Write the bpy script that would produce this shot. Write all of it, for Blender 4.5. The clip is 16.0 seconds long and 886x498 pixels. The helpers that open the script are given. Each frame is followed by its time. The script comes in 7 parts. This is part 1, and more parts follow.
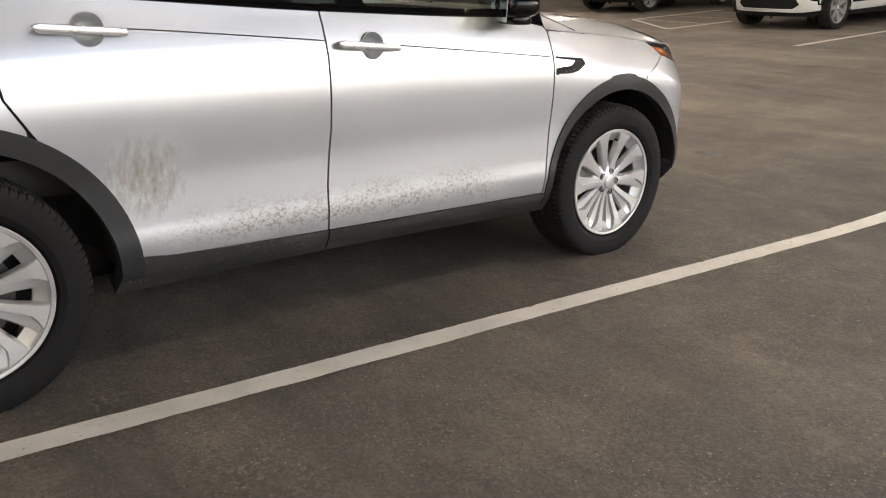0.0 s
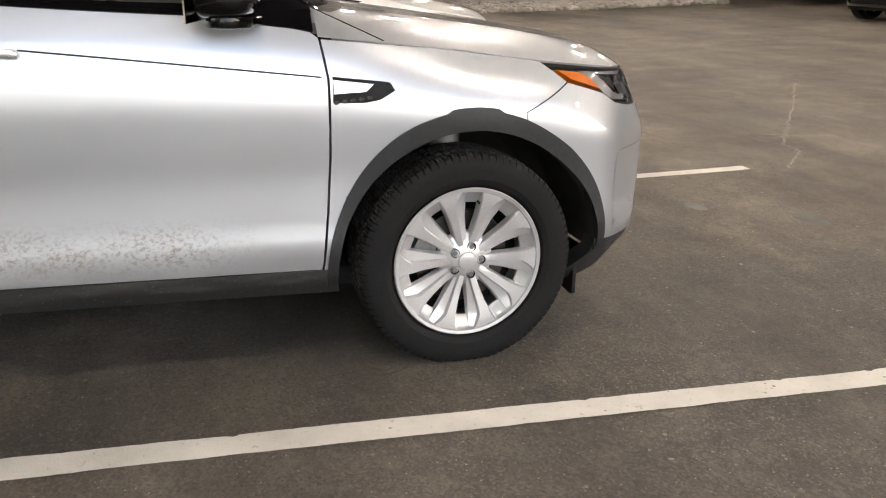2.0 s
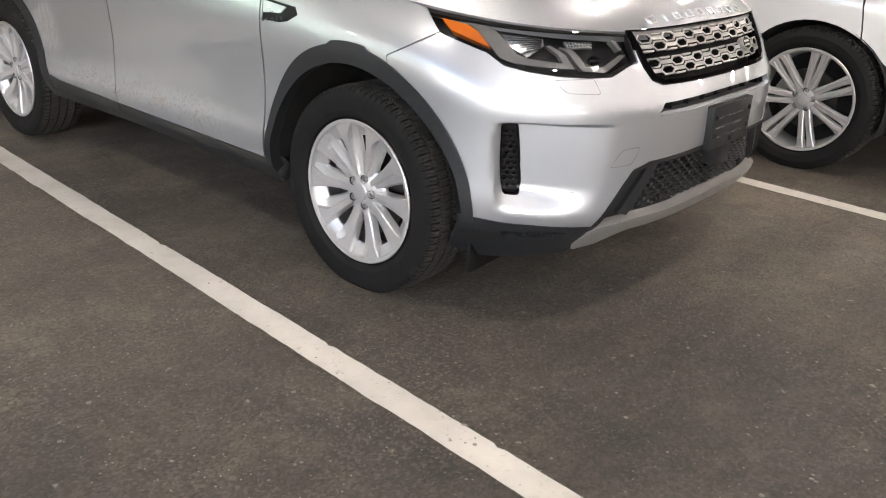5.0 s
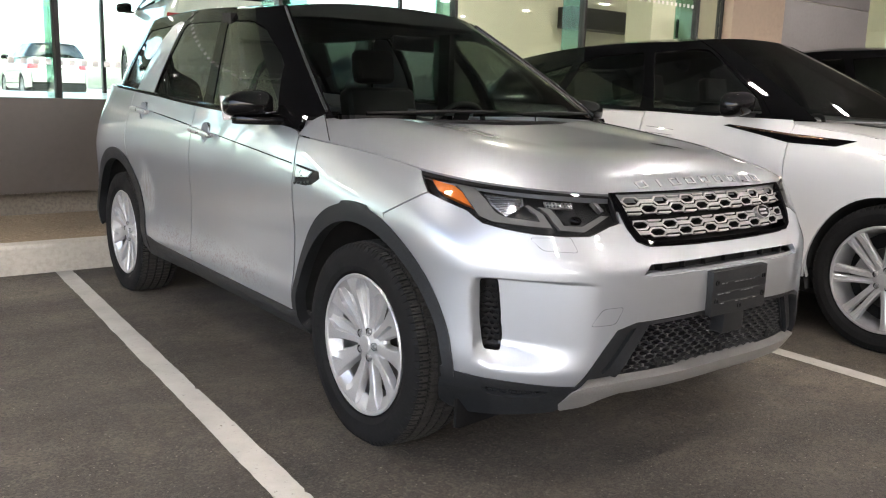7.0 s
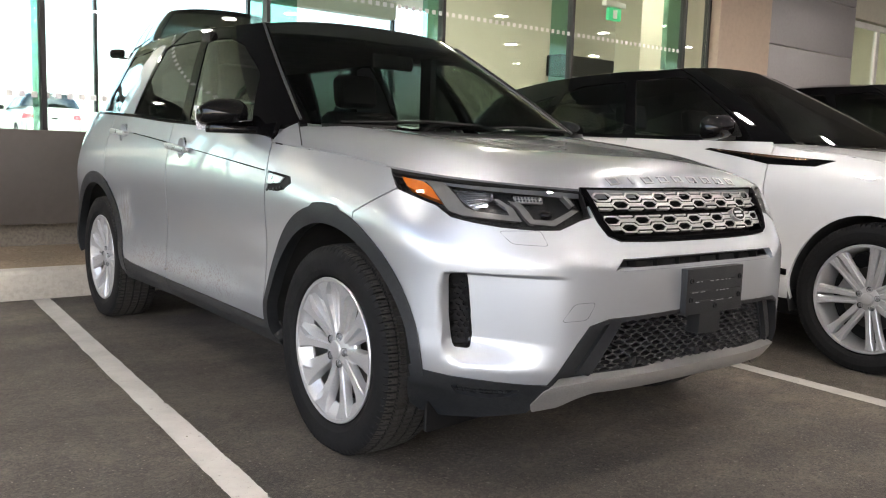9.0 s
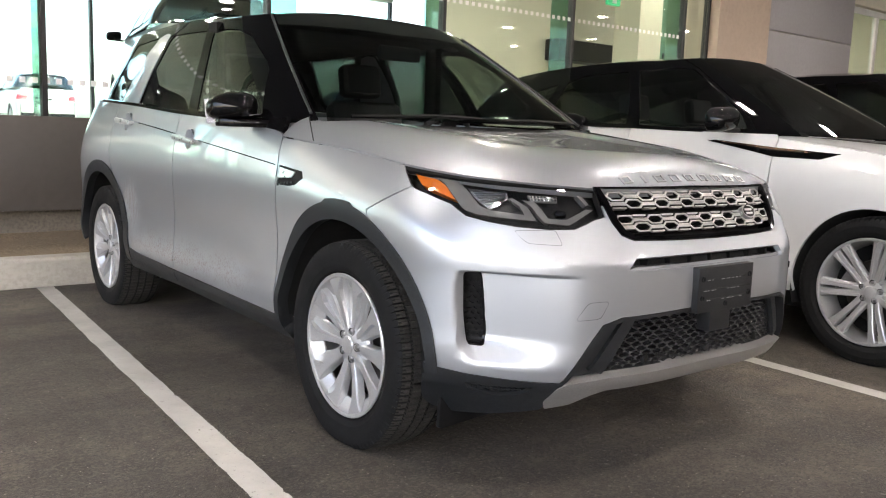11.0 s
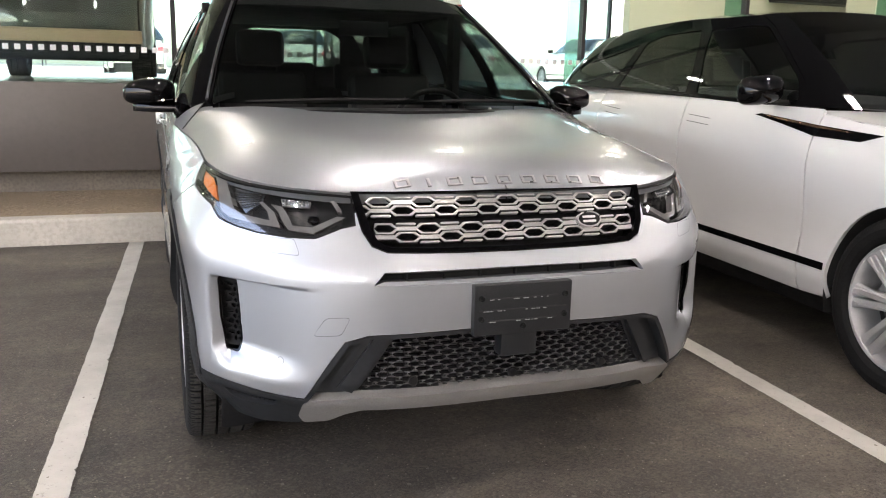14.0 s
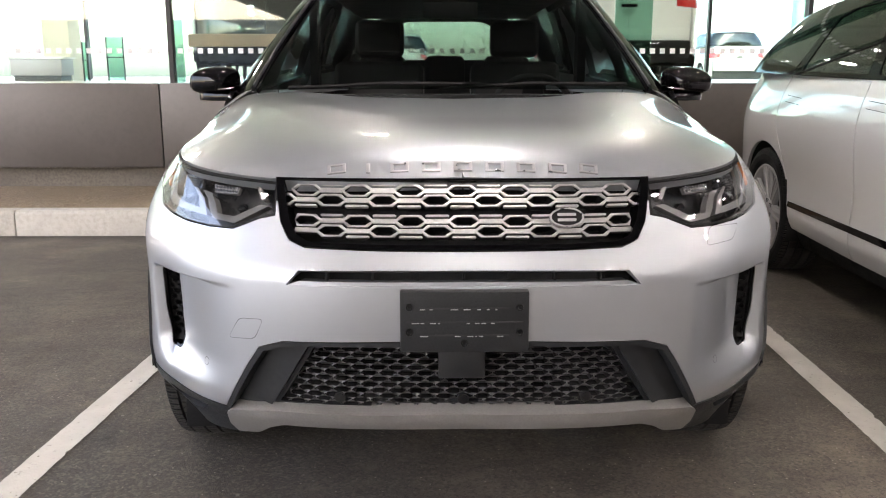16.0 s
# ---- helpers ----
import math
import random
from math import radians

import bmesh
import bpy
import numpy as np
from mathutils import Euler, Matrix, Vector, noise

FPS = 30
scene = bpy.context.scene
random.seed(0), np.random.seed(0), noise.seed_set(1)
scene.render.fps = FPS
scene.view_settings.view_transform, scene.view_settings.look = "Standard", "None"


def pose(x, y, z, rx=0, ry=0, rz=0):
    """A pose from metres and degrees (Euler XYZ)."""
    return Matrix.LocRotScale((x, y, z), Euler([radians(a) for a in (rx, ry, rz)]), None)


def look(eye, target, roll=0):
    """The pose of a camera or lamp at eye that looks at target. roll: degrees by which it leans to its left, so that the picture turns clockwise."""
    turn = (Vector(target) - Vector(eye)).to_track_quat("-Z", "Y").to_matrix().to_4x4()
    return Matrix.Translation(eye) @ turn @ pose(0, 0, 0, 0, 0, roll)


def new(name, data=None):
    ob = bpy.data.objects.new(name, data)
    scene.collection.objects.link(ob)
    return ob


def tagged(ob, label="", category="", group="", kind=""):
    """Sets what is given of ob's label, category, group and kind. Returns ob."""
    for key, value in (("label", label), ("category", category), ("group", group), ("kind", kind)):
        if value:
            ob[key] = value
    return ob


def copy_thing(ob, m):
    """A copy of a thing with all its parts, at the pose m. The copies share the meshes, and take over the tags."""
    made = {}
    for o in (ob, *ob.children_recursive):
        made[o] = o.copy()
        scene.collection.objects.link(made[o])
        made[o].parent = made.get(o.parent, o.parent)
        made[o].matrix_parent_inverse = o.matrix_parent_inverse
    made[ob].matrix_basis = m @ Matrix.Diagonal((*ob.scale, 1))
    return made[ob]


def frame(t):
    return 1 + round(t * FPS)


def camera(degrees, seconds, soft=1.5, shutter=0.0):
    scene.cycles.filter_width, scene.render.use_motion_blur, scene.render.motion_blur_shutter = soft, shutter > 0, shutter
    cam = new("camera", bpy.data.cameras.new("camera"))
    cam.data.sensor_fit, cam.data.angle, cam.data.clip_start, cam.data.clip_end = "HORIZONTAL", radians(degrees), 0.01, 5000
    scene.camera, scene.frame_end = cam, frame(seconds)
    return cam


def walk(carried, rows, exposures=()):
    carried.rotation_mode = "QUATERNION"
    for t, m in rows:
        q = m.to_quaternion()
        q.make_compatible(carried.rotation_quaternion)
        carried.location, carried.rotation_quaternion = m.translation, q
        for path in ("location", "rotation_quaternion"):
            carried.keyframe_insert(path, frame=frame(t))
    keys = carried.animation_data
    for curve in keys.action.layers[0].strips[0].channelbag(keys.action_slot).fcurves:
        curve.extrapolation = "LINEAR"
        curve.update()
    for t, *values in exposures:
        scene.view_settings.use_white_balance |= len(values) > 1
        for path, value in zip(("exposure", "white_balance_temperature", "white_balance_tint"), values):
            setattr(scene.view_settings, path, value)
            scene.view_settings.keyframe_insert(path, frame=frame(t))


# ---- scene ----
cam = camera(56.1, 16.0, 1.1)
PATH = [
    (0, (-3.438, 3.018, 1.258), (-1.945, 1.839, 0.639), 1.2),
    (0.5, (-3.416, 2.486, 1.260), (-1.897, 1.349, 0.629), 1.1),
    (1, (-3.422, 1.971, 1.258), (-1.837, 0.932, 0.619), 1.7),
    (1.5, (-3.373, 1.463, 1.262), (-1.672, 0.624, 0.625), 2.0),
    (2, (-3.313, 0.905, 1.255), (-1.515, 0.299, 0.622), 2.1),
    (2.5, (-3.190, 0.300, 1.262), (-1.326, 0.004, 0.624), 2.4),
    (3, (-2.987, -0.252, 1.277), (-1.105, -0.206, 0.602), 2.8),
    (3.5, (-2.872, -0.631, 1.265), (-1.037, -0.229, 0.578), 2.8),
    (3.7, (-2.873, -0.819, 1.276), (-1.095, -0.222, 0.583), 2.8),
    (5.8, (-2.618, -2.51, 1.306), (-1.336, -1.146, 0.602), 2.2),
    (6, (-2.58, -2.573, 1.321), (-1.321, -1.16, 0.675), 2.1),
    (6.5, (-2.452, -2.587, 1.303), (-1.232, -1.075, 0.829), 1.9),
    (7, (-2.418, -2.426, 1.23), (-1.216, -0.869, 0.868), 1.8),
    (7.5, (-2.401, -2.355, 1.146), (-1.201, -0.775, 0.893), 1.8),
    (8, (-2.363, -2.383, 1.079), (-1.159, -0.802, 0.857), 1.8),
    (8.5, (-2.346, -2.427, 1.052), (-1.135, -0.851, 0.831), 1.8),
    (9, (-2.341, -2.464, 1.049), (-1.12, -0.897, 0.816), 1.8),
    (9.2, (-2.36, -2.461, 1.075), (-1.133, -0.902, 0.819), 1.6),
    (11.5, (-2.396, -2.429, 1.101), (-1.168, -0.875, 0.823), 2.2),
    (12, (-2.328, -2.432, 1.117), (-1.109, -0.873, 0.826), 2.3),
    (12.5, (-2.025, -2.524, 1.17), (-0.839, -0.948, 0.836), 2.3),
    (13, (-1.686, -2.714, 1.206), (-0.579, -1.093, 0.824), 2.3),
    (13.5, (-1.353, -2.871, 1.256), (-0.401, -1.162, 0.844), 2.1),
    (14, (-0.991, -2.986, 1.293), (-0.335, -1.144, 0.872), 1.4),
    (14.5, (-0.617, -3.114, 1.304), (-0.265, -1.191, 0.881), 0.8),
    (15, (-0.241, -3.092, 1.327), (-0.109, -1.143, 0.898), 0.4),
    (15.5, (-0.077, -2.935, 1.28), (-0.046, -0.982, 0.85), 0.1),
    (16, (-0.07, -2.783, 1.206), (-0.05, -0.827, 0.792), -0.0),
]
walk(cam, [(t, look(eye, target, roll)) for t, eye, target, roll in PATH], [(0.0, 2.06, 8000.0, 16.0), (2.6, 2.32, 7800.0, 16.0), (3.6, 2.22, 7600.0, 16.0), (6.0, 2.40, 7250.0, 16.0), (6.6, 2.27, 7150.0, 16.0), (7.0, 2.24, 7100.0, 16.0), (12.0, 2.27, 7100.0, 17.0), (16.0, 2.38, 7100.0, 19.0)])

# ---- daylight ----
world = bpy.data.worlds.new("world")
scene.world = world
world.use_nodes = True
wn = world.node_tree.nodes
sky = wn.new("ShaderNodeTexSky")
sky.sky_type, sky.sun_disc = "NISHITA", False
sky.sun_elevation, sky.sun_rotation = radians(48), radians(200)
sky.air_density, sky.dust_density, sky.ozone_density = 1.0, 2.6, 1.2
wn["Background"].inputs["Strength"].default_value = 0.30
world.node_tree.links.new(sky.outputs[0], wn["Background"].inputs["Color"])
sun = new("sun", bpy.data.lights.new("sun", "SUN"))
sun.data.energy, sun.data.angle, sun.data.color = 3.5, radians(0.5), (1.0, 0.95, 0.88)
sun.rotation_euler = (radians(42), 0, radians(200 + 180))

# ---- materials ----
def base_mat(name):
    m = bpy.data.materials.new(name)
    m.use_nodes = True
    return m, m.node_tree.nodes, m.node_tree.links, m.node_tree.nodes["Principled BSDF"]


def node(nodes, links, kind, ins=(), **settings):
    n = nodes.new(kind)
    for k, v in settings.items():
        if k == "operation":
            n.operation = v
        elif k == "blend":
            n.blend_type = v
        elif k == "data":
            n.data_type = v
    for key, v in dict(ins).items():
        sock = n.inputs[key]
        if hasattr(v, "is_output"):
            links.new(v, sock)
        else:
            sock.default_value = v
    return n


def noise_node(nodes, links, coord, scale, detail=4.0, rough=0.55, stretch=None):
    if stretch:
        mp = node(nodes, links, "ShaderNodeMapping", {"Vector": coord, "Scale": stretch})
        coord = mp.outputs[0]
    return node(nodes, links, "ShaderNodeTexNoise", {"Vector": coord, "Scale": scale, "Detail": detail, "Roughness": rough}).outputs["Fac"]


def ramp(nodes, links, fac, a, b, ca=(0, 0, 0, 1), cb=(1, 1, 1, 1)):
    r = nodes.new("ShaderNodeValToRGB")
    links.new(fac, r.inputs["Fac"])
    if a > b:
        a, b, ca, cb = b, a, cb, ca
    r.color_ramp.elements[0].position, r.color_ramp.elements[1].position = a, b
    r.color_ramp.elements[0].color, r.color_ramp.elements[1].color = ca, cb
    return r.outputs["Color"]


def mix(nodes, links, fac, a, b):
    n = nodes.new("ShaderNodeMix")
    n.data_type = "RGBA"
    for sock, v in ((n.inputs[0], fac), (n.inputs[6], a), (n.inputs[7], b)):
        if hasattr(v, "is_output"):
            links.new(v, sock)
        else:
            sock.default_value = v
    return n.outputs[2]


def rgba(c, k=1.0):
    return (c[0] * k, c[1] * k, c[2] * k, 1.0)


def simple(name, c, rough=0.5, metal=0.0, var=0.12, scale=6.0, bump=0.0, bscale=180.0, coat=0.0, spec=0.5, c2=None):
    """A surface with two scales of variation, uneven gloss and fine relief."""
    m, nd, ln, p = base_mat(name)
    co = nd.new("ShaderNodeTexCoord").outputs["Object"]
    big, small = noise_node(nd, ln, co, scale), noise_node(nd, ln, co, scale * 14, 3.0)
    col = mix(nd, ln, ramp(nd, ln, big, 0.3, 0.7), rgba(c, 1 - var), rgba(c2 or c, 1 + var))
    col = mix(nd, ln, ramp(nd, ln, small, 0.42, 0.75), col, rgba(c, 1 - 1.6 * var))
    ln.new(col, p.inputs["Base Color"])
    r = node(nd, ln, "ShaderNodeMapRange", {"Value": big, "From Min": 0.3, "From Max": 0.7, "To Min": max(0.02, rough * 0.85), "To Max": min(1.0, rough * 1.15)})
    ln.new(r.outputs[0], p.inputs["Roughness"])
    p.inputs["Metallic"].default_value = metal
    p.inputs["Coat Weight"].default_value = coat
    p.inputs["Coat Roughness"].default_value = 0.04
    p.inputs["Specular IOR Level"].default_value = spec
    if bump:
        b = node(nd, ln, "ShaderNodeBump", {"Height": noise_node(nd, ln, co, bscale, 3.0), "Strength": bump, "Distance": 0.002})
        ln.new(b.outputs[0], p.inputs["Normal"])
    return m


def paint_mat(name, c, metal, rough, dirty=False):
    """Clear-coated car paint; the dirty one carries road splash along the lower doors."""
    m, nd, ln, p = base_mat(name)
    co = nd.new("ShaderNodeTexCoord").outputs["Object"]
    flake = noise_node(nd, ln, co, 900.0, 2.0)
    col = mix(nd, ln, flake, rgba(c, 0.9), rgba(c, 1.1))
    rough_s = ramp(nd, ln, noise_node(nd, ln, co, 2.0), 0.3, 0.7, (rough * 0.92,) * 3 + (1,), (rough * 1.08,) * 3 + (1,))
    met = None
    if dirty:
        sep = node(nd, ln, "ShaderNodeSeparateXYZ", {"Vector": co})
        z, y = sep.outputs[2], sep.outputs[1]
        band = node(nd, ln, "ShaderNodeMapRange", {"Value": z, "From Min": 0.62, "From Max": 0.42})
        band.interpolation_type = "SMOOTHSTEP"
        low = node(nd, ln, "ShaderNodeMapRange", {"Value": z, "From Min": 0.38, "From Max": 0.45})
        ya = node(nd, ln, "ShaderNodeMapRange", {"Value": y, "From Min": 0.55, "From Max": 0.9})
        yb = node(nd, ln, "ShaderNodeMapRange", {"Value": y, "From Min": 2.35, "From Max": 1.9})
        area = band.outputs[0]
        for o in (low, ya, yb):
            area = node(nd, ln, "ShaderNodeMath", {0: area, 1: o.outputs[0]}, operation="MULTIPLY").outputs[0]
        splash = noise_node(nd, ln, co, 10.0, 3.0, 0.6, stretch=(1, 1.0, 1.6))
        th = node(nd, ln, "ShaderNodeMath", {0: splash, 1: area}, operation="MULTIPLY").outputs[0]
        film = ramp(nd, ln, th, 0.06, 0.46)
        speck = ramp(nd, ln, noise_node(nd, ln, co, 75.0, 5.0, 0.72, stretch=(1, 1.0, 1.3)), 0.48, 0.60)
        lay = node(nd, ln, "ShaderNodeMath", {0: speck, 1: 0.75}, operation="MULTIPLY").outputs[0]
        lay = node(nd, ln, "ShaderNodeMath", {0: lay, 1: 0.25}, operation="ADD").outputs[0]
        mask = node(nd, ln, "ShaderNodeMath", {0: film, 1: lay}, operation="MULTIPLY").outputs[0]
        # smear ahead of the rear wheel arch
        dy = node(nd, ln, "ShaderNodeMath", {0: y, 1: 2.20}, operation="SUBTRACT").outputs[0]
        dz = node(nd, ln, "ShaderNodeMath", {0: z, 1: 0.66}, operation="SUBTRACT").outputs[0]
        d2 = node(nd, ln, "ShaderNodeMath", {0: node(nd, ln, "ShaderNodeMath", {0: dy, 1: dy}, operation="MULTIPLY").outputs[0],
                                            1: node(nd, ln, "ShaderNodeMath", {0: dz, 1: dz}, operation="MULTIPLY").outputs[0]}, operation="ADD").outputs[0]
        blob = node(nd, ln, "ShaderNodeMapRange", {"Value": d2, "From Min": 0.045, "From Max": 0.0}).outputs[0]
        sm = noise_node(nd, ln, co, 26.0, 9.0, 0.75, stretch=(1, 1.5, 0.6))
        smear = ramp(nd, ln, node(nd, ln, "ShaderNodeMath", {0: sm, 1: blob}, operation="MULTIPLY").outputs[0], 0.28, 0.6)
        mask = node(nd, ln, "ShaderNodeMath", {0: mask, 1: smear}, operation="MAXIMUM").outputs[0]
        mask = node(nd, ln, "ShaderNodeMath", {0: mask, 1: 0.82}, operation="MULTIPLY").outputs[0]
        col = mix(nd, ln, mask, col, (0.15, 0.118, 0.082, 1))
        rough_s = mix(nd, ln, mask, rough_s, (0.75, 0.75, 0.75, 1))
        met = node(nd, ln, "ShaderNodeMath", {0: 1.0, 1: mask}, operation="SUBTRACT").outputs[0]
        coat = met
        met = node(nd, ln, "ShaderNodeMath", {0: met, 1: metal}, operation="MULTIPLY").outputs[0]
        ln.new(coat, p.inputs["Coat Weight"])
        ln.new(met, p.inputs["Metallic"])
    else:
        p.inputs["Coat Weight"].default_value = 1.0
        p.inputs["Metallic"].default_value = metal
    ln.new(col, p.inputs["Base Color"])
    ln.new(rough_s, p.inputs["Roughness"])
    p.inputs["Coat Roughness"].default_value = 0.02
    p.inputs["Coat IOR"].default_value = 1.62
    b = node(nd, ln, "ShaderNodeBump", {"Height": noise_node(nd, ln, co, 380.0, 2.0), "Strength": 0.04, "Distance": 0.001})
    ln.new(b.outputs[0], p.inputs["Normal"])
    return m


def glass_mat(name, tint, gloss=1.0, rough=0.0, base=0.045):
    """A thin pane: tinted clear, with mirror gloss that grows towards grazing angles."""
    m = bpy.data.materials.new(name)
    m.use_nodes = True
    nd, ln = m.node_tree.nodes, m.node_tree.links
    nd.remove(nd["Principled BSDF"])
    t = node(nd, ln, "ShaderNodeBsdfTransparent", {"Color": rgba(tint)})
    g = node(nd, ln, "ShaderNodeBsdfGlossy", {"Color": (gloss, gloss, gloss, 1), "Roughness": rough})
    f = node(nd, ln, "ShaderNodeLayerWeight", {"Blend": 0.5}).outputs["Facing"]
    f = node(nd, ln, "ShaderNodeMath", {0: f, 1: 5.0}, operation="POWER").outputs[0]
    f = node(nd, ln, "ShaderNodeMath", {0: f, 1: 0.92}, operation="MULTIPLY").outputs[0]
    f = node(nd, ln, "ShaderNodeMath", {0: f, 1: base}, operation="ADD").outputs[0]
    s = node(nd, ln, "ShaderNodeMixShader", {0: f, 1: t.outputs[0], 2: g.outputs[0]})
    ln.new(s.outputs[0], nd["Material Output"].inputs["Surface"])
    return m


def glow_mat(name, c, strength):
    m, nd, ln, p = base_mat(name)
    p.inputs["Base Color"].default_value = rgba(c)
    p.inputs["Emission Color"].default_value = rgba(c)
    p.inputs["Emission Strength"].default_value = strength
    return m


def asphalt_mat():
    m, nd, ln, p = base_mat("asphalt")
    co = nd.new("ShaderNodeTexCoord").outputs["Object"]

    def lay(col, mask, share, c):
        return mix(nd, ln, node(nd, ln, "ShaderNodeMath", {0: mask, 1: share}, operation="MULTIPLY").outputs[0], col, c)
    col = mix(nd, ln, ramp(nd, ln, noise_node(nd, ln, co, 0.8, 9.0, 0.66), 0.40, 0.62), (0.0300, 0.0246, 0.0193, 1), (0.0880, 0.0728, 0.0567, 1))
    drag = ramp(nd, ln, noise_node(nd, ln, co, 1.3, 9.0, 0.68, stretch=(1.0, 0.16, 1)), 0.42, 0.74)
    col = lay(col, drag, 0.85, (0.1450, 0.1190, 0.0930, 1))
    dark = ramp(nd, ln, noise_node(nd, ln, co, 2.1, 8.0, 0.66, stretch=(0.25, 1.0, 1)), 0.50, 0.72)
    col = lay(col, dark, 0.75, (0.0300, 0.0255, 0.0216, 1))
    grain = noise_node(nd, ln, co, 120.0, 6.0, 0.85)
    col = lay(col, ramp(nd, ln, grain, 0.52, 0.66), 0.72, (0.1200, 0.1011, 0.0801, 1))
    pit = noise_node(nd, ln, co, 150.0, 3.0, 0.7)
    col = lay(col, ramp(nd, ln, pit, 0.45, 0.34), 0.88, (0.0280, 0.0246, 0.0216, 1))
    dust = ramp(nd, ln, noise_node(nd, ln, co, 2.2, 12.0, 0.74), 0.50, 0.76)
    col = lay(col, dust, 0.62, (0.2300, 0.1843, 0.1350, 1))
    smudge = ramp(nd, ln, noise_node(nd, ln, co, 11.0, 8.0, 0.7, stretch=(0.7, 1.0, 1)), 0.55, 0.74)
    patch = ramp(nd, ln, noise_node(nd, ln, co, 0.9, 4.0), 0.48, 0.64)
    col = lay(col, node(nd, ln, "ShaderNodeMath", {0: smudge, 1: patch}, operation="MULTIPLY").outputs[0], 0.75, (0.2500, 0.2032, 0.1530, 1))
    agg = node(nd, ln, "ShaderNodeTexVoronoi", {"Vector": co, "Scale": 130.0})
    agg.voronoi_dimensions = "2D"
    stone = node(nd, ln, "ShaderNodeSeparateColor", {0: agg.outputs["Color"]}).outputs[0]
    col = lay(col, ramp(nd, ln, stone, 0.62, 1.0), 0.55, (0.1650, 0.1399, 0.1116, 1))
    col = lay(col, ramp(nd, ln, stone, 0.35, 0.0), 0.50, (0.0220, 0.0189, 0.0162, 1))
    cell = node(nd, ln, "ShaderNodeTexVoronoi", {"Vector": co, "Scale": 36.0})
    cell.voronoi_dimensions = "2D"
    few = node(nd, ln, "ShaderNodeMath", {0: node(nd, ln, "ShaderNodeSeparateColor", {0: cell.outputs["Color"]}).outputs[0], 1: 0.91}, operation="GREATER_THAN").outputs[0]
    chip = node(nd, ln, "ShaderNodeMath", {0: ramp(nd, ln, cell.outputs["Distance"], 0.11, 0.06), 1: few}, operation="MULTIPLY").outputs[0]
    col = lay(col, chip, 0.8, (0.4200, 0.3685, 0.3060, 1))
    wide = noise_node(nd, ln, co, 0.9, 10.0, 0.70, stretch=(0.30, 1.0, 1))
    tone = node(nd, ln, "ShaderNodeMapRange", {"Value": wide, "From Min": 0.34, "From Max": 0.68, "To Min": 0.40, "To Max": 1.44}).outputs[0]
    vm = nd.new("ShaderNodeVectorMath")
    vm.operation = "SCALE"
    ln.new(col, vm.inputs[0]), ln.new(tone, vm.inputs["Scale"])
    col = vm.outputs[0]
    ln.new(col, p.inputs["Base Color"])
    ln.new(ramp(nd, ln, drag, 0.2, 0.9, (0.62,) * 3 + (1,), (0.85,) * 3 + (1,)), p.inputs["Roughness"])
    b1 = node(nd, ln, "ShaderNodeBump", {"Height": grain, "Strength": 1.0, "Distance": 0.008})
    b2 = node(nd, ln, "ShaderNodeBump", {"Height": noise_node(nd, ln, co, 14.0, 4.0), "Strength": 0.25, "Distance": 0.01, "Normal": b1.outputs[0]})
    ln.new(b2.outputs[0], p.inputs["Normal"])
    return m


def dusty_mat():
    """Grained black plastic under an uneven film of dried road dust."""
    m, nd, ln, p = base_mat("dusty_plastic")
    co = nd.new("ShaderNodeTexCoord").outputs["Object"]
    film = ramp(nd, ln, noise_node(nd, ln, co, 5.0, 9.0, 0.72, stretch=(1, 0.5, 2.0)), 0.52, 0.80)
    col = mix(nd, ln, film, (0.0125, 0.0135, 0.0148, 1), (0.085, 0.079, 0.068, 1))
    spot = ramp(nd, ln, noise_node(nd, ln, co, 90.0, 4.0, 0.7), 0.60, 0.72)
    col = mix(nd, ln, spot, col, (0.17, 0.15, 0.125, 1))
    ln.new(col, p.inputs["Base Color"])
    ln.new(ramp(nd, ln, film, 0.0, 1.0, (0.5,) * 3 + (1,), (0.9,) * 3 + (1,)), p.inputs["Roughness"])
    b = node(nd, ln, "ShaderNodeBump", {"Height": noise_node(nd, ln, co, 600.0, 3.0), "Strength": 0.25, "Distance": 0.002})
    ln.new(b.outputs[0], p.inputs["Normal"])
    return m


def line_mat():
    m, nd, ln, p = base_mat("line_paint")
    co = nd.new("ShaderNodeTexCoord").outputs["Object"]
    col = mix(nd, ln, ramp(nd, ln, noise_node(nd, ln, co, 5.0, 6.0), 0.3, 0.7), (0.39, 0.372, 0.335, 1), (0.51, 0.487, 0.445, 1))
    worn = ramp(nd, ln, noise_node(nd, ln, co, 48.0, 6.0, 0.7), 0.60, 0.70)
    col = mix(nd, ln, node(nd, ln, "ShaderNodeMath", {0: worn, 1: 0.6}, operation="MULTIPLY").outputs[0], col, (0.12, 0.11, 0.10, 1))
    ln.new(col, p.inputs["Base Color"])
    p.inputs["Roughness"].default_value = 0.7
    b = node(nd, ln, "ShaderNodeBump", {"Height": noise_node(nd, ln, co, 150.0, 3.0), "Strength": 0.4, "Distance": 0.003})
    ln.new(b.outputs[0], p.inputs["Normal"])
    return m


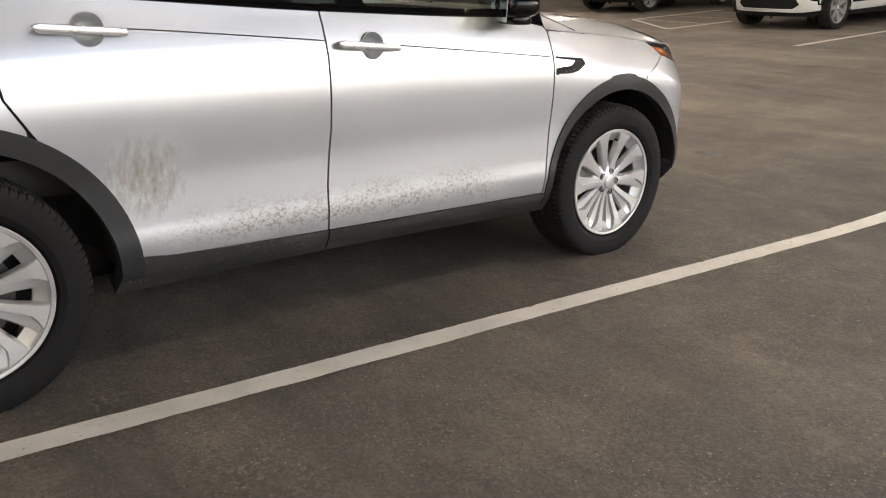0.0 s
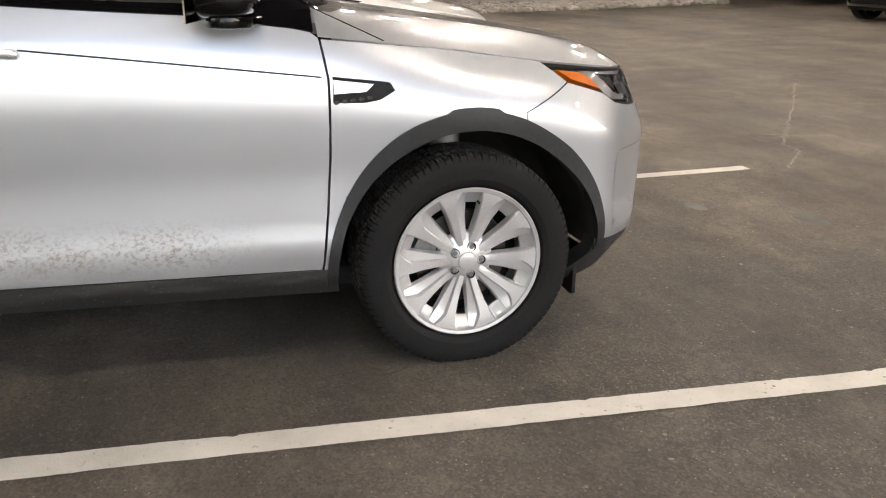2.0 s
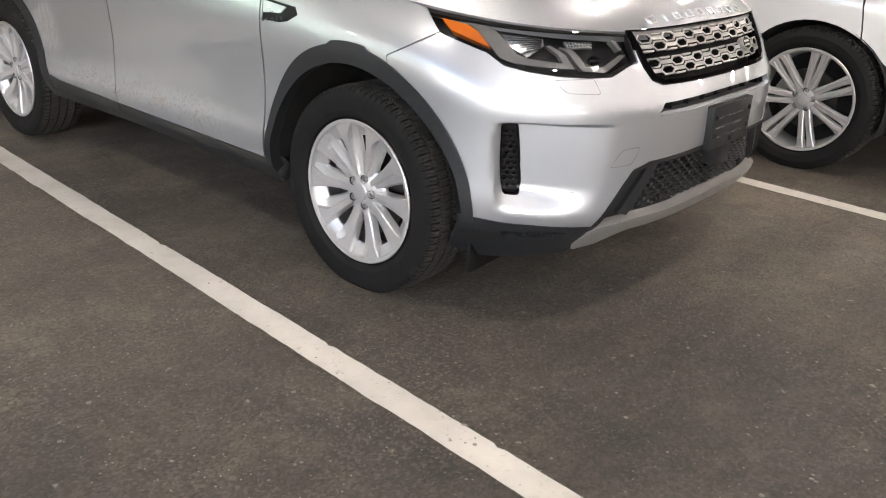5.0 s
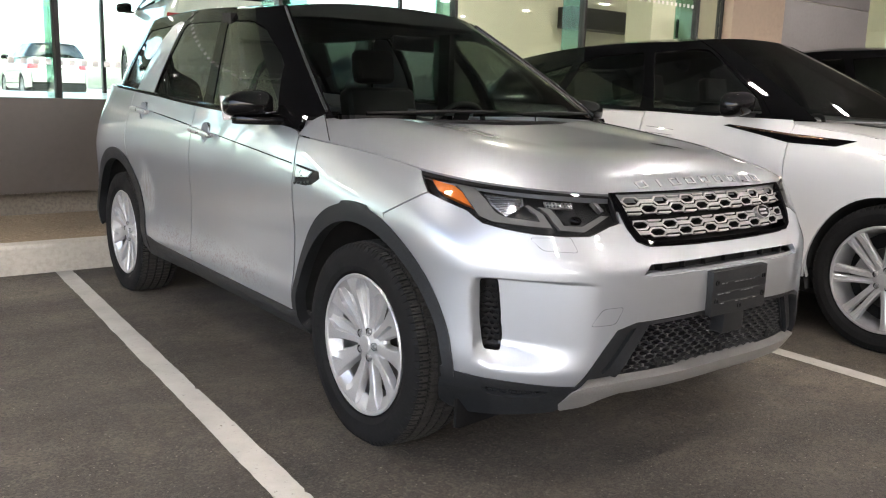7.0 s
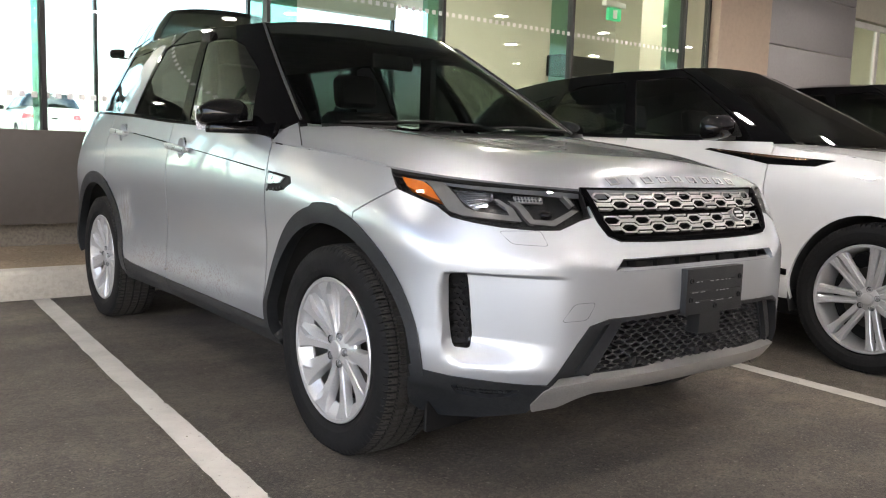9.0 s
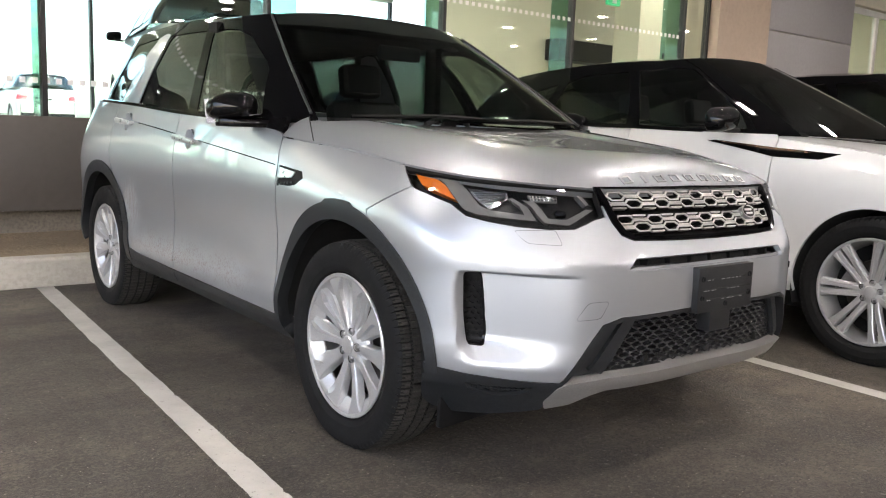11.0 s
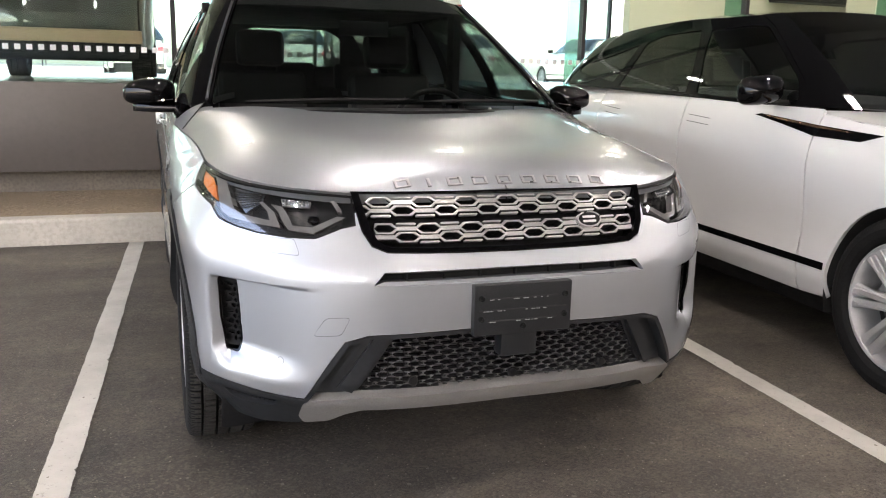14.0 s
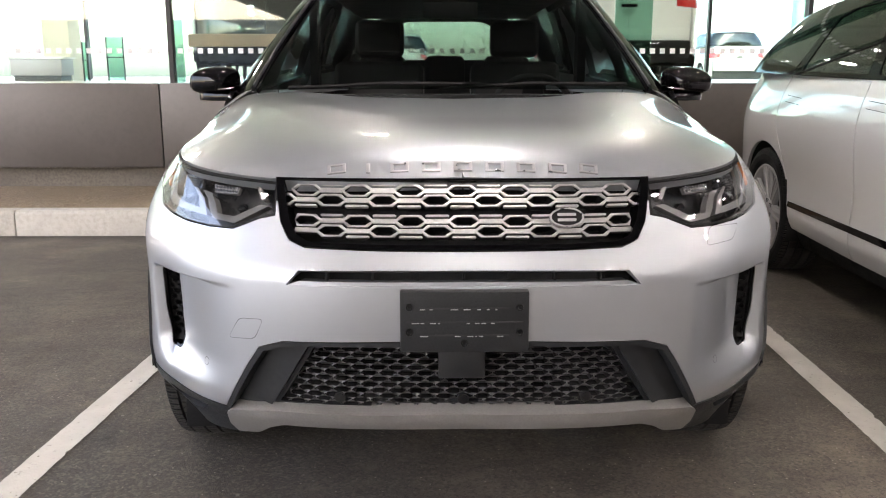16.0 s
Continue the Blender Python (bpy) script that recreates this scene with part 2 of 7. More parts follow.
def gravel_mat():
    m, nd, ln, p = base_mat("gravel")
    co = nd.new("ShaderNodeTexCoord").outputs["Object"]
    v = node(nd, ln, "ShaderNodeTexVoronoi", {"Vector": co, "Scale": 70.0})
    col = mix(nd, ln, v.outputs["Color"], (0.13, 0.092, 0.057, 1), (0.32, 0.24, 0.155, 1))
    col = mix(nd, ln, ramp(nd, ln, noise_node(nd, ln, co, 3.0), 0.4, 0.7), col, (0.21, 0.157, 0.10, 1))
    ln.new(col, p.inputs["Base Color"])
    p.inputs["Roughness"].default_value = 0.9
    b = node(nd, ln, "ShaderNodeBump", {"Height": v.outputs["Distance"], "Strength": 0.8, "Distance": 0.008})
    ln.new(b.outputs[0], p.inputs["Normal"])
    return m


M = dict(
    silver=paint_mat("silver_paint", (0.425, 0.447, 0.475), 0.74, 0.36, True),
    white=paint_mat("white_paint", (0.56, 0.56, 0.56), 0.0, 0.30),
    far_silver=paint_mat("warm_silver_paint", (0.5, 0.49, 0.46), 0.6, 0.35),
    gloss_black=simple("gloss_black", (0.0025, 0.0025, 0.0029), 0.03, 0.0, 0.1, spec=0.24),
    black_paint=paint_mat("black_paint", (0.008, 0.008, 0.009), 0.0, 0.25),
    olive_paint=paint_mat("olive_paint", (0.030, 0.028, 0.020), 0.2, 0.30),
    tan_strip=simple("tan_reflection", (0.40, 0.27, 0.17), 0.5, 0.0, 0.08, 4.0),
    trim=simple("grained_plastic", (0.0145, 0.016, 0.018), 0.44, 0.0, 0.18, 5.0, 0.25, 700.0, spec=0.32),
    mesh_plastic=simple("mesh_plastic", (0.026, 0.0265, 0.028), 0.42, 0.0, 0.2, 9.0, 0.2, 500.0),
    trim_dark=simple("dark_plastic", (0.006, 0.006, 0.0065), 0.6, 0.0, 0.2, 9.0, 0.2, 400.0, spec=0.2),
    liner=simple("felt_liner", (0.006, 0.006, 0.006), 0.95, 0.0, 0.3, 12.0, 0.3, 300.0),
    seam=simple("seam_shadow", (0.022, 0.022, 0.023), 0.8),
    rubber=simple("tyre_rubber", (0.0072, 0.0072, 0.0076), 0.70, 0.0, 0.3, 9.0, 0.15, 300.0, spec=0.16),
    tread=simple("dusty_lit_tread", (0.034, 0.0325, 0.0300), 0.9, 0.0, 0.35, 14.0, 0.2, 200.0, spec=0.25),
    alloy=simple("silver_alloy", (0.46, 0.46, 0.465), 0.36, 0.6, 0.05, 10.0, 0.05, 600.0, 0.5),
    steel=simple("brake_steel", (0.085, 0.082, 0.078), 0.45, 1.0, 0.2, 20.0, 0.2, 120.0),
    nut=simple("nut_steel", (0.24, 0.24, 0.245), 0.30, 0.7),
    caliper=simple("caliper_grey", (0.22, 0.22, 0.22), 0.5, 0.4),
    chrome=simple("chrome", (0.75, 0.75, 0.76), 0.10, 1.0, 0.03),
    satin=simple("satin_silver", (0.52, 0.52, 0.53), 0.30, 0.85, 0.05, 30.0),
    grille_silver=simple("grille_silver", (0.37, 0.367, 0.36), 0.38, 0.65, 0.06, 30.0),
    dusty=dusty_mat(),
    skid=simple("skid_grey", (0.37, 0.36, 0.345), 0.34, 0.6, 0.08, 12.0, 0.1, 400.0),
    lens=glass_mat("lamp_cover", (0.80, 0.81, 0.82), 0.95, base=0.095),
    lamp_chrome=simple("lamp_chrome", (0.50, 0.53, 0.57), 0.22, 0.9, 0.05, 30.0),
    guide=simple("light_guide_grey", (0.20, 0.198, 0.195), 0.14, 0.1, 0.1, 30.0, coat=0.6),
    lamp_dark=simple("lamp_housing", (0.020, 0.0205, 0.0215), 0.26, 0.1, 0.2, 18.0, spec=0.3),
    amber=simple("amber_reflector", (0.66, 0.15, 0.012), 0.22, 0.0, 0.12, 60.0, 0.5, 500.0, 0.6),
    red=simple("red_lamp", (0.42, 0.02, 0.02), 0.15, 0.0, 0.1, 30.0, coat=1.0),
    glass=glass_mat("car_glass", (0.70, 0.78, 0.72), base=0.14),
    dim_glass=glass_mat("dim_glass", (0.26, 0.285, 0.275), base=0.10),
    fin=glass_mat("green_glass_fin", (0.50, 0.72, 0.64), 0.8),
    pane=glass_mat("clear_glass", (0.88, 0.95, 0.92)),
    privacy=glass_mat("privacy_glass", (0.115, 0.135, 0.126), base=0.10),
    tinted=glass_mat("tinted_glass", (0.10, 0.115, 0.11), base=0.085),
    screen=glass_mat("windscreen_glass", (0.19, 0.222, 0.208), base=0.037),
    leather=simple("black_leather", (0.0055, 0.0055, 0.006), 0.5, 0.0, 0.15, 20.0, 0.3, 350.0),
    plate=simple("plate_plastic", (0.017, 0.018, 0.0195), 0.45, 0.0, 0.2, 15.0, 0.15, 500.0, spec=0.3),
    print_dust=simple("dried_print", (0.115, 0.103, 0.087), 0.9, 0.0, 0.3, 30.0),
    mud=simple("dried_mud", (0.145, 0.126, 0.10), 0.95, 0.0, 0.25, 20.0),
    oil=simple("oil_film", (0.020, 0.019, 0.018), 0.45, 0.0, 0.3, 9.0),
    scratch=simple("scraped_asphalt", (0.24, 0.22, 0.19), 0.9, 0.0, 0.3, 30.0),
    hairline=simple("panel_joint", (0.10, 0.10, 0.105), 0.6),
    scuff=simple("scuffed_plastic", (0.30, 0.30, 0.30), 0.7, 0.0, 0.3, 40.0),
    copper=simple("copper_trim", (0.42, 0.26, 0.17), 0.25, 0.9, 0.08, 20.0),
    asphalt=asphalt_mat(), line=line_mat(), gravel=gravel_mat(),
    concrete=simple("kerb_concrete", (0.43, 0.40, 0.345), 0.85, 0.0, 0.12, 2.5, 0.5, 90.0),
    base_wall=simple("base_concrete", (0.125, 0.108, 0.088), 0.9, 0.0, 0.2, 3.0, 0.5, 60.0),
    panel=simple("brown_panel", (0.088, 0.077, 0.070), 0.38, 0.25, 0.05, 1.5, 0.05, 300.0),
    grey_panel=simple("grey_panel", (0.36, 0.35, 0.36), 0.42, 0.2, 0.04, 1.5),
    cream=simple("cream_wall", (0.66, 0.64, 0.53), 0.8, 0.0, 0.05, 1.2, 0.1, 80.0),
    column=simple("tan_column", (0.55, 0.44, 0.35), 0.75, 0.0, 0.05, 1.0, 0.1, 80.0),
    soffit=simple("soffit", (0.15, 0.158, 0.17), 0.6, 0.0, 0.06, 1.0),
    frame=simple("black_frame", (0.012, 0.012, 0.013), 0.4),
    white_frame=simple("white_frame", (0.7, 0.7, 0.68), 0.4),
    floor_tile=simple("showroom_floor", (0.45, 0.44, 0.42), 0.25, 0.0, 0.06, 2.0),
    frit=simple("white_dots", (0.8, 0.8, 0.8), 0.6, 0.0, 0.05),
    stone=simple("stacked_stone", (0.30, 0.28, 0.26), 0.9, 0.0, 0.3, 2.5, 0.6, 30.0),
    green=glow_mat("exit_green", (0.02, 0.30, 0.13), 0.35),
    lamp_glow=glow_mat("lamp_glow", (1.0, 0.985, 0.96), 78.0),
    show_glow=glow_mat("show_glow", (1.0, 0.95, 0.87), 55.0),
)

# ---- mesh helpers ----
from mathutils.geometry import delaunay_2d_cdt


def link(name, mesh, material, parent=None, label="", smooth_shade=True, sharp=None):
    mesh.materials.append(material) if not mesh.materials else None
    if smooth_shade:
        mesh.polygons.foreach_set("use_smooth", [True] * len(mesh.polygons))
        if sharp:
            mesh.set_sharp_from_angle(angle=radians(sharp))
    ob = new(name, mesh)
    ob.parent = parent
    if label:
        ob["label"] = label
    return ob


def part(name, bm, material, parent=None, label="", smooth_shade=True, sharp=35):
    """Links a bmesh as one mesh object under a thing or a part."""
    me = bpy.data.meshes.new(name)
    bm.to_mesh(me)
    bm.free()
    return link(name, me, material, parent, label, smooth_shade, sharp)


def thing(name, m=None, label="", category="", group="", kind=""):
    ob = new(name)
    ob.empty_display_size = 0.2
    if m is not None:
        ob.matrix_basis = m
    return tagged(ob, label, category, group, kind)


def box(lo, hi, bevel=0.0, segs=2, taper=None):
    bm = bmesh.new()
    bmesh.ops.create_cube(bm, size=1.0)
    for v in bm.verts:
        v.co = Vector([lo[i] + (v.co[i] + 0.5) * (hi[i] - lo[i]) for i in range(3)])
    if taper:
        taper(bm)
    if bevel:
        bmesh.ops.bevel(bm, geom=list(bm.edges), offset=bevel, segments=segs, profile=0.6, affect="EDGES")
    return bm


def prism(poly, lo, hi, axis="y", bevel=0.0):
    """A polygon given in the other two axes, extruded along one axis."""
    bm = bmesh.new()
    def put(p, d):
        return {"x": (d, p[0], p[1]), "y": (p[0], d, p[1]), "z": (p[0], p[1], d)}[axis]
    a = [bm.verts.new(put(p, lo)) for p in poly]
    b = [bm.verts.new(put(p, hi)) for p in poly]
    n = len(poly)
    bm.faces.new(a), bm.faces.new(b[::-1])
    for i in range(n):
        bm.faces.new((a[i], b[i], b[(i + 1) % n], a[(i + 1) % n]))
    bmesh.ops.recalc_face_normals(bm, faces=list(bm.faces))
    if bevel:
        bmesh.ops.bevel(bm, geom=list(bm.edges), offset=bevel, segments=2, profile=0.6, affect="EDGES")
    return bm


def lathe(profile, segs=64, wave=None):
    """Turns (radius, x) points about the x axis. wave(k, j) may change a radius."""
    bm = bmesh.new()
    rings = []
    for k in range(segs):
        a = 2 * math.pi * k / segs
        ring = []
        for j, (r, x) in enumerate(profile):
            rr = r + (wave(k, j) if wave else 0.0)
            ring.append(bm.verts.new((x, rr * math.sin(a), rr * math.cos(a))))
        rings.append(ring)
    for k in range(segs):
        p, q = rings[k], rings[(k + 1) % segs]
        for j in range(len(profile) - 1):
            bm.faces.new((p[j], p[j + 1], q[j + 1], q[j]))
    bmesh.ops.recalc_face_normals(bm, faces=list(bm.faces))
    return bm


def tube(points, radius, segs=8, closed=False):
    """A round bar along points."""
    bm = bmesh.new()
    pts = [Vector(p) for p in points]
    rings = []
    n = len(pts)
    for i, p in enumerate(pts):
        d = (pts[(i + 1) % n] - pts[i - 1]) if closed else (pts[min(n - 1, i + 1)] - pts[max(0, i - 1)])
        q = d.to_track_quat("Z", "Y")
        rings.append([bm.verts.new(p + q @ Vector((radius * math.cos(2 * math.pi * k / segs), radius * math.sin(2 * math.pi * k / segs), 0))) for k in range(segs)])
    for i in range(n if closed else n - 1):
        a, b = rings[i], rings[(i + 1) % n]
        for k in range(segs):
            bm.faces.new((a[k], a[(k + 1) % segs], b[(k + 1) % segs], b[k]))
    if not closed:
        bm.faces.new(rings[0][::-1]), bm.faces.new(rings[-1])
    return bm


def join(*bms):
    out = bmesh.new()
    for b in bms:
        me = bpy.data.meshes.new("tmp")
        b.to_mesh(me)
        b.free()
        out.from_mesh(me)
        bpy.data.meshes.remove(me)
    return out


def moved(bm, m):
    bmesh.ops.transform(bm, matrix=m, verts=list(bm.verts))
    return bm


def inside(poly, P):
    """Which of the points P lie in a polygon."""
    x, y, res = P[:, 0], P[:, 1], np.zeros(len(P), bool)
    n = len(poly)
    for i in range(n):
        (x1, y1), (x2, y2) = poly[i], poly[(i + 1) % n]
        if y1 != y2:
            res ^= ((y1 > y) != (y2 > y)) & (x < (x2 - x1) * (y - y1) / (y2 - y1) + x1)
    return res


def away(poly, P):
    """Distance of the points P from a polygon's outline."""
    d = np.full(len(P), 1e9)
    n = len(poly)
    for i in range(n):
        a, b = np.array(poly[i]), np.array(poly[(i + 1) % n])
        ab = b - a
        t = np.clip(((P - a) @ ab) / max(1e-12, ab @ ab), 0, 1)
        d = np.minimum(d, np.linalg.norm(P - (a + t[:, None] * ab), axis=1))
    return d


def finer(poly, step):
    out = []
    for (x1, y1), (x2, y2) in zip(poly, poly[1:] + poly[:1]):
        k = max(1, int(math.ceil(math.hypot(x2 - x1, y2 - y1) / step)))
        out += [(x1 + (x2 - x1) * i / k, y1 + (y2 - y1) * i / k) for i in range(k)]
    return out


def rounded(poly, r, k=4):
    """A polygon with its corners rounded."""
    out, n = [], len(poly)
    for i in range(n):
        p, c, q = (Vector(poly[j % n]) for j in (i - 1, i, i + 1))
        d1, d2 = p - c, q - c
        s = min(r, 0.45 * d1.length, 0.45 * d2.length)
        a, b = c + d1.normalized() * s, c + d2.normalized() * s
        for j in range(k + 1):
            t = j / k
            v = a * (1 - t) ** 2 + c * 2 * t * (1 - t) + b * t * t
            out.append((v.x, v.y))
    return out


def mirror(poly):
    return [(-u, v) for u, v in reversed(poly)]


def sheet(name, at, inc, exc, material, parent, step=0.03, gap=0.0, depth=0.0, label="", extra=()):
    """A panel cut from a curved surface at(u, v): all that lies in a polygon of inc and in none of exc, its edges turned in by depth."""
    inc, exc = [finer(p, step) for p in inc], [finer(p, step) for p in exc]
    allp = inc + exc
    P = np.array([q for p in inc for q in p])
    lo, hi = P.min(0), P.max(0)
    gx, gy = np.meshgrid(np.arange(lo[0] + step * 0.5, hi[0], step), np.arange(lo[1] + step * 0.5, hi[1], step))
    G = np.stack([gx.ravel(), gy.ravel()], 1)
    ok = np.zeros(len(G), bool)
    for p in inc:
        ok |= inside(p, G)
    for p in exc:
        ok &= ~inside(p, G)
    G = G[ok]
    for p in allp:
        if len(G):
            G = G[away(p, G) > step * 0.45]
    vs, es = [], []
    for p in allp:
        b = len(vs)
        vs += [Vector(q) for q in p]
        es += [(b + i, b + (i + 1) % len(p)) for i in range(len(p))]
    for line in extra:
        if len(G):
            G = G[away(line + line[::-1], G) > step * 0.4]
        line = finer(line + line[-1:], step)
        b = len(vs)
        vs += [Vector(q) for q in line]
        es += [(b + i, b + i + 1) for i in range(len(line) - 1)]
    vs += [Vector((float(a), float(b))) for a, b in G]
    V, E, F = delaunay_2d_cdt(vs, es, [], 0, 1e-5)[:3]
    V = np.array([(v.x, v.y) for v in V])
    F = np.array([f for f in F if len(f) == 3])
    C = V[F].mean(1)
    keep = np.zeros(len(F), bool)
    for p in inc:
        keep |= inside(p, C)
    for p in exc:
        keep &= ~inside(p, C)
    F = F[keep]
    A, B, Cc = V[F[:, 0]], V[F[:, 1]], V[F[:, 2]]
    area = (B[:, 0] - A[:, 0]) * (Cc[:, 1] - A[:, 1]) - (B[:, 1] - A[:, 1]) * (Cc[:, 0] - A[:, 0])
    F[area < 0] = F[area < 0][:, ::-1]
    F = F[np.abs(area) > 1e-9]
    count = {}
    for f in F:
        for i in range(3):
            count[(int(f[i]), int(f[(i + 1) % 3]))] = 1
    rim = [(a, b) for a, b in count if (b, a) not in count]
    inward = {}
    for a, b in rim:
        d = V[b] - V[a]
        n = np.array((-d[1], d[0])) / max(1e-9, np.hypot(*d))
        for k in (a, b):
            inward[k] = inward.get(k, 0) + n
    if gap:
        for k, n in inward.items():
            l = np.hypot(*n)
            if l > 1e-6:
                V[k] = V[k] + n / l * gap * min(1.6, 2 / max(l, 0.8))
    used = sorted(set(F.ravel().tolist()))
    idx = {k: i for i, k in enumerate(used)}
    verts, normals, e = [], [], 0.003
    for k in used:
        u, v = float(V[k][0]), float(V[k][1])
        verts.append(at(u, v))
        n = (Vector(at(u + e, v)) - Vector(at(u - e, v))).cross(Vector(at(u, v + e)) - Vector(at(u, v - e)))
        n.normalize()
        normals.append(n)
    faces = [tuple(idx[int(k)] for k in f) for f in F]
    if depth:
        top, low = {}, {}
        for k, n in inward.items():
            u, v = float(V[k][0]), float(V[k][1])
            l = max(1e-6, float(np.hypot(*n)))
            d = Vector(at(u - float(n[0]) / l * e, v - float(n[1]) / l * e)) - Vector(verts[idx[k]])
            d.normalize()
            top[k] = len(verts)
            verts.append(verts[idx[k]]), normals.append(d)
            low[k] = len(verts)
            verts.append(at(u, v, -depth)), normals.append(d)
        faces += [(top[b], top[a], low[a], low[b]) for a, b in rim]
    me = bpy.data.meshes.new(name)
    me.from_pydata(verts, [], faces)
    ob = link(name, me, material, parent, label)
    me.normals_split_custom_set_from_vertices(normals)
    return ob
# ---- body surfaces: u runs along the plan outline (0 at the nose, minus to the car's right), z is height ----
def lerp_table(tab, v):
    """Smooth look-up in a short table of (key, value), without overshoot."""
    if v <= tab[0][0]:
        return tab[0][1]
    n = len(tab) - 1
    if v >= tab[n][0]:
        return tab[n][1]
    i = 0
    while v > tab[i + 1][0]:
        i += 1

    def slope(k):
        return (tab[k + 1][1] - tab[k][1]) / (tab[k + 1][0] - tab[k][0])

    def tangent(k):
        if k == 0 or k == n:
            return slope(min(k, n - 1))
        a, b = slope(k - 1), slope(k)
        return 0.0 if a * b <= 0 else 2 * a * b / (a + b)
    h = tab[i + 1][0] - tab[i][0]
    s = (v - tab[i][0]) / h
    return ((2 * s ** 3 - 3 * s ** 2 + 1) * tab[i][1] + (s ** 3 - 2 * s ** 2 + s) * h * tangent(i)
            + (3 * s ** 2 - 2 * s ** 3) * tab[i + 1][1] + (s ** 3 - s ** 2) * h * tangent(i + 1))


def smooth(a, b, v):
    s = min(1.0, max(0.0, (v - a) / (b - a)))
    return s * s * (3 - 2 * s)


def plan_curve(W, yf, lf, nf, yr, lr, nr, steps=160):
    """Half a car's plan outline as a table of (arc length, x, y): rounded nose, straight flank, rounded tail."""
    pts = []
    for i in range(steps + 1):
        a = (math.pi / 2) * i / steps
        pts.append((W * math.sin(a) ** (2 / nf), yf - lf * math.cos(a) ** (2 / nf)))
    for i in range(1, 41):
        pts.append((W, yf + (yr - yf) * i / 40))
    for i in range(1, steps + 1):
        a = (math.pi / 2) * i / steps
        pts.append((W * math.cos(a) ** (2 / nr), yr + lr * math.sin(a) ** (2 / nr)))
    tab, s = [(0.0, *pts[0])], 0.0
    for p, q in zip(pts, pts[1:]):
        s += math.hypot(q[0] - p[0], q[1] - p[1])
        tab.append((s, *q))
    return np.array(tab)


class Belt:
    """The lower body of a car, from the sills to the bonnet and window line."""

    def __init__(self, W, yf, lf, nf, yr, lr, nr, flank, push, shoulder, scoop=None, tail=()):
        self.W, self.yf, self.lf, self.yr, self.lr = W, yf, lf, yr, lr
        self.tab = plan_curve(W, yf, lf, nf, yr, lr, nr)
        self.flank, self.push, self.shoulder, self.scoop, self.tail = flank, push, shoulder, scoop, tail
        self.length = self.tab[-1][0]

    def plan(self, u):
        t = self.tab
        return float(np.interp(u, t[:, 0], t[:, 1])), float(np.interp(u, t[:, 0], t[:, 2]))

    def u_at_y(self, y):
        t = self.tab
        return float(np.interp(y, t[:, 2], t[:, 0]))

    def at(self, u, z, off=0.0):
        side = -1.0 if u < 0 else 1.0
        cx, cy = self.plan(abs(u))
        ws = (cx / self.W) ** 4
        wf = max(0.0, (self.yf - cy) / self.lf)
        wt = max(0.0, (cy - self.yr) / self.lr) if cy > self.yr else 0.0
        x = cx + ws * (lerp_table(self.flank, z) - self.W)
        y = cy + wf * lerp_table(self.push, z) - wt * (lerp_table(self.tail, z) if self.tail else 0.0)
        z0, k = self.shoulder(cy)
        if z > z0:
            x -= ws * k * ((z - z0) / 0.2) ** 2
        if self.scoop:
            dx, dy = self.scoop(x, cy, z)
            x, y = x + dx, y + dy
        if off:
            e = 0.004
            a, b = Vector(self.at(abs(u) + e, z)), Vector(self.at(max(0.0, abs(u) - e), z))
            c, d = Vector(self.at(abs(u), z + e)), Vector(self.at(abs(u), z - e))
            n = (a - b).cross(c - d)
            n.normalize()
            x, y, z = x + n.x * off, y + n.y * off, z + n.z * off
        return (side * x, y, z)


class House:
    """The glass house of a car: u runs along the belt outline, w from the belt (0) to the roof's edge (h)."""

    def __init__(self, low, high, z_low, roof, bulge, h=0.58, rear=0.0):
        self.low, self.high, self.h = plan_curve(*low), plan_curve(*high), h
        self.index = np.arange(len(self.low))
        self.z_low, self.roof, self.bulge, self.rear = z_low, roof, bulge, rear
        self.length = self.low[-1][0]

    def u_at_y(self, y):
        return float(np.interp(y, self.low[:, 2], self.low[:, 0]))

    def slim(self, x, y):
        """Draws the sides in towards the tail."""
        return x * (1 - self.rear / 0.75 * smooth(1.9, 3.3, y))

    def at(self, u, w, off=0.0):
        side, v = -1.0 if u < 0 else 1.0, w / self.h
        i = float(np.interp(abs(u), self.low[:, 0], self.index))
        p = [float(np.interp(i, self.index, t[:, k])) for t in (self.low, self.high) for k in (1, 2)]
        p[0], p[2] = self.slim(p[0], p[1]), self.slim(p[2], p[3])
        b = self.bulge * 4 * v * (1 - v)
        x, y = p[0] + (p[2] - p[0]) * v, p[1] + (p[3] - p[1]) * v
        zl, zh = self.z_low(p[1]), self.roof(p[2], p[3])
        z = zl + (zh - zl) * v
        share = min(1.0, p[0] / 0.85) ** 4
        x += b * share
        y += b * (1 - share) * (-1 if p[1] < 2 else 1)
        if off:
            e = 0.004
            a, c = Vector(self.at(abs(u) + e, w)), Vector(self.at(max(0.0, abs(u) - e), w))
            d, f = Vector(self.at(abs(u), w + e)), Vector(self.at(abs(u), w - e))
            n = (a - c).cross(d - f)
            n.normalize()
            x, y, z = x + n.x * off, y + n.y * off, z + n.z * off
        return (side * x, y, z)


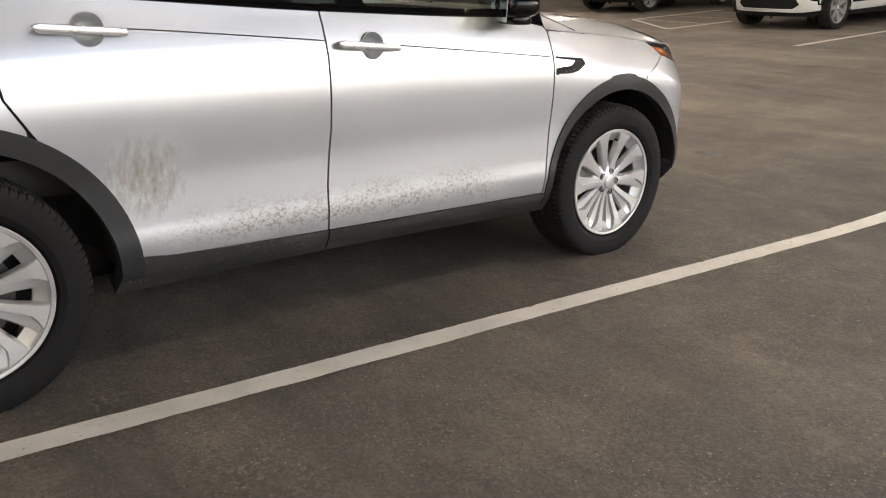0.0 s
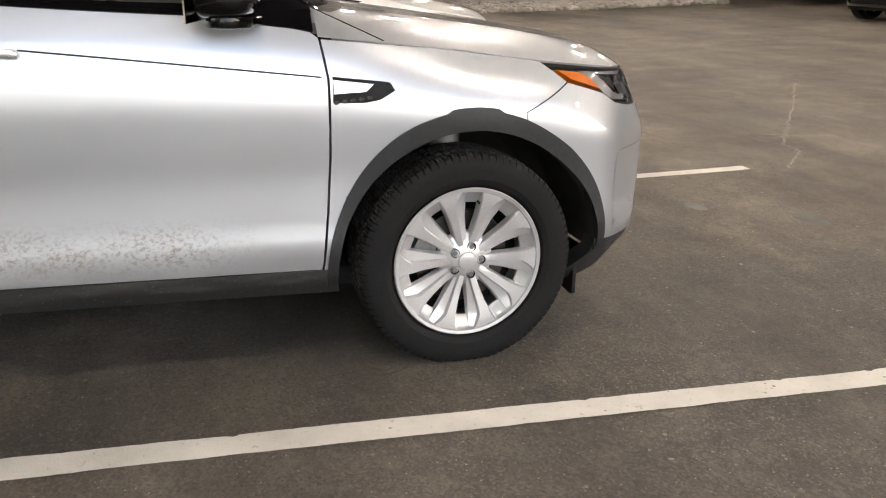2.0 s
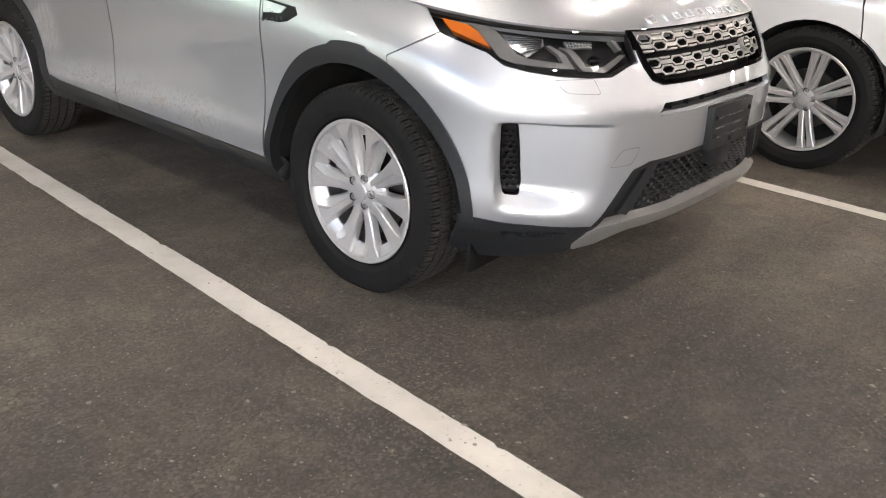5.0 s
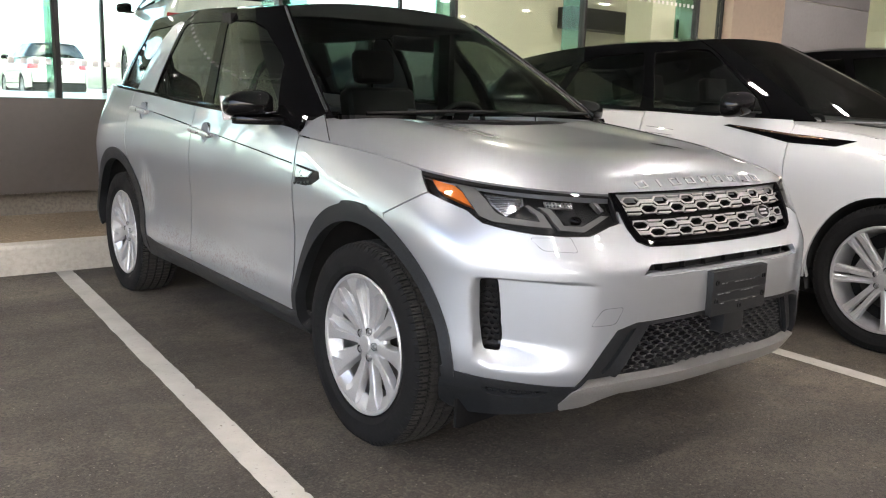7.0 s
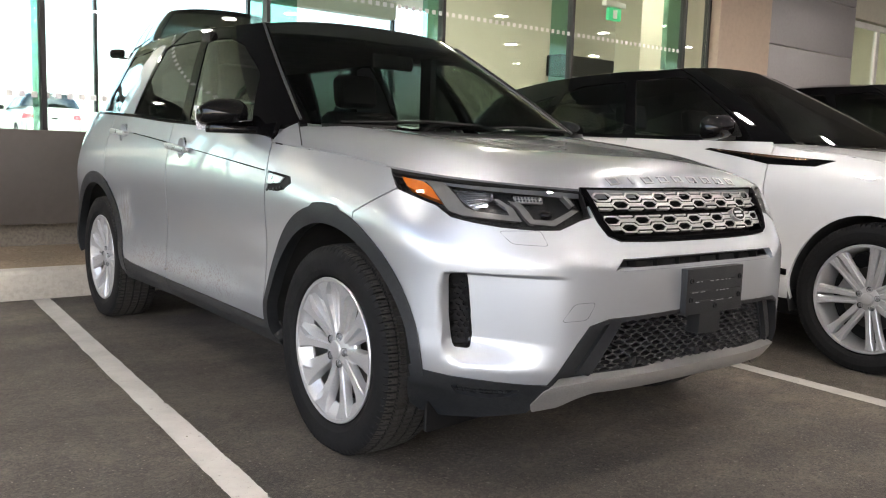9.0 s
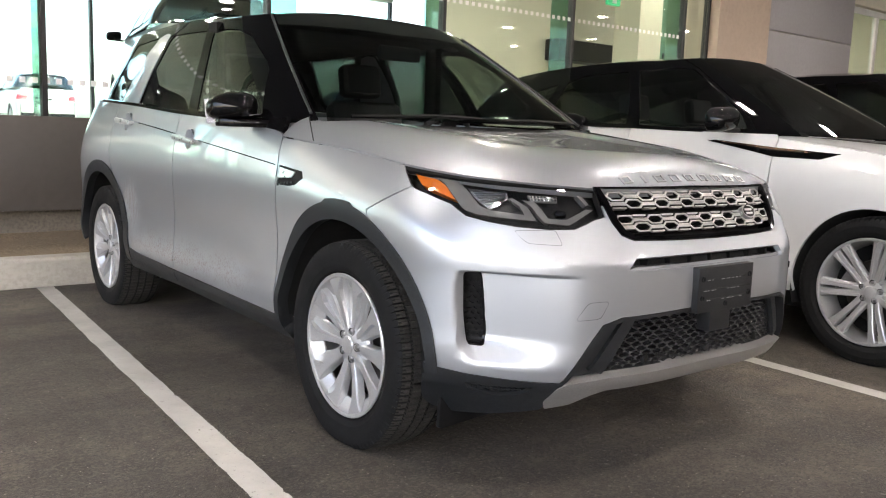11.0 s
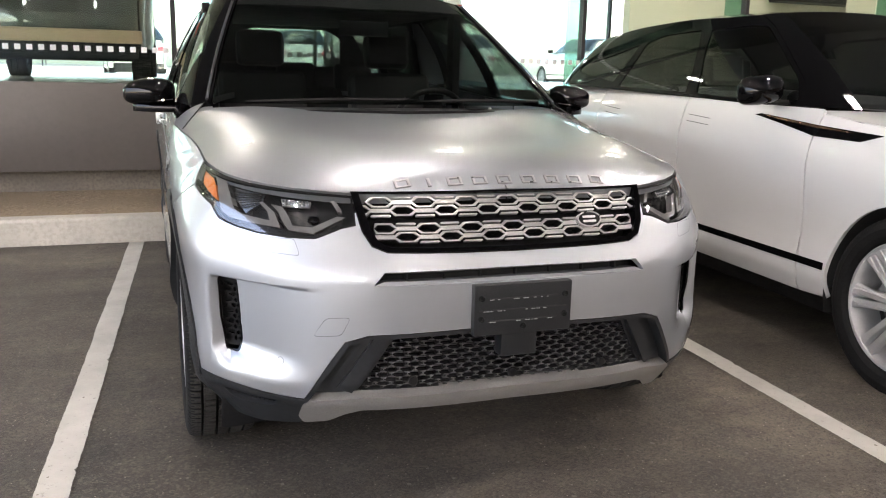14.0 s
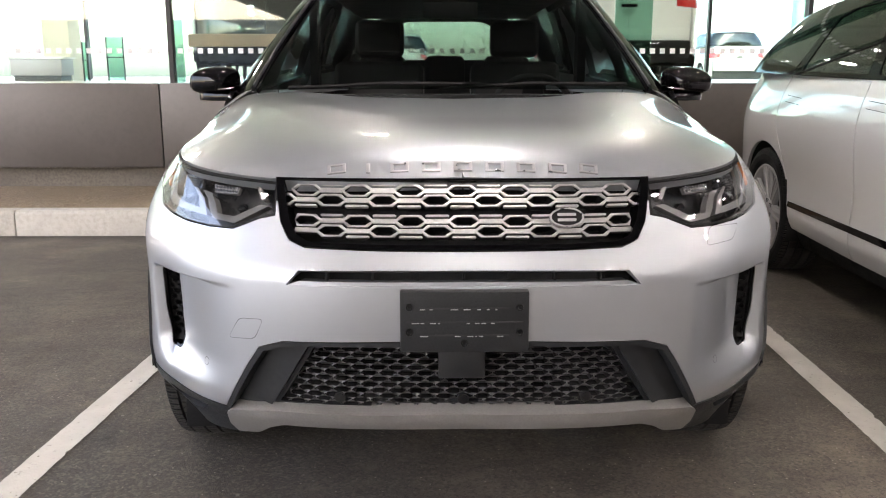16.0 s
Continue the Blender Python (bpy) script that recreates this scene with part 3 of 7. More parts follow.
def suv_scoop(x, y, z):
    """The hollow in the bumper beside each fog vent."""
    if y > 0:
        return 0.0, 0.0
    inner = smooth(0.56, 0.79, x)
    inner *= min(1.0, max(0.0, (0.832 - x) / 0.034))
    band = smooth(0.40, 0.50, z) * (1 - smooth(0.687, 0.697, z))
    flare = math.exp(-((y + 0.45) / 0.12) ** 2) * (1 - smooth(0.76, 0.90, z)) * smooth(0.25, 0.36, z)
    full = 0.015 * math.exp(-((y + 0.36) / 0.15) ** 2) * (1 - smooth(0.76, 1.02, z))
    return full + 0.010 * flare - 0.012 * inner * band, 0.055 * inner * band - 0.034 * flare


def suv_shoulder(y):
    k = lerp_table(((-0.9, 0.10), (-0.25, 0.095), (0.5, 0.022), (1.2, 0.012), (2.3, 0.014), (3.1, 0.026)), y)
    return 0.80, k


SUV = Belt(0.935, 0.15, 1.03, 3.0, 2.85, 0.84, 3.4,
           flank=((0.20, 0.80), (0.25, 0.843), (0.30, 0.882), (0.36, 0.917), (0.45, 0.930), (0.52, 0.9235), (0.64, 0.9205), (0.78, 0.930), (0.90, 0.937), (1.0, 0.935), (1.15, 0.92)),
           push=((0.22, 0.135), (0.28, 0.090), (0.33, 0.044), (0.37, 0.013), (0.42, 0.001), (0.62, -0.004), (0.72, 0.0), (0.80, 0.036), (0.87, 0.072), (0.95, 0.125), (1.0, 0.19)),
           shoulder=suv_shoulder, scoop=suv_scoop, tail=((0.3, 0.0), (0.6, 0.0), (1.1, 0.08)))

# ---- the forecourt, kerb and building ----
def slab(name, lo, hi, material, label="", category="", bevel=0.0, kind="structure", parent=None):
    ob = part(name, box(lo, hi, bevel), material, parent, smooth_shade=bool(bevel))
    return tagged(ob, label, category, "", kind)


def lie(y):
    """Height of the asphalt: level in the bays, rising gently across the aisle."""
    d = max(0.0, -1.2 - max(y, -16.0))
    return 0.055 * d * d / (d + 1.0)


def sheet_plane(name, x0, x1, y0, y1, z, material, nx=1, ny=1):
    bm = bmesh.new()
    vs = [[bm.verts.new((x0 + (x1 - x0) * i / nx, y0 + (y1 - y0) * j / ny, z)) for i in range(nx + 1)] for j in range(ny + 1)]
    for j in range(ny):
        for i in range(nx):
            bm.faces.new((vs[j][i], vs[j][i + 1], vs[j + 1][i + 1], vs[j + 1][i]))
    return part(name, bm, material, None, smooth_shade=False)


gb = bmesh.new()
g_rows = [[gb.verts.new((gx, gy, lie(gy))) for gx in (-400, -40, 0, 40, 400)] for gy in [400.0, 20.0, 4.0] + [-1.0 - 0.5 * k for k in range(31)] + [-40.0, -400.0]]
for ga, g2 in zip(g_rows, g_rows[1:]):
    for k in range(4):
        gb.faces.new((ga[k], g2[k], g2[k + 1], ga[k + 1]))
tagged(part("ground", gb, M["asphalt"], None), "dusty dark grey asphalt with tyre drags and grit", "asphalt", "", "structure")


def paint_line(x0, y0, x1, y1, width, label="worn white painted bay line on asphalt"):
    """A bay line with ragged edges."""
    bm = bmesh.new()
    d = Vector((x1 - x0, y1 - y0, 0))
    n = max(2, int(d.length / 0.02)) if d.length < 9 else int(d.length / 0.1)
    side = Vector((-d.y, d.x, 0)).normalized() * width / 2
    rng = random.Random(int(1000 * abs(x0) + 77 * abs(y0)))
    wob = [0.0, 0.0]
    rows = []
    for i in range(n + 1):
        p = Vector((x0, y0, 0.004)) + d * (i / n)
        p.z += lie(p.y)
        for k in (0, 1):
            wob[k] = 0.75 * wob[k] + rng.gauss(0, 0.0009)
        chip = -0.008 if rng.random() < 0.03 else 0.0
        a, b = p + side * (1 + (wob[0] + chip) / (width / 2)), p - side * (1 + wob[1] / (width / 2))
        rows.append((bm.verts.new(a), bm.verts.new(b)))
    for (a, b), (c, e) in zip(rows, rows[1:]):
        bm.faces.new((a, b, e, c))
    bmesh.ops.recalc_face_normals(bm, faces=list(bm.faces))
    for f in bm.faces:
        if f.normal.z < 0:
            f.normal_flip()
    return tagged(part("parking_line", bm, M["line"], None, smooth_shade=False), label, "road marking", "bay lines", "structure")


paint_line(-1.107, 3.40, -1.434, -2.45, 0.104)
paint_line(1.607, 3.40, 1.325, -2.82, 0.104)
paint_line(4.62, 3.40, 4.52, -2.70, 0.102)
paint_line(8.6, 3.40, 8.2, -3.45, 0.102)
paint_line(-3.85, 3.40, -4.12, -2.4, 0.102)
paint_line(3.47, -9.16, 3.52, -15.5, 0.10)
# hatched corner between the far bays
for xa, ya, xb, yb in ((8.47, -11.38, 6.61, -10.13), (6.61, -10.13, 6.63, -12.20), (8.47, -11.38, 8.50, -14.60), (8.40, -11.45, 6.63, -11.43), (8.48, -12.60, 7.12, -12.69), (8.49, -13.80, 7.40, -14.00)):
    paint_line(xa, ya, xb, yb, 0.09)

# kerb in lengths, gravel bed, concrete foot, panels
KERB_Y, KERB_H = 3.41, 0.192
x = -9.2
lengths = 0
while x < 12.6:
    part_x = x + 2.98
    prof = [(KERB_Y, 0.0), (KERB_Y + 0.012, KERB_H - 0.02), (KERB_Y + 0.032, KERB_H), (KERB_Y + 0.17, KERB_H), (KERB_Y + 0.17, 0.0)]
    tagged(part("kerb", prism(prof, x + 0.004, part_x, "x", 0.006), M["concrete"], None), "pale cast concrete kerb beside the bays", "kerb", "kerb stones", "structure")
    x, lengths = x + 2.985, lengths + 1
gravel = sheet_plane("gravel_bed", -9.2, 12.6, KERB_Y + 0.168, 4.90, KERB_H - 0.006, M["gravel"], 4, 2)
tagged(gravel, "tan pea gravel strip behind the kerb", "gravel", "", "structure")
slab("foot_wall", (-9.2, 4.86, 0.0), (8.05, 5.05, 0.37), M["base_wall"], "stained concrete wall foot under the panels", "wall")
PANEL_Y, PANEL_LO, PANEL_HI = 4.745, 0.372, 1.118
seams = (-9.2, -5.85, -2.51, 0.83, 4.17, 8.05)
for a, b in zip(seams, seams[1:]):
    tagged(part("facade_panel", box((a + 0.006, PANEL_Y, PANEL_LO), (b - 0.006, PANEL_Y + 0.04, PANEL_HI), 0.003), M["panel"], None), "flat bronze-brown metal facade panel under the glazing", "facade panel", "facade panels", "structure")
slab("panel_backing", (-9.2, PANEL_Y + 0.05, 0.375), (8.05, 5.04, 1.112), M["seam"], "dark backing behind the facade panels", "wall")
# showroom floor and shell
FLOOR = 1.08
slab("showroom_floor", (-14, 5.05, FLOOR - 0.3), (16, 15.0, FLOOR), M["floor_tile"], "pale polished showroom floor behind the glass", "floor")
slab("showroom_ceiling", (-14, 4.84, 4.6), (16, 15.2, 4.8), M["cream"], "cream plaster showroom ceiling", "ceiling")
GLASS_Y = 4.88


def glazing(name, x0, x1, z0, z1, y, mat_glass, label):
    ob = part(name, box((x0, y - 0.006, z0), (x1, y + 0.006, z1)), mat_glass, None, smooth_shade=False)
    ob.visible_shadow = False
    return tagged(ob, label, "window", "", "structure")


bars = (-9.2, -5.8, -2.42, -0.74, 1.21, 3.28, 5.28, 7.50, 8.05)
for i, (a, b) in enumerate(zip(bars, bars[1:])):
    glazing("window_%d" % (i + 1), a + 0.02, b - 0.02, PANEL_HI - 0.01, 4.6, GLASS_Y, M["pane"], "tall clear showroom window pane")
for a in bars:
    slab("mullion", (a - 0.02, GLASS_Y - 0.03, PANEL_HI - 0.01), (a + 0.02, GLASS_Y + 0.06, 4.6), M["frame"], "slim black window mullion", "mullion")
for a in bars[1:-1]:
    fin_ob = slab("glass_fin", (a - 0.008, GLASS_Y + 0.062, PANEL_HI), (a + 0.008, GLASS_Y + 0.36, 4.6), M["fin"], "green-edged upright glass fin behind a mullion", "glass fin")
    fin_ob.visible_shadow = False
slab("column", (8.07, 4.70, 0.0), (9.36, 5.6, 4.8), M["column"], "tan painted square column", "column")
for k, (z0, z1) in enumerate(((0.0, 1.13), (1.145, 1.99), (2.005, 2.84), (2.855, 3.69), (3.705, 4.8))):
    tagged(part("grey_panel", box((9.37, 4.80, z0), (12.1, 4.86, z1), 0.004), M["grey_panel"], None), "smooth grey metal cladding panel", "facade panel", "grey panels", "structure")
slab("wall_east", (14.36, 4.86, 0.0), (30, 5.1, 4.8), M["cream"], "cream rendered wall", "wall")
slab("lintel_east", (12.1, 4.86, 3.56), (14.36, 5.1, 4.8), M["cream"], "cream rendered wall over the side door", "wall")
door = slab("door_1", (12.16, 4.92, 3.44), (14.30, 4.99, 3.54), M["white_frame"], "white framed glazed side door, shut", "door", 0.006)
for xa in (12.12, 13.18, 14.24):
    part("post", box((xa, 4.92, 0.0), (xa + 0.10, 4.99, 3.44), 0.006), M["white_frame"], door)
for xa, xb in ((12.22, 13.18), (13.28, 14.24)):
    pane_ob = part("pane", box((xa, 4.95, 0.06), (xb, 4.962, 3.44)), M["pane"], door, smooth_shade=False)
    pane_ob.visible_shadow = False
    part("sill", box((xa, 4.93, 0.0), (xb, 4.98, 0.06)), M["white_frame"], door)
    part("handle", box((xb - 0.10, 4.90, 1.9), (xb - 0.075, 4.92, 2.3), 0.004), M["satin"], door)
slab("wall_inner", (6.7, 9.6, FLOOR), (16, 9.8, 4.6), M["cream"], "cream interior showroom wall", "wall")
slab("wall_inner_side", (16, 5.1, 0.0), (16.2, 15.0, 4.6), M["cream"], "cream interior side wall", "wall")
slab("column_inner", (9.9, 7.6, FLOOR), (10.6, 8.2, 4.6), M["cream"], "cream square column inside the showroom", "column")
slab("fascia_dark", (9.5, 9.2, 2.60), (15.9, 9.58, 3.00), M["frame"], "black fascia over the reception opening", "fascia")
slab("wall_west", (-14.2, 4.86, 0.0), (-14.0, 15.0, 4.8), M["cream"], "cream interior end wall", "wall")
# far side of the showroom: posts and glazing to the yard
rear = (-14, -10.4, -7.2, -4.0, -0.8, 2.4, 5.6, 9.4)
for i, (a, b) in enumerate(zip(rear, rear[1:])):
    glazing("window_%d" % (i + 21), a + 0.03, b - 0.03, FLOOR, 4.2, 14.9, M["pane"], "clear rear showroom window pane")
    slab("rear_mullion", (b - 0.03, 14.84, FLOOR), (b + 0.03, 14.96, 4.2), M["frame"], "slim black rear mullion", "mullion")
slab("rear_beam", (-14, 14.75, 4.2), (9.4, 15.05, 4.6), M["cream"], "cream beam over the rear windows", "beam")
slab("rear_yard", (-60, 15.05, 0.02), (60, 90, 0.75), M["concrete"], "sunlit concrete yard behind the showroom", "yard")

# canopy over the bays with round recessed lamps
CANOPY = 4.2
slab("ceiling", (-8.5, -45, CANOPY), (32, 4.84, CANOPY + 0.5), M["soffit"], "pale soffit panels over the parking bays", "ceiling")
for ly in (-13.0, -9.5, -6.0, -2.5, 1.0):
    for lx in (-3.4, 0.1, 3.6, 7.1, 10.6, 14.1, 17.6):
        lamp = thing("ceiling_lamp", pose(lx, ly, CANOPY), "square flush ceiling lamp with rounded corners, lit", "ceiling lamp", "canopy lamps")
        part("housing", box((-0.155, -0.155, -0.03), (0.155, 0.155, -0.002), 0.012, 3), M["white_frame"], lamp)
        part("diffuser", prism(rounded([(-0.12, -0.12), (0.12, -0.12), (0.12, 0.12), (-0.12, 0.12)], 0.04), -0.036, -0.031, "z"), M["lamp_glow"], lamp, smooth_shade=False)
slab("far_wall", (31, -45, 0), (31.4, 5, CANOPY), M["stone"], "far dim wall of the covered lot", "wall")
slab("north_wall", (-60, -45.4, 0), (31, -45, CANOPY + 0.5), M["stone"], "far dim end wall of the covered lot", "wall")


# reception end of the showroom: column, counter, glass posts, screen
slab("column_inner", (-6.32, 10.95, FLOOR), (-5.90, 11.4, 4.6), M["cream"], "cream square column inside the showroom", "column")
desk = thing("reception_counter", pose(-6.25, 10.7, FLOOR), "pale reception counter on a dark recessed base", "counter")
part("body", box((-0.40, -0.22, 0.09), (0.40, 0.22, 0.34), 0.012), M["grey_panel"], desk)
part("worktop", box((-0.43, -0.25, 0.342), (0.43, 0.25, 0.372), 0.006), M["frit"], desk)
part("plinth", box((-0.36, -0.19, 0.0), (0.36, 0.19, 0.088)), M["frame"], desk, "dark recessed plinth")
for gx, gw, gh in ((-5.68, 0.05, 0.62), (-5.20, 0.14, 0.70)):
    post_ob = thing("glass_stand", pose(gx, 11.0, FLOOR), "narrow glass display stand with dark edges", "display stand", "glass stands")
    for ex in (-gw, gw - 0.012):
        part("edge", box((ex, -0.02, 0.0), (ex + 0.012, 0.02, gh), 0.002), M["frame"], post_ob)
    sp = part("pane", box((-gw + 0.012, -0.006, 0.01), (gw - 0.012, 0.006, gh - 0.01)), M["fin"], post_ob, smooth_shade=False)
    sp.visible_shadow = False
    part("shelf", box((-gw + 0.012, -0.08, gh * 0.52), (gw - 0.012, 0.08, gh * 0.52 + 0.015), 0.002), M["frame"], post_ob)
scr_ob = slab("glass_screen", (1.82, 6.19, FLOOR), (2.21, 6.21, 4.6), M["fin"], "green-tinted glass screen inside the showroom", "glass screen")
scr_ob.visible_shadow = False

# lamps of the showroom
for lx, ly in ((-9, 8), (-9, 12), (-5, 8), (-5, 12), (-1, 8), (-1, 12), (3, 7.4), (6.5, 7.4), (3, 12), (10, 6.4), (13, 7.6)):
    lamp = thing("showroom_lamp", pose(lx, ly, 4.6), "round showroom ceiling lamp, lit", "ceiling lamp", "showroom lamps")
    part("housing", moved(lathe([(0.0, 0.06), (0.20, 0.06), (0.22, 0.03), (0.22, 0.0), (0.0, 0.0)], 28), pose(0, 0, 0, 0, 90, 0)), M["white_frame"], lamp)
    part("diffuser", moved(lathe([(0.0, 0.066), (0.18, 0.066), (0.18, 0.061), (0.0, 0.061)], 28), pose(0, 0, 0, 0, 90, 0)), M["show_glow"], lamp)
# white dots on the panes
for z, x0, x1 in ((2.53, -9.0, 7.4), (1.40, -9.0, 7.4)):
    k, bm = 0, bmesh.new()
    x = x0
    while x < x1:
        bmesh.ops.create_cube(bm, size=1.0, matrix=Matrix.Translation((x, GLASS_Y - 0.008, z)) @ Matrix.Diagonal((0.045, 0.002, 0.045, 1)))
        x += 0.09
    tagged(part("glass_dots", bm, M["frit"], None, smooth_shade=False), "row of small white squares on the glass", "glass marking", "", "stuff")

sign = thing("exit_sign", pose(8.45, 7.0, 3.38), "green lit exit sign hung from the showroom ceiling", "sign")
part("sign_box", box((-0.15, -0.03, -0.10), (0.15, 0.03, 0.10), 0.006), M["green"], sign)
part("pictogram", box((-0.05, -0.036, -0.07), (0.05, -0.031, 0.07), 0.003), M["frit"], sign)
part("bracket", box((-0.24, -0.05, 0.12), (0.24, 0.05, 0.20), 0.006), M["white_frame"], sign)
part("hanger", box((-0.015, -0.015, 0.2), (0.015, 0.015, 1.22)), M["white_frame"], sign)

# tyre mark beside the front wheel
def tyre_mark():
    bm = bmesh.new()
    rng = random.Random(5)
    n, rows = 60, []
    for k in range(n + 1):
        a = 2 * math.pi * k / n
        r = 1 + rng.uniform(-0.04, 0.04)
        c = Vector((-0.865 + 0.085 * r * math.sin(a), 0.31 + 0.12 * r * math.cos(a), 0.004))
        d = Vector((math.sin(a), math.cos(a), 0)) * (0.0012 + rng.uniform(0, 0.0022))
        rows.append((bm.verts.new(c - d), bm.verts.new(c + d)))
    for (a, b), (c, d) in zip(rows, rows[1:]):
        bm.faces.new((a, b, d, c))
    for k in range(5):
        x = -0.915 + 0.024 * k
        vs = [bm.verts.new((x + dx, y, 0.004)) for dx, y in ((0, 0.24), (0.0022, 0.24), (0.0042, 0.37), (0.002, 0.37))]
        bm.faces.new(vs)
    for f in bm.faces:
        f.normal_update()
        if f.normal.z < 0:
            f.normal_flip()
    return bm


tagged(part("tyre_mark", tyre_mark(), M["print_dust"], None, smooth_shade=False), "pale dried tyre print on the asphalt", "mark", "", "structure")
# island kerb and rubble bed across the lot
isl = [(15.2, -2.9), (16.1, -4.1), (16.9, -4.7), (18.2, -4.9), (24.0, -4.6), (24.0, -2.0), (15.2, -2.0)]
tagged(part("kerb_island", prism(rounded(isl, 0.6), 0.0, 0.37, "z", 0.02), M["concrete"], None), "pale concrete kerb island", "kerb", "", "structure")


def rubble(x0, x1, y0, y1, count):
    rng = random.Random(11)
    base = bmesh.new()
    bmesh.ops.create_icosphere(base, subdivisions=1, radius=1.0)
    bv, bf = [v.co.copy() for v in base.verts], [[v.index for v in f.verts] for f in base.faces]
    base.free()
    verts, faces = [], []
    for k in range(count):
        c = Vector((rng.uniform(x0, x1), rng.uniform(y0, y1), 0.03))
        c.z += lie(c.y)
        sx, sy, sz = rng.uniform(0.10, 0.26), rng.uniform(0.08, 0.20), rng.uniform(0.06, 0.12)
        rot = Euler((rng.uniform(-0.3, 0.3), rng.uniform(-0.3, 0.3), rng.uniform(0, 6.3))).to_matrix()
        o = len(verts)
        verts += [c + rot @ Vector((v.x * sx * rng.uniform(0.8, 1.2), v.y * sy * rng.uniform(0.8, 1.2), v.z * sz)) for v in bv]
        faces += [tuple(o + i for i in f) for f in bf]
    me = bpy.data.meshes.new("rubble")
    me.from_pydata([tuple(v) for v in verts], [], faces)
    return me


tagged(link("rubble_bed", rubble(17.4, 24.5, -14.5, -5.3, 1500), M["stone"], None, "", False), "bed of grey rubble stones across the lot", "stones", "", "stuff")


# dried mud flakes, scrapes and oil spots on the asphalt
def flakes(spots, seed):
    rng, verts, faces = random.Random(seed), [], []
    for x, y, spread, count in spots:
        for k in range(count):
            cx, cy = x + rng.gauss(0, spread), y + rng.gauss(0, spread * 0.8)
            r, n, a0 = rng.uniform(0.002, 0.010) * rng.uniform(0.3, 1.0), rng.randint(5, 7), rng.uniform(0, 6.3)
            o = len(verts)
            for i in range(n):
                a, q = a0 + 6.283 * i / n, r * rng.uniform(0.6, 1.25)
                verts.append((cx + q * math.cos(a), cy + q * math.sin(a), lie(cy + q * math.sin(a)) + 0.0030 + 0.004 * k / count))
            faces.append(tuple(range(o, o + n)))
    me = bpy.data.meshes.new("flakes")
    me.from_pydata(verts, [], faces)
    return me


tagged(link("mud_flakes", flakes(((-2.14, 0.10, 0.055, 420), (-1.75, 0.62, 0.07, 120), (-2.14, 1.25, 0.07, 160), (-1.80, 1.36, 0.05, 110), (-0.99, 2.41, 0.05, 80), (-2.35, 0.77, 0.06, 120), (-1.62, 2.25, 0.06, 90), (-2.45, 0.55, 0.12, 160), (-1.9, -0.5, 0.10, 90), (-2.6, -0.4, 0.14, 120), (-0.6, -2.2, 0.2, 60), (-1.75, 1.7, 0.06, 70)), 3), M["mud"], None, "", False), "scattered flakes of dried pale mud on the asphalt", "dirt", "", "stuff")
tagged(link("grit", flakes(((-1.7, 0.5, 1.3, 160), (-0.1, -1.5, 0.7, 260), (0.0, -1.9, 1.1, 260), (2.5, -3.2, 1.6, 160), (-1.9, -0.6, 0.6, 200)), 8), M["scratch"], None, "", False), "tiny pale grit scattered over the asphalt", "grit", "", "stuff")


def scrape(points, width, seed):
    rng, bm, rows = random.Random(seed), bmesh.new(), []
    for a, b in zip(points, points[1:]):
        for k in range(24):
            p = Vector((a[0], a[1], 0.0035)).lerp(Vector((b[0], b[1], 0.0035)), k / 24)
            side = Vector((-(b[1] - a[1]), b[0] - a[0], 0)).normalized()
            p += side * rng.gauss(0, 0.012)
            p.z = lie(p.y) + 0.0045
            w = width * rng.uniform(0.1, 1.0)
            rows.append((bm.verts.new(p + side * w), bm.verts.new(p - side * w)))
    for (a, b), (c, d) in zip(rows, rows[1:]):
        f = bm.faces.new((a, b, d, c))
        f.normal_update()
        if f.normal.z < 0:
            f.normal_flip()
    return bm


for i, pts in enumerate((((1.88, -3.56), (2.45, -4.10), (4.50, -5.85)), ((2.20, -3.62), (2.08, -3.85), (1.96, -4.15)), ((1.88, -3.56), (1.60, -3.50), (1.20, -3.05)))):
    tagged(part("scrape", scrape(pts, 0.010, i), M["scratch"], None, smooth_shade=False), "pale scraped line on the asphalt", "mark", "scrapes", "structure")
for x, y, rx, ry in ((0.21, -2.40, 0.13, 0.07), (0.62, -1.95, 0.09, 0.05), (3.2, -2.7, 0.2, 0.12)):
    rng, bm = random.Random(int(x * 100)), bmesh.new()
    ring = [bm.verts.new((x + rx * math.cos(a) * rng.uniform(0.8, 1.15), y + ry * math.sin(a), lie(y + ry * math.sin(a)) + 0.004)) for a in np.linspace(0, 2 * math.pi, 25)[:-1]]
    bm.faces.new(ring)
    tagged(part("oil_stain", bm, M["oil"], None, smooth_shade=False), "dark dried oil stain on the asphalt", "mark", "oil stains", "structure")

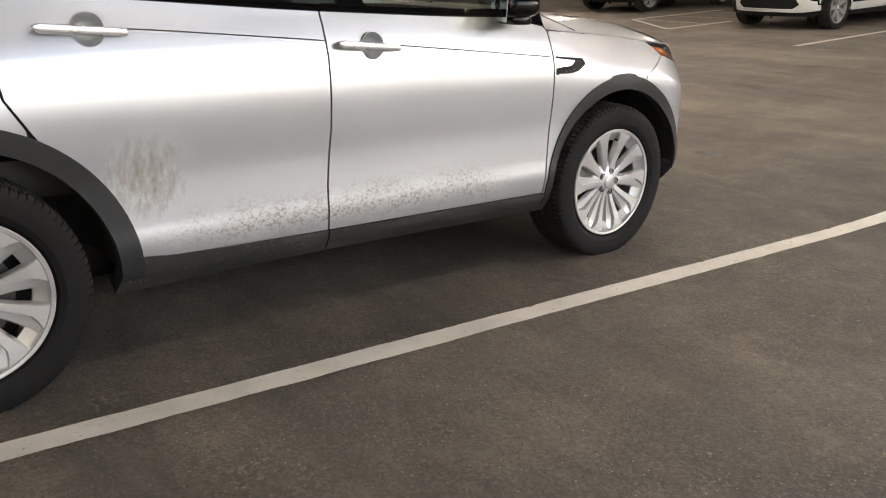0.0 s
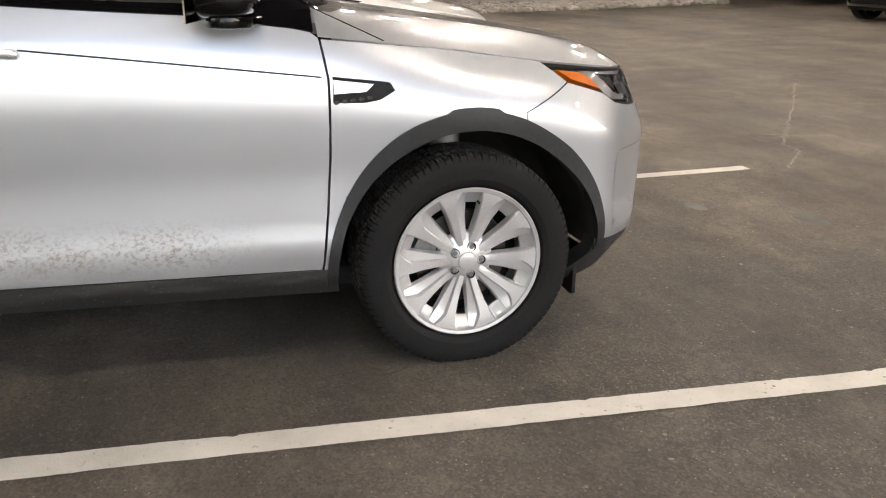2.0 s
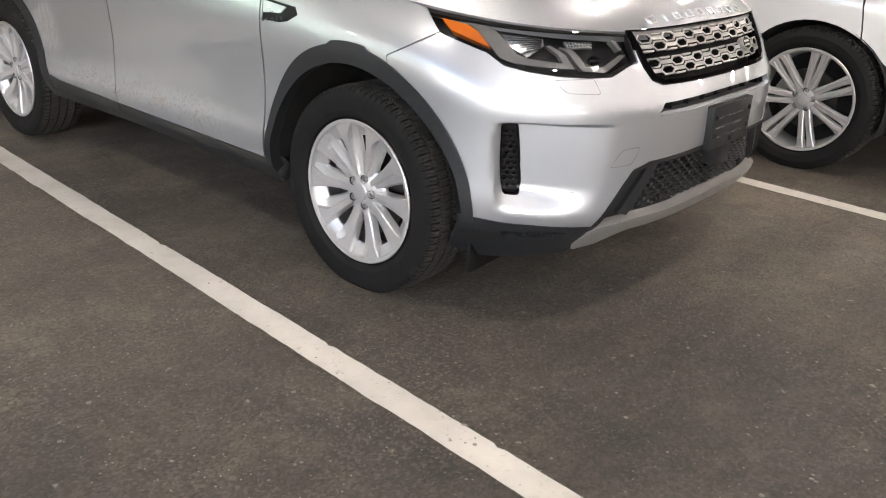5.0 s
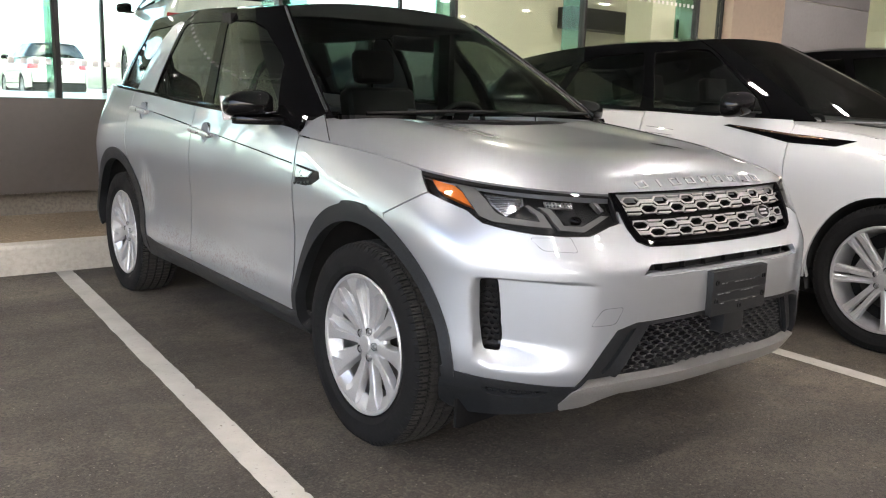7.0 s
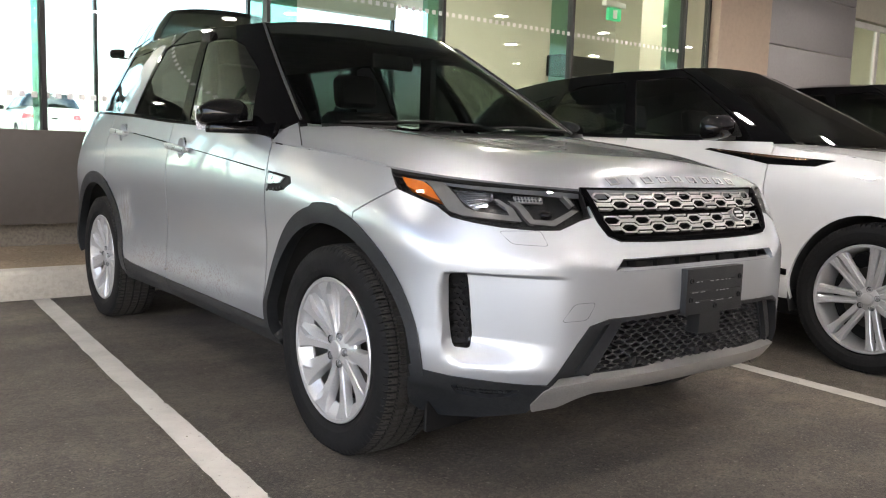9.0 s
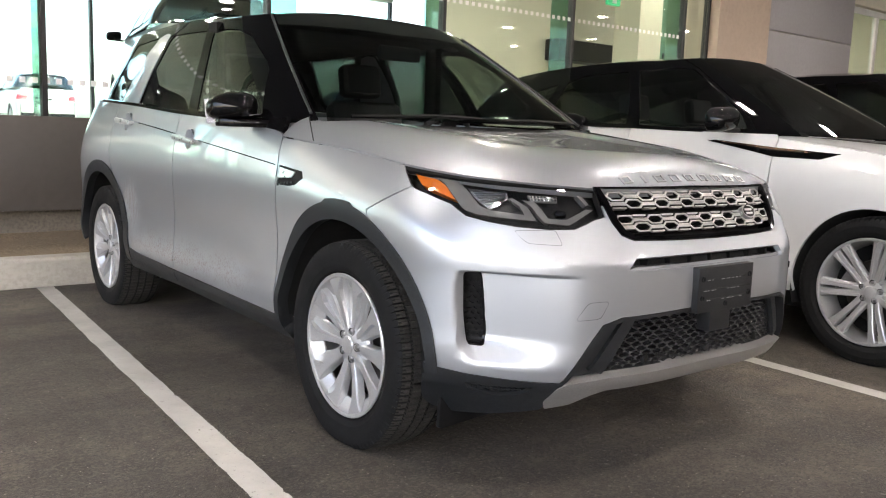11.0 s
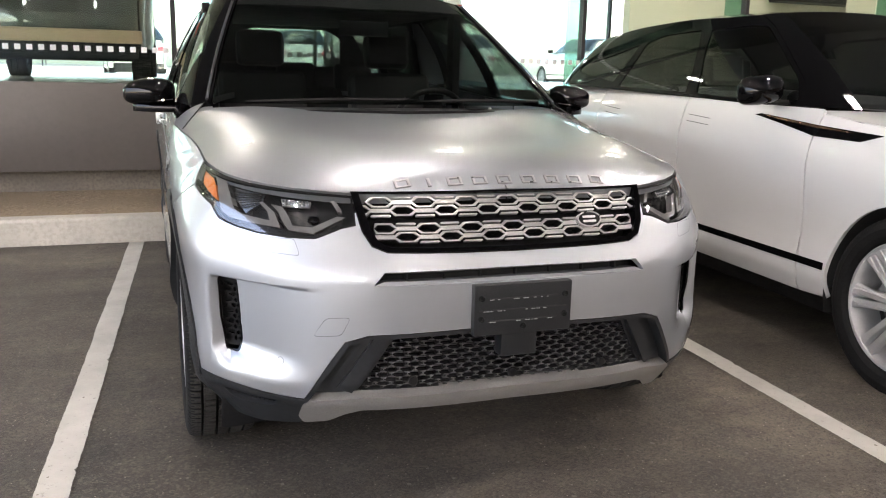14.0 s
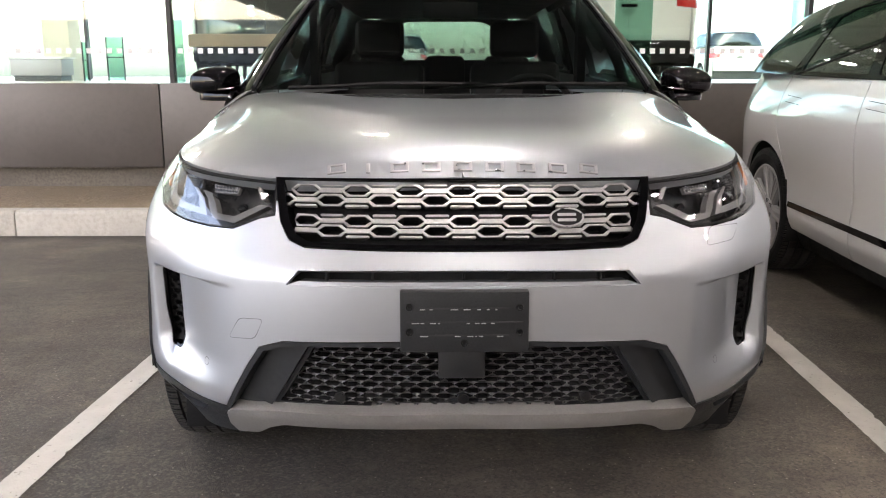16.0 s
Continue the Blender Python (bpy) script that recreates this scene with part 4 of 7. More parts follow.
# ---- wheels ----
def tyre_mesh(R, rim_r, width):
    """A road tyre about the x axis, outer face towards +x, with ribs, sipes and shoulder blocks."""
    h, prof, zone = width / 2, [], []
    def add(r, x, z=0):
        prof.append((r, x)), zone.append(z)
    add(rim_r - 0.012, h * 0.72), add(rim_r + 0.004, h * 0.80), add(rim_r + 0.012, h * 0.90)
    add(rim_r + 0.030, h * 0.97), add(rim_r + 0.062, h), add(R - 0.040, h * 0.985), add(R - 0.026, h * 0.965)
    add(R - 0.016, h * 0.935, 1), add(R - 0.008, h * 0.89, 1), add(R - 0.004, h * 0.80, 2), add(R - 0.002, h * 0.62, 2)
    for lo, hi in ((0.54, 0.22), (0.14, -0.14), (-0.22, -0.54)):
        add(R - 0.012, h * (lo + 0.078)), add(R - 0.012, h * (lo + 0.006)), add(R, h * lo, 3), add(R + 0.001, h * (lo + hi) / 2, 4), add(R, h * hi, 3)
    add(R - 0.013, -h * 0.552), add(R - 0.013, -h * 0.61), add(R - 0.002, -h * 0.62, 2), add(R - 0.004, -h * 0.80, 2), add(R - 0.008, -h * 0.89, 1), add(R - 0.016, -h * 0.935, 1)
    add(R - 0.04, -h * 0.985), add(rim_r + 0.05, -h), add(rim_r - 0.012, -h * 0.75)
    n = 720

    def wave(k, j):
        z = zone[j]
        if z == 0:
            return 0.0
        if z == 1:
            return -0.006 if k % 8 == 0 else 0.0
        if z == 2:
            return -0.010 if k % 8 == 0 else (-0.0022 if k % 8 == 4 else 0.0)
        if z == 3:
            return -0.009 if k % 8 == 4 else (-0.002 if k % 8 == 0 else 0.0)
        return -0.007 if k % 8 == 4 else 0.0
    return lathe(prof, n, wave)


def spoke_loft(stations, depth):
    """Lofts a ridged spoke through (radius, left, right, crest, front, drop) stations; lies along +z, face to +x."""
    bm, rings = bmesh.new(), []
    for r, l, rt, crest, fx, drop in stations:
        ring = [(fx - depth, l - 0.004), (fx - drop * 0.3, l), (fx, l + 0.004), (fx, crest), (fx - drop, crest + 0.004), (fx - drop * 1.1, rt - 0.003), (fx - drop * 1.5, rt), (fx - depth, rt + 0.004)]
        rings.append([bm.verts.new((x, y, r)) for x, y in ring])
    n = len(rings[0])
    for a, b in zip(rings, rings[1:]):
        for i in range(n):
            bm.faces.new((a[i], a[(i + 1) % n], b[(i + 1) % n], b[i]))
    bm.faces.new(rings[0]), bm.faces.new(rings[-1][::-1])
    bmesh.ops.recalc_face_normals(bm, faces=list(bm.faces))
    return bm


def rim_mesh(style, Rr, face):
    """An alloy rim without its spokes, outer face at x = face, and the spokes, along +z."""
    barrel = [(Rr + 0.004, face - 0.002), (Rr + 0.008, face + 0.002), (Rr + 0.004, face + 0.006), (Rr - 0.006, face + 0.004), (Rr - 0.012, face - 0.010), (Rr - 0.020, face - 0.035), (Rr - 0.026, face - 0.09), (Rr - 0.03, face - 0.20)]
    hub = [(0.0, face - 0.014), (0.030, face - 0.014), (0.033, face - 0.017), (0.040, face - 0.018), (0.058, face - 0.024), (0.065, face - 0.032), (0.070, face - 0.06), (0.0, face - 0.06)]
    if style == "ten":
        # a wide dished lip runs in between the spokes' ends, and a webbed hub plate between their roots
        barrel[4:6] = [(Rr - 0.010, face - 0.006), (Rr - 0.016, face - 0.014), (Rr - 0.044, face - 0.030), (Rr - 0.049, face - 0.034), (Rr - 0.050, face - 0.042), (Rr - 0.034, face - 0.060)]
        hub[5:7] = [(0.080, face - 0.0325), (0.092, face - 0.038), (0.097, face - 0.046), (0.097, face - 0.06)]
    bits = [lathe(barrel, 96)]
    bits.append(lathe(hub, 60))
    spokes = []
    if style == "ten":
        st = [(0.036, -0.012, 0.012, 0.002, face - 0.024, 0.003), (0.070, -0.019, 0.018, 0.001, face - 0.022, 0.006), (0.10, -0.023, 0.022, 0.000, face - 0.020, 0.009), (0.15, -0.030, 0.029, -0.003, face - 0.013, 0.015),
              (0.195, -0.040, 0.038, -0.003, face - 0.005, 0.019), (0.216, -0.046, 0.044, 0.008, face - 0.002, 0.016), (Rr - 0.008, -0.056, 0.052, 0.028, face - 0.001, 0.004)]
        spokes.append(spoke_loft(st, 0.030))
    else:
        for s in (-1, 1):
            st = [(0.056, -0.017, 0.017, 0.004 * s, face - 0.022, 0.004), (0.11, -0.0155, 0.0155, 0.005 * s, face - 0.015, 0.007), (0.17, -0.0155, 0.0155, 0.006 * s, face - 0.007, 0.008), (0.225, -0.018, 0.018, 0.007 * s, face - 0.003, 0.007), (Rr - 0.008, -0.024, 0.024, 0.0, face - 0.001, 0.004)]
            b = spoke_loft(st, 0.028)
            for v in b.verts:
                v.co.y += s * (0.0155 + 0.075 * max(0.0, v.co.z - 0.07))
            spokes.append(b)
    return join(*bits), spokes


class WheelKit:
    def __init__(self, style, R, Rr, width, rim_mat, hub):
        h, self.hub = width / 2, hub
        self.R, face = R, h * 0.86
        self.face = face
        def mesh(name, bm, m, sharp=32):
            me = bpy.data.meshes.new(name)
            bm.to_mesh(me), bm.free()
            me.materials.append(m)
            me.polygons.foreach_set("use_smooth", [True] * len(me.polygons))
            me.set_sharp_from_angle(angle=radians(sharp))
            return me
        rim_bm, spokes = rim_mesh(style, Rr, face)
        self.rim = mesh("rim", rim_bm, rim_mat, 28)
        self.spoke = [mesh("spoke", b, rim_mat, 20) for b in spokes]
        self.turns = [36 * k + 14 for k in range(10)] if style == "ten" else [360 / 7 * k + 29.4 for k in range(7)]
        tb = tyre_mesh(R, Rr + 0.006, width)
        for v in tb.verts:
            if v.co.z < -hub + 0.001:
                v.co.z = -hub + 0.001
        # block tops coloured dusty and lit; grooves keep dark rubber as painted shade
        for f in tb.faces:
            c = f.calc_center_median()
            if math.hypot(c.y, c.z) > R - 0.0062 and c.z > -hub + 0.004:
                f.material_index = 1
        self.tyre = mesh("tyre", tb, M["rubber"], 18)
        self.tyre.materials.append(M["tread"])
        self.disc = mesh("brake_disc", lathe([(0.07, face - 0.10), (0.075, face - 0.075), (0.16, face - 0.075), (0.162, face - 0.085), (0.16, face - 0.10), (0.07, face - 0.10)], 48), M["steel"])
        cal = prism([(-0.05, 0.10), (0.05, 0.10), (0.075, 0.175), (-0.075, 0.175)], face - 0.125, face - 0.055, "x", 0.008)
        self.caliper = mesh("brake_caliper", cal, M["caliper"])
        # near-black disc that stands in for the shade behind the spokes
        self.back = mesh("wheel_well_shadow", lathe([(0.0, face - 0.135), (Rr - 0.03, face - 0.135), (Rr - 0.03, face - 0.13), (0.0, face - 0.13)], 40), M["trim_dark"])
        self.nut = mesh("lug_nut", lathe([(0.0, 0.001), (0.0070, 0.001), (0.0092, -0.0015), (0.0096, -0.006), (0.0102, -0.0062), (0.0145, 0.0008), (0.0156, -0.0003), (0.0162, -0.010)], 24), M["nut"])
        self.nut.materials.append(M["seam"])
        # the cone round the nut is coloured dark for the shade in its pocket
        for f in self.nut.polygons:
            f.material_index = 1 if 0.0094 < math.hypot(f.center.y, f.center.z) < 0.0140 else 0
        self.cap = mesh("hub_cap", lathe([(0.0, 0.0052), (0.020, 0.0048), (0.029, 0.0025), (0.031, 0.0), (0.0315, -0.006)], 36), M["alloy"])
        self.valve = mesh("valve_stem", tube([(0, 0, 0), (0.02, 0, -0.006), (0.034, 0, -0.008)], 0.004, 8), M["trim_dark"])

    def fit(self, parent, x, y, turn=0.0, angle=0.0):
        """Hangs a wheel under a car: x < 0 is the car's right."""
        m = pose(x, y, self.hub, 0, 0, 0) @ (pose(0, 0, 0, 0, 0, 180) if x < 0 else Matrix()) @ pose(0, 0, 0, 0, 0, turn)
        w = new("wheel", self.rim)
        w.parent, w.matrix_basis = parent, m @ pose(0, 0, 0, angle, 0, 0)
        w["label"] = "silver multi-spoke alloy wheel"
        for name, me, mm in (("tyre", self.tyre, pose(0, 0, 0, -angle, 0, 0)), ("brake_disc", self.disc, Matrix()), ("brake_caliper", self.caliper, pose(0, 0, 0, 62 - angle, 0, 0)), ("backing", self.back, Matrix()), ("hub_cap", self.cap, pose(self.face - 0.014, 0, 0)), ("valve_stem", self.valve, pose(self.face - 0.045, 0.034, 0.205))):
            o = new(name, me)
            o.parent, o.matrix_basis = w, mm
        for t in self.turns:
            for me in self.spoke:
                o = new("spoke", me)
                o.parent, o.matrix_basis = w, pose(0, 0, 0, t, 0, 0)
        for k in range(5):
            a = radians(72 * k + 18)
            o = new("lug_nut", self.nut)
            o.parent, o.matrix_basis = w, pose(self.face - 0.0175, 0.051 * math.sin(a), 0.050 * math.cos(a))
        return w

# ---- the silver SUV ----
def roof_suv(x, y):
    edge = lerp_table(((1.0, 1.585), (1.3, 1.605), (2.2, 1.64), (3.0, 1.63), (3.6, 1.58)), y)
    return edge + 0.062 * (1 - min(1.0, abs(x) / 0.66) ** 2.6)


def belt_top(y):
    return lerp_table(((0.3, 1.15), (0.52, 1.14), (0.7, 1.125), (1.5, 1.150), (2.3, 1.195), (3.3, 1.235)), y)


SUV_HOUSE = House((0.885, 1.0, 0.63, 4.0, 2.95, 0.58, 3.5), (0.655, 1.72, 0.55, 4.4, 2.85, 0.60, 3.5), belt_top, roof_suv, 0.022, rear=0.105)
HOOD_EDGE = ((0.0, 0.951), (0.45, 0.947), (0.65, 0.957), (0.90, 0.973), (1.03, 0.983), (1.19, 0.996), (1.60, 1.032), (1.98, 1.062), (2.05, 1.068))


def circle(cu, cz, r, n=40):
    return [(cu + r * math.cos(2 * math.pi * k / n), cz + r * math.sin(2 * math.pi * k / n)) for k in range(n)]


def hexagon(cx, cz, w, h, slope=0.30):
    a, b = w / 2, h / 2
    s = a - slope * w
    return [(cx - a, cz), (cx - s, cz - b), (cx + s, cz - b), (cx + a, cz), (cx + s, cz + b), (cx - s, cz + b)]


def build_suv():
    car = thing("silver_suv", Matrix(), "silver compact SUV with black roof and dusty doors, parked", "car")
    S, H = SUV, SUV_HOUSE
    top = lambda u: lerp_table(HOOD_EDGE, abs(u))
    at = S.at
    ua = lambda y: S.u_at_y(y)
    uA, uB, uC, uR = ua(0.470), ua(1.545), ua(2.56), ua(2.741)
    uF = ua(0.0)

    def disc(yc, r, n=72, zc=0.358):
        """A circle in the side view, laid on the flank."""
        return [(ua(yc + r * math.cos(2 * math.pi * k / n)), zc + r * math.sin(2 * math.pi * k / n)) for k in range(n)]
    arch_f, arch_r = disc(0.0, 0.452), disc(2.741, 0.462)
    lamp = [(-1.19, 0.993), (-1.124, 0.931), (-1.03, 0.908), (-0.962, 0.890), (-0.914, 0.858), (-0.846, 0.845), (-0.759, 0.834), (-0.66, 0.829), (-0.582, 0.830), (-0.543, 0.844), (-0.506, 0.858), (-0.466, 0.866), (-0.466, 0.944), (-0.65, 0.955), (-0.793, 0.964), (-0.904, 0.971), (-1.03, 0.981)]
    lampL = mirror(lamp)
    grille = [(-0.472, 0.952), (-0.448, 0.850), (-0.425, 0.812), (-0.384, 0.796), (-0.19, 0.792), (0.0, 0.791), (0.19, 0.792), (0.384, 0.796), (0.425, 0.812), (0.448, 0.850), (0.472, 0.952)]
    slot = [(-0.428, 0.710), (-0.397, 0.743), (-0.2, 0.746), (0.0, 0.747), (0.2, 0.746), (0.397, 0.743), (0.428, 0.710), (0.2, 0.713), (0.0, 0.713), (-0.2, 0.713)]
    low = [(-0.640, 0.345), (-0.543, 0.500), (-0.510, 0.546), (-0.445, 0.566), (-0.164, 0.575), (0.164, 0.575), (0.445, 0.566), (0.510, 0.546), (0.543, 0.500), (0.640, 0.345)]
    fog = rounded([(-0.942, 0.686), (-0.905, 0.693), (-0.866, 0.690), (-0.843, 0.500), (-0.852, 0.466), (-0.908, 0.468), (-0.936, 0.57)], 0.014)
    fogL = mirror(fog)
    tow = rounded([(-0.565, 0.616), (-0.494, 0.620), (-0.520, 0.566), (-0.602, 0.560)], 0.014)
    washR = rounded([(-0.771, 0.823), (-0.642, 0.827), (-0.630, 0.782), (-0.739, 0.786)], 0.012)
    seam_f = [(-1.124, 0.931), (-1.327, 0.845)]
    # bumper
    bump = [(-1.124, 0.931), (-1.22, 0.890), (-1.327, 0.845), (-1.328, 0.78), (-1.30, 0.60), (-1.20, 0.48), (-1.13, 0.404), (-1.0, 0.389), (-0.924, 0.380), (-0.697, 0.368), (-0.620, 0.366)]
    bump_all = bump + [(-0.60, 0.36), (0.60, 0.36)] + [(-u, z) for u, z in reversed(bump)] + [(1.124, 0.984), (0.904, 0.970), (0.65, 0.954), (0.466, 0.944), (0.466, 0.900), (-0.466, 0.900), (-0.466, 0.944), (-0.65, 0.954), (-0.904, 0.970), (-1.124, 0.984)]
    sheet("front_bumper", at, [bump_all], [lamp, lampL, grille, slot, low, fog, fogL, mirror(arch_f), arch_f], M["silver"], car, 0.026, 0.002, 0.02,
          extra=[[(sd * u0, z), (sd * 0.99, z)] for z in (0.678, 0.684, 0.690, 0.696, 0.700) for sd, u0 in ((1, 0.54), (-1, 0.54))] + [[(sd * u, 0.46), (sd * u, 0.705)] for u in (0.85, 0.86, 0.87, 0.88, 0.965, 0.975) for sd in (1, -1)])
    for p, n in ((tow, "tow_cover_joint"), (washR, "washer_cover_joint"), (mirror(washR), "washer_cover_joint")):
        cu, cz = sum(a for a, b in p) / len(p), sum(b for a, b in p) / len(p)
        rim_in = [(a + (cu - a) * 0.0012 / max(0.01, abs(cu - a)), b + (cz - b) * 0.0012 / max(0.01, abs(cz - b))) for a, b in p]
        sheet(n, lambda u, v, o=0: at(u, v, o + 0.0006), [p], [rim_in], M["hairline"], car, 0.02, 0, 0)
    # fenders
    for s in (1, -1):
        f = [(1.124, 0.931), (1.327, 0.845), (1.33, 0.60), (uA - 0.06, 0.60), (uA - 0.03, 0.37), (uA + 0.012, 0.37), (uA - 0.004, 0.55), (uA - 0.012, 0.72), (uA - 0.008, 0.95), (uA + 0.012, 1.062), (1.60, 1.032), (1.19, 0.995), (1.16, 0.97)]
        vent = [(uA - 0.02, 0.956), (1.79, 0.940), (1.775, 0.918), (1.82, 0.893), (1.865, 0.885), (uA - 0.02, 0.886)]
        vent_in = [(uA - 0.02, 0.950), (1.835, 0.937), (1.86, 0.915), (uA - 0.02, 0.908)]
        pol = [f] if s > 0 else [mirror(f)]
        fix = (lambda p: p) if s > 0 else mirror
        sheet("front_fender", at, pol, [fix(arch_f), fix(lamp) if s < 0 else lampL, fix(vent)] if s > 0 else [mirror(arch_f), lamp, mirror(vent)], M["silver"], car, 0.028, 0.002, 0.02)
        v = sheet("side_vent", lambda u, z, o=0: at(u, z, o - 0.004), [fix(vent)], [fix(vent_in)], M["trim_dark"], car, 0.02, 0.001, 0.01, "black meshed fender vent")
        sheet("vent_insert", lambda u, z, o=0: at(u, z, o - 0.001), [fix(vent_in)], [], M["satin"], v, 0.02, 0.001, 0.01)
        for k in range(2, 7):
            uu = 1.80 + 0.025 * k
            zz = 0.905 - 0.0035 * k + (0.016 if k < 2 else 0)
            sheet("vent_rib", lambda u, z, o=0: at(u, z, o + 0.001), [fix(hexagon(uu, zz, 0.018, 0.010))], [], M["trim"], v, 0.02, 0, 0.004)
        # doors and rear quarter
        d1 = [(uA + 0.016, 0.372), (uB + 0.014, 0.385), (uB + 0.012, 0.55), (uB - 0.004, 0.75), (uB - 0.002, 1.0), (uB + 0.01, belt_top(1.55)), (ua(1.0), belt_top(1.0)), (ua(0.80), 1.122), (ua(0.70), 1.113), (uA + 0.04, 1.080), (uA + 0.016, 1.064), (uA - 0.004, 0.95), (uA - 0.008, 0.72), (uA, 0.55)]
        d2 = [(uB + 0.018, 0.385), (uC - 0.28, 0.40), (uC - 0.20, 0.60), (uC - 0.05, 0.835), (uC, 0.92), (uC + 0.012, 1.0), (uC + 0.03, belt_top(2.6)), (ua(2.0), belt_top(2.0)), (uB + 0.014, belt_top(1.55)), (uB + 0.002, 1.0), (uB, 0.75), (uB + 0.016, 0.55)]
        line = lambda y0, y1, dz: [(ua(y), lerp_table(((0.46, 0.950), (1.25, 1.021), (1.55, 1.045), (1.73, 1.060), (2.2, 1.095), (2.6, 1.119)), y) + dz) for y in np.linspace(y0, y1, 9)]
        g1 = line(0.485, 1.26, 0.0052) + line(0.485, 1.26, 0.0026)[::-1]
        g2 = line(1.555, 2.20, 0.0052) + line(1.555, 2.20, 0.0026)[::-1]
        cups = [circle(ua(yy - 0.020), lerp_table(((0.46, 0.950), (1.25, 1.021), (1.55, 1.045), (1.73, 1.060), (2.2, 1.095), (2.6, 1.119)), yy) - 0.0035, 0.0465, 32) for yy in (1.385, 2.335)]
        dirt = "silver door, splashed with dried mud along its foot"
        door1 = sheet("front_door", at, [fix(d1)], [fix(g1), fix(cups[0])], M["silver"], car, 0.03, 0.0016, 0.02, dirt)
        door2 = sheet("rear_door", at, [fix(d2)], [fix(g2), fix(arch_r), fix(cups[1])], M["silver"], car, 0.03, 0.0016, 0.02, dirt)
        for y0, y1, door in ((0.485, 1.26, door1), (1.555, 2.20, door2)):
            bead = line(y0, y1, 0.002) + line(y0, y1, -0.0045)[::-1]
            sheet("crease_moulding", lambda u, z, o=0: at(u, z, o + 0.0022), [fix(bead)], [], M["silver"], door, 0.03, 0, 0.003)
        for yy, door in ((1.385, door1), (2.335, door2)):
            zz = lerp_table(((0.46, 0.950), (1.25, 1.021), (1.55, 1.045), (1.73, 1.060), (2.2, 1.095), (2.6, 1.119)), yy) - 0.002
            base = Vector(at(fix([(ua(yy), zz)])[0][0], zz))
            sx = 1 if base.x > 0 else -1
            slope = 4.6 if yy < 2 else 3.8
            m = Matrix.Translation(base) @ pose(0, 0, 0, slope, 0, 0)
            cup = lathe([(0.0, -0.016), (0.020, -0.015), (0.034, -0.010), (0.043, 0.001), (0.0475, 0.0030), (0.050, 0.0010)], 36)
            for v in cup.verts:
                v.co.x *= sx
                v.co.y += -0.020
            bmesh.ops.recalc_face_normals(cup, faces=list(cup.faces))
            part("handle_cup", moved(cup, m), M["silver"], door)
            bar = prism([(-0.128, -0.006), (-0.122, -0.013), (0.112, -0.016), (0.130, -0.004), (0.130, 0.006), (0.112, 0.012), (-0.118, 0.010), (-0.128, 0.002)], 0.014, 0.034, "x", 0.006)
            for v in bar.verts:
                v.co.x *= sx
            bmesh.ops.recalc_face_normals(bar, faces=list(bar.faces))
            feet = [box((-0.012, y0, -0.008), (0.026, y0 + 0.03, 0.008), 0.004) for y0 in (-0.118, 0.088)]
            for f_ in feet:
                for v in f_.verts:
                    v.co.x *= sx
            for b_ in feet:
                bmesh.ops.recalc_face_normals(b_, faces=list(b_.faces))
            part("handle", moved(join(bar, *feet), m), M["satin"], door, "silver pull handle")
        q = [(uC + 0.034, belt_top(2.6)), (uC + 0.016, 1.0), (uC + 0.004, 0.92), (uC - 0.045, 0.835), (uC - 0.05, 0.80), (ua(3.0), 0.42), (ua(3.25), 0.42), (S.length - 0.9, 0.45), (S.length - 0.86, 1.24), (ua(3.2), belt_top(3.2))]
        sheet("rear_quarter", at, [fix(q)], [fix(arch_r)], M["silver"], car, 0.035, 0.002, 0.02)
        # cladding round the arches, along the sill and under the bumper corner
        out = lambda u, z, o=0: at(u, z, o + 0.007)
        ring = []
        for k in range(73):
            deg = 2 + 184 * k / 72
            r = (0.507 if 79 < deg < 100 else 0.498) - 0.028 * (smooth(70, 20, deg) + smooth(110, 165, deg))
            a = radians(deg)
            ring.append((ua(-r * math.cos(a)), 0.358 + r * math.sin(a)))
        innr = disc(0.0, 0.437)
        sheet("arch_trim", out, [fix(ring)], [fix(innr)], M["trim"], car, 0.022, 0, 0.045, "dark grey plastic wheel arch trim")
        ring_r = [(ua(2.741 + 0.515 * math.cos(radians(a))), 0.358 + 0.512 * math.sin(radians(a))) for a in range(-2, 184, 4)]
        sheet("arch_trim", out, [fix(ring_r)], [fix(disc(2.741, 0.445))], M["trim"], car, 0.022, 0, 0.045, "dark grey plastic wheel arch trim")
        sill = [(uF + 0.425, 0.280), (uB, 0.302), (uR - 0.43, 0.290), (uR - 0.455, 0.40), (uR - 0.51, 0.412), (uR - 0.62, 0.40), (uB + 0.02, 0.383), (uA + 0.1, 0.372), (uF + 0.47, 0.372), (uF + 0.437, 0.33)]
        cut = [(uB + 0.010, 0.25), (uB + 0.016, 0.25), (uB + 0.016, 0.41), (uB + 0.010, 0.41)]
        sheet("sill_trim", lambda u, z, o=0: at(u, z, o + 0.004), [fix(sill)], [fix(cut)], M["dusty"], car, 0.03, 0, 0.06, "dirty dark plastic sill trim")
        # bumper corner under the paint
        corner = [(1.078, 0.402), (1.0, 0.390), (0.924, 0.381), (0.697, 0.369), (0.62, 0.366), (0.60, 0.33), (0.64, 0.262), (0.80, 0.238), (0.95, 0.222), (1.04, 0.228), (1.076, 0.25), (1.08, 0.33)]
        lens = rounded([(0.93, 0.355), (0.80, 0.350), (0.70, 0.352), (0.73, 0.325), (0.80, 0.315), (0.90, 0.322)], 0.012)
        c = sheet("bumper_corner", lambda u, z, o=0: at(u, z, o + 0.003), [fix(corner)], [fix(lens)], M["trim"], car, 0.03, 0, 0.05, "dark grainy lower bumper corner")
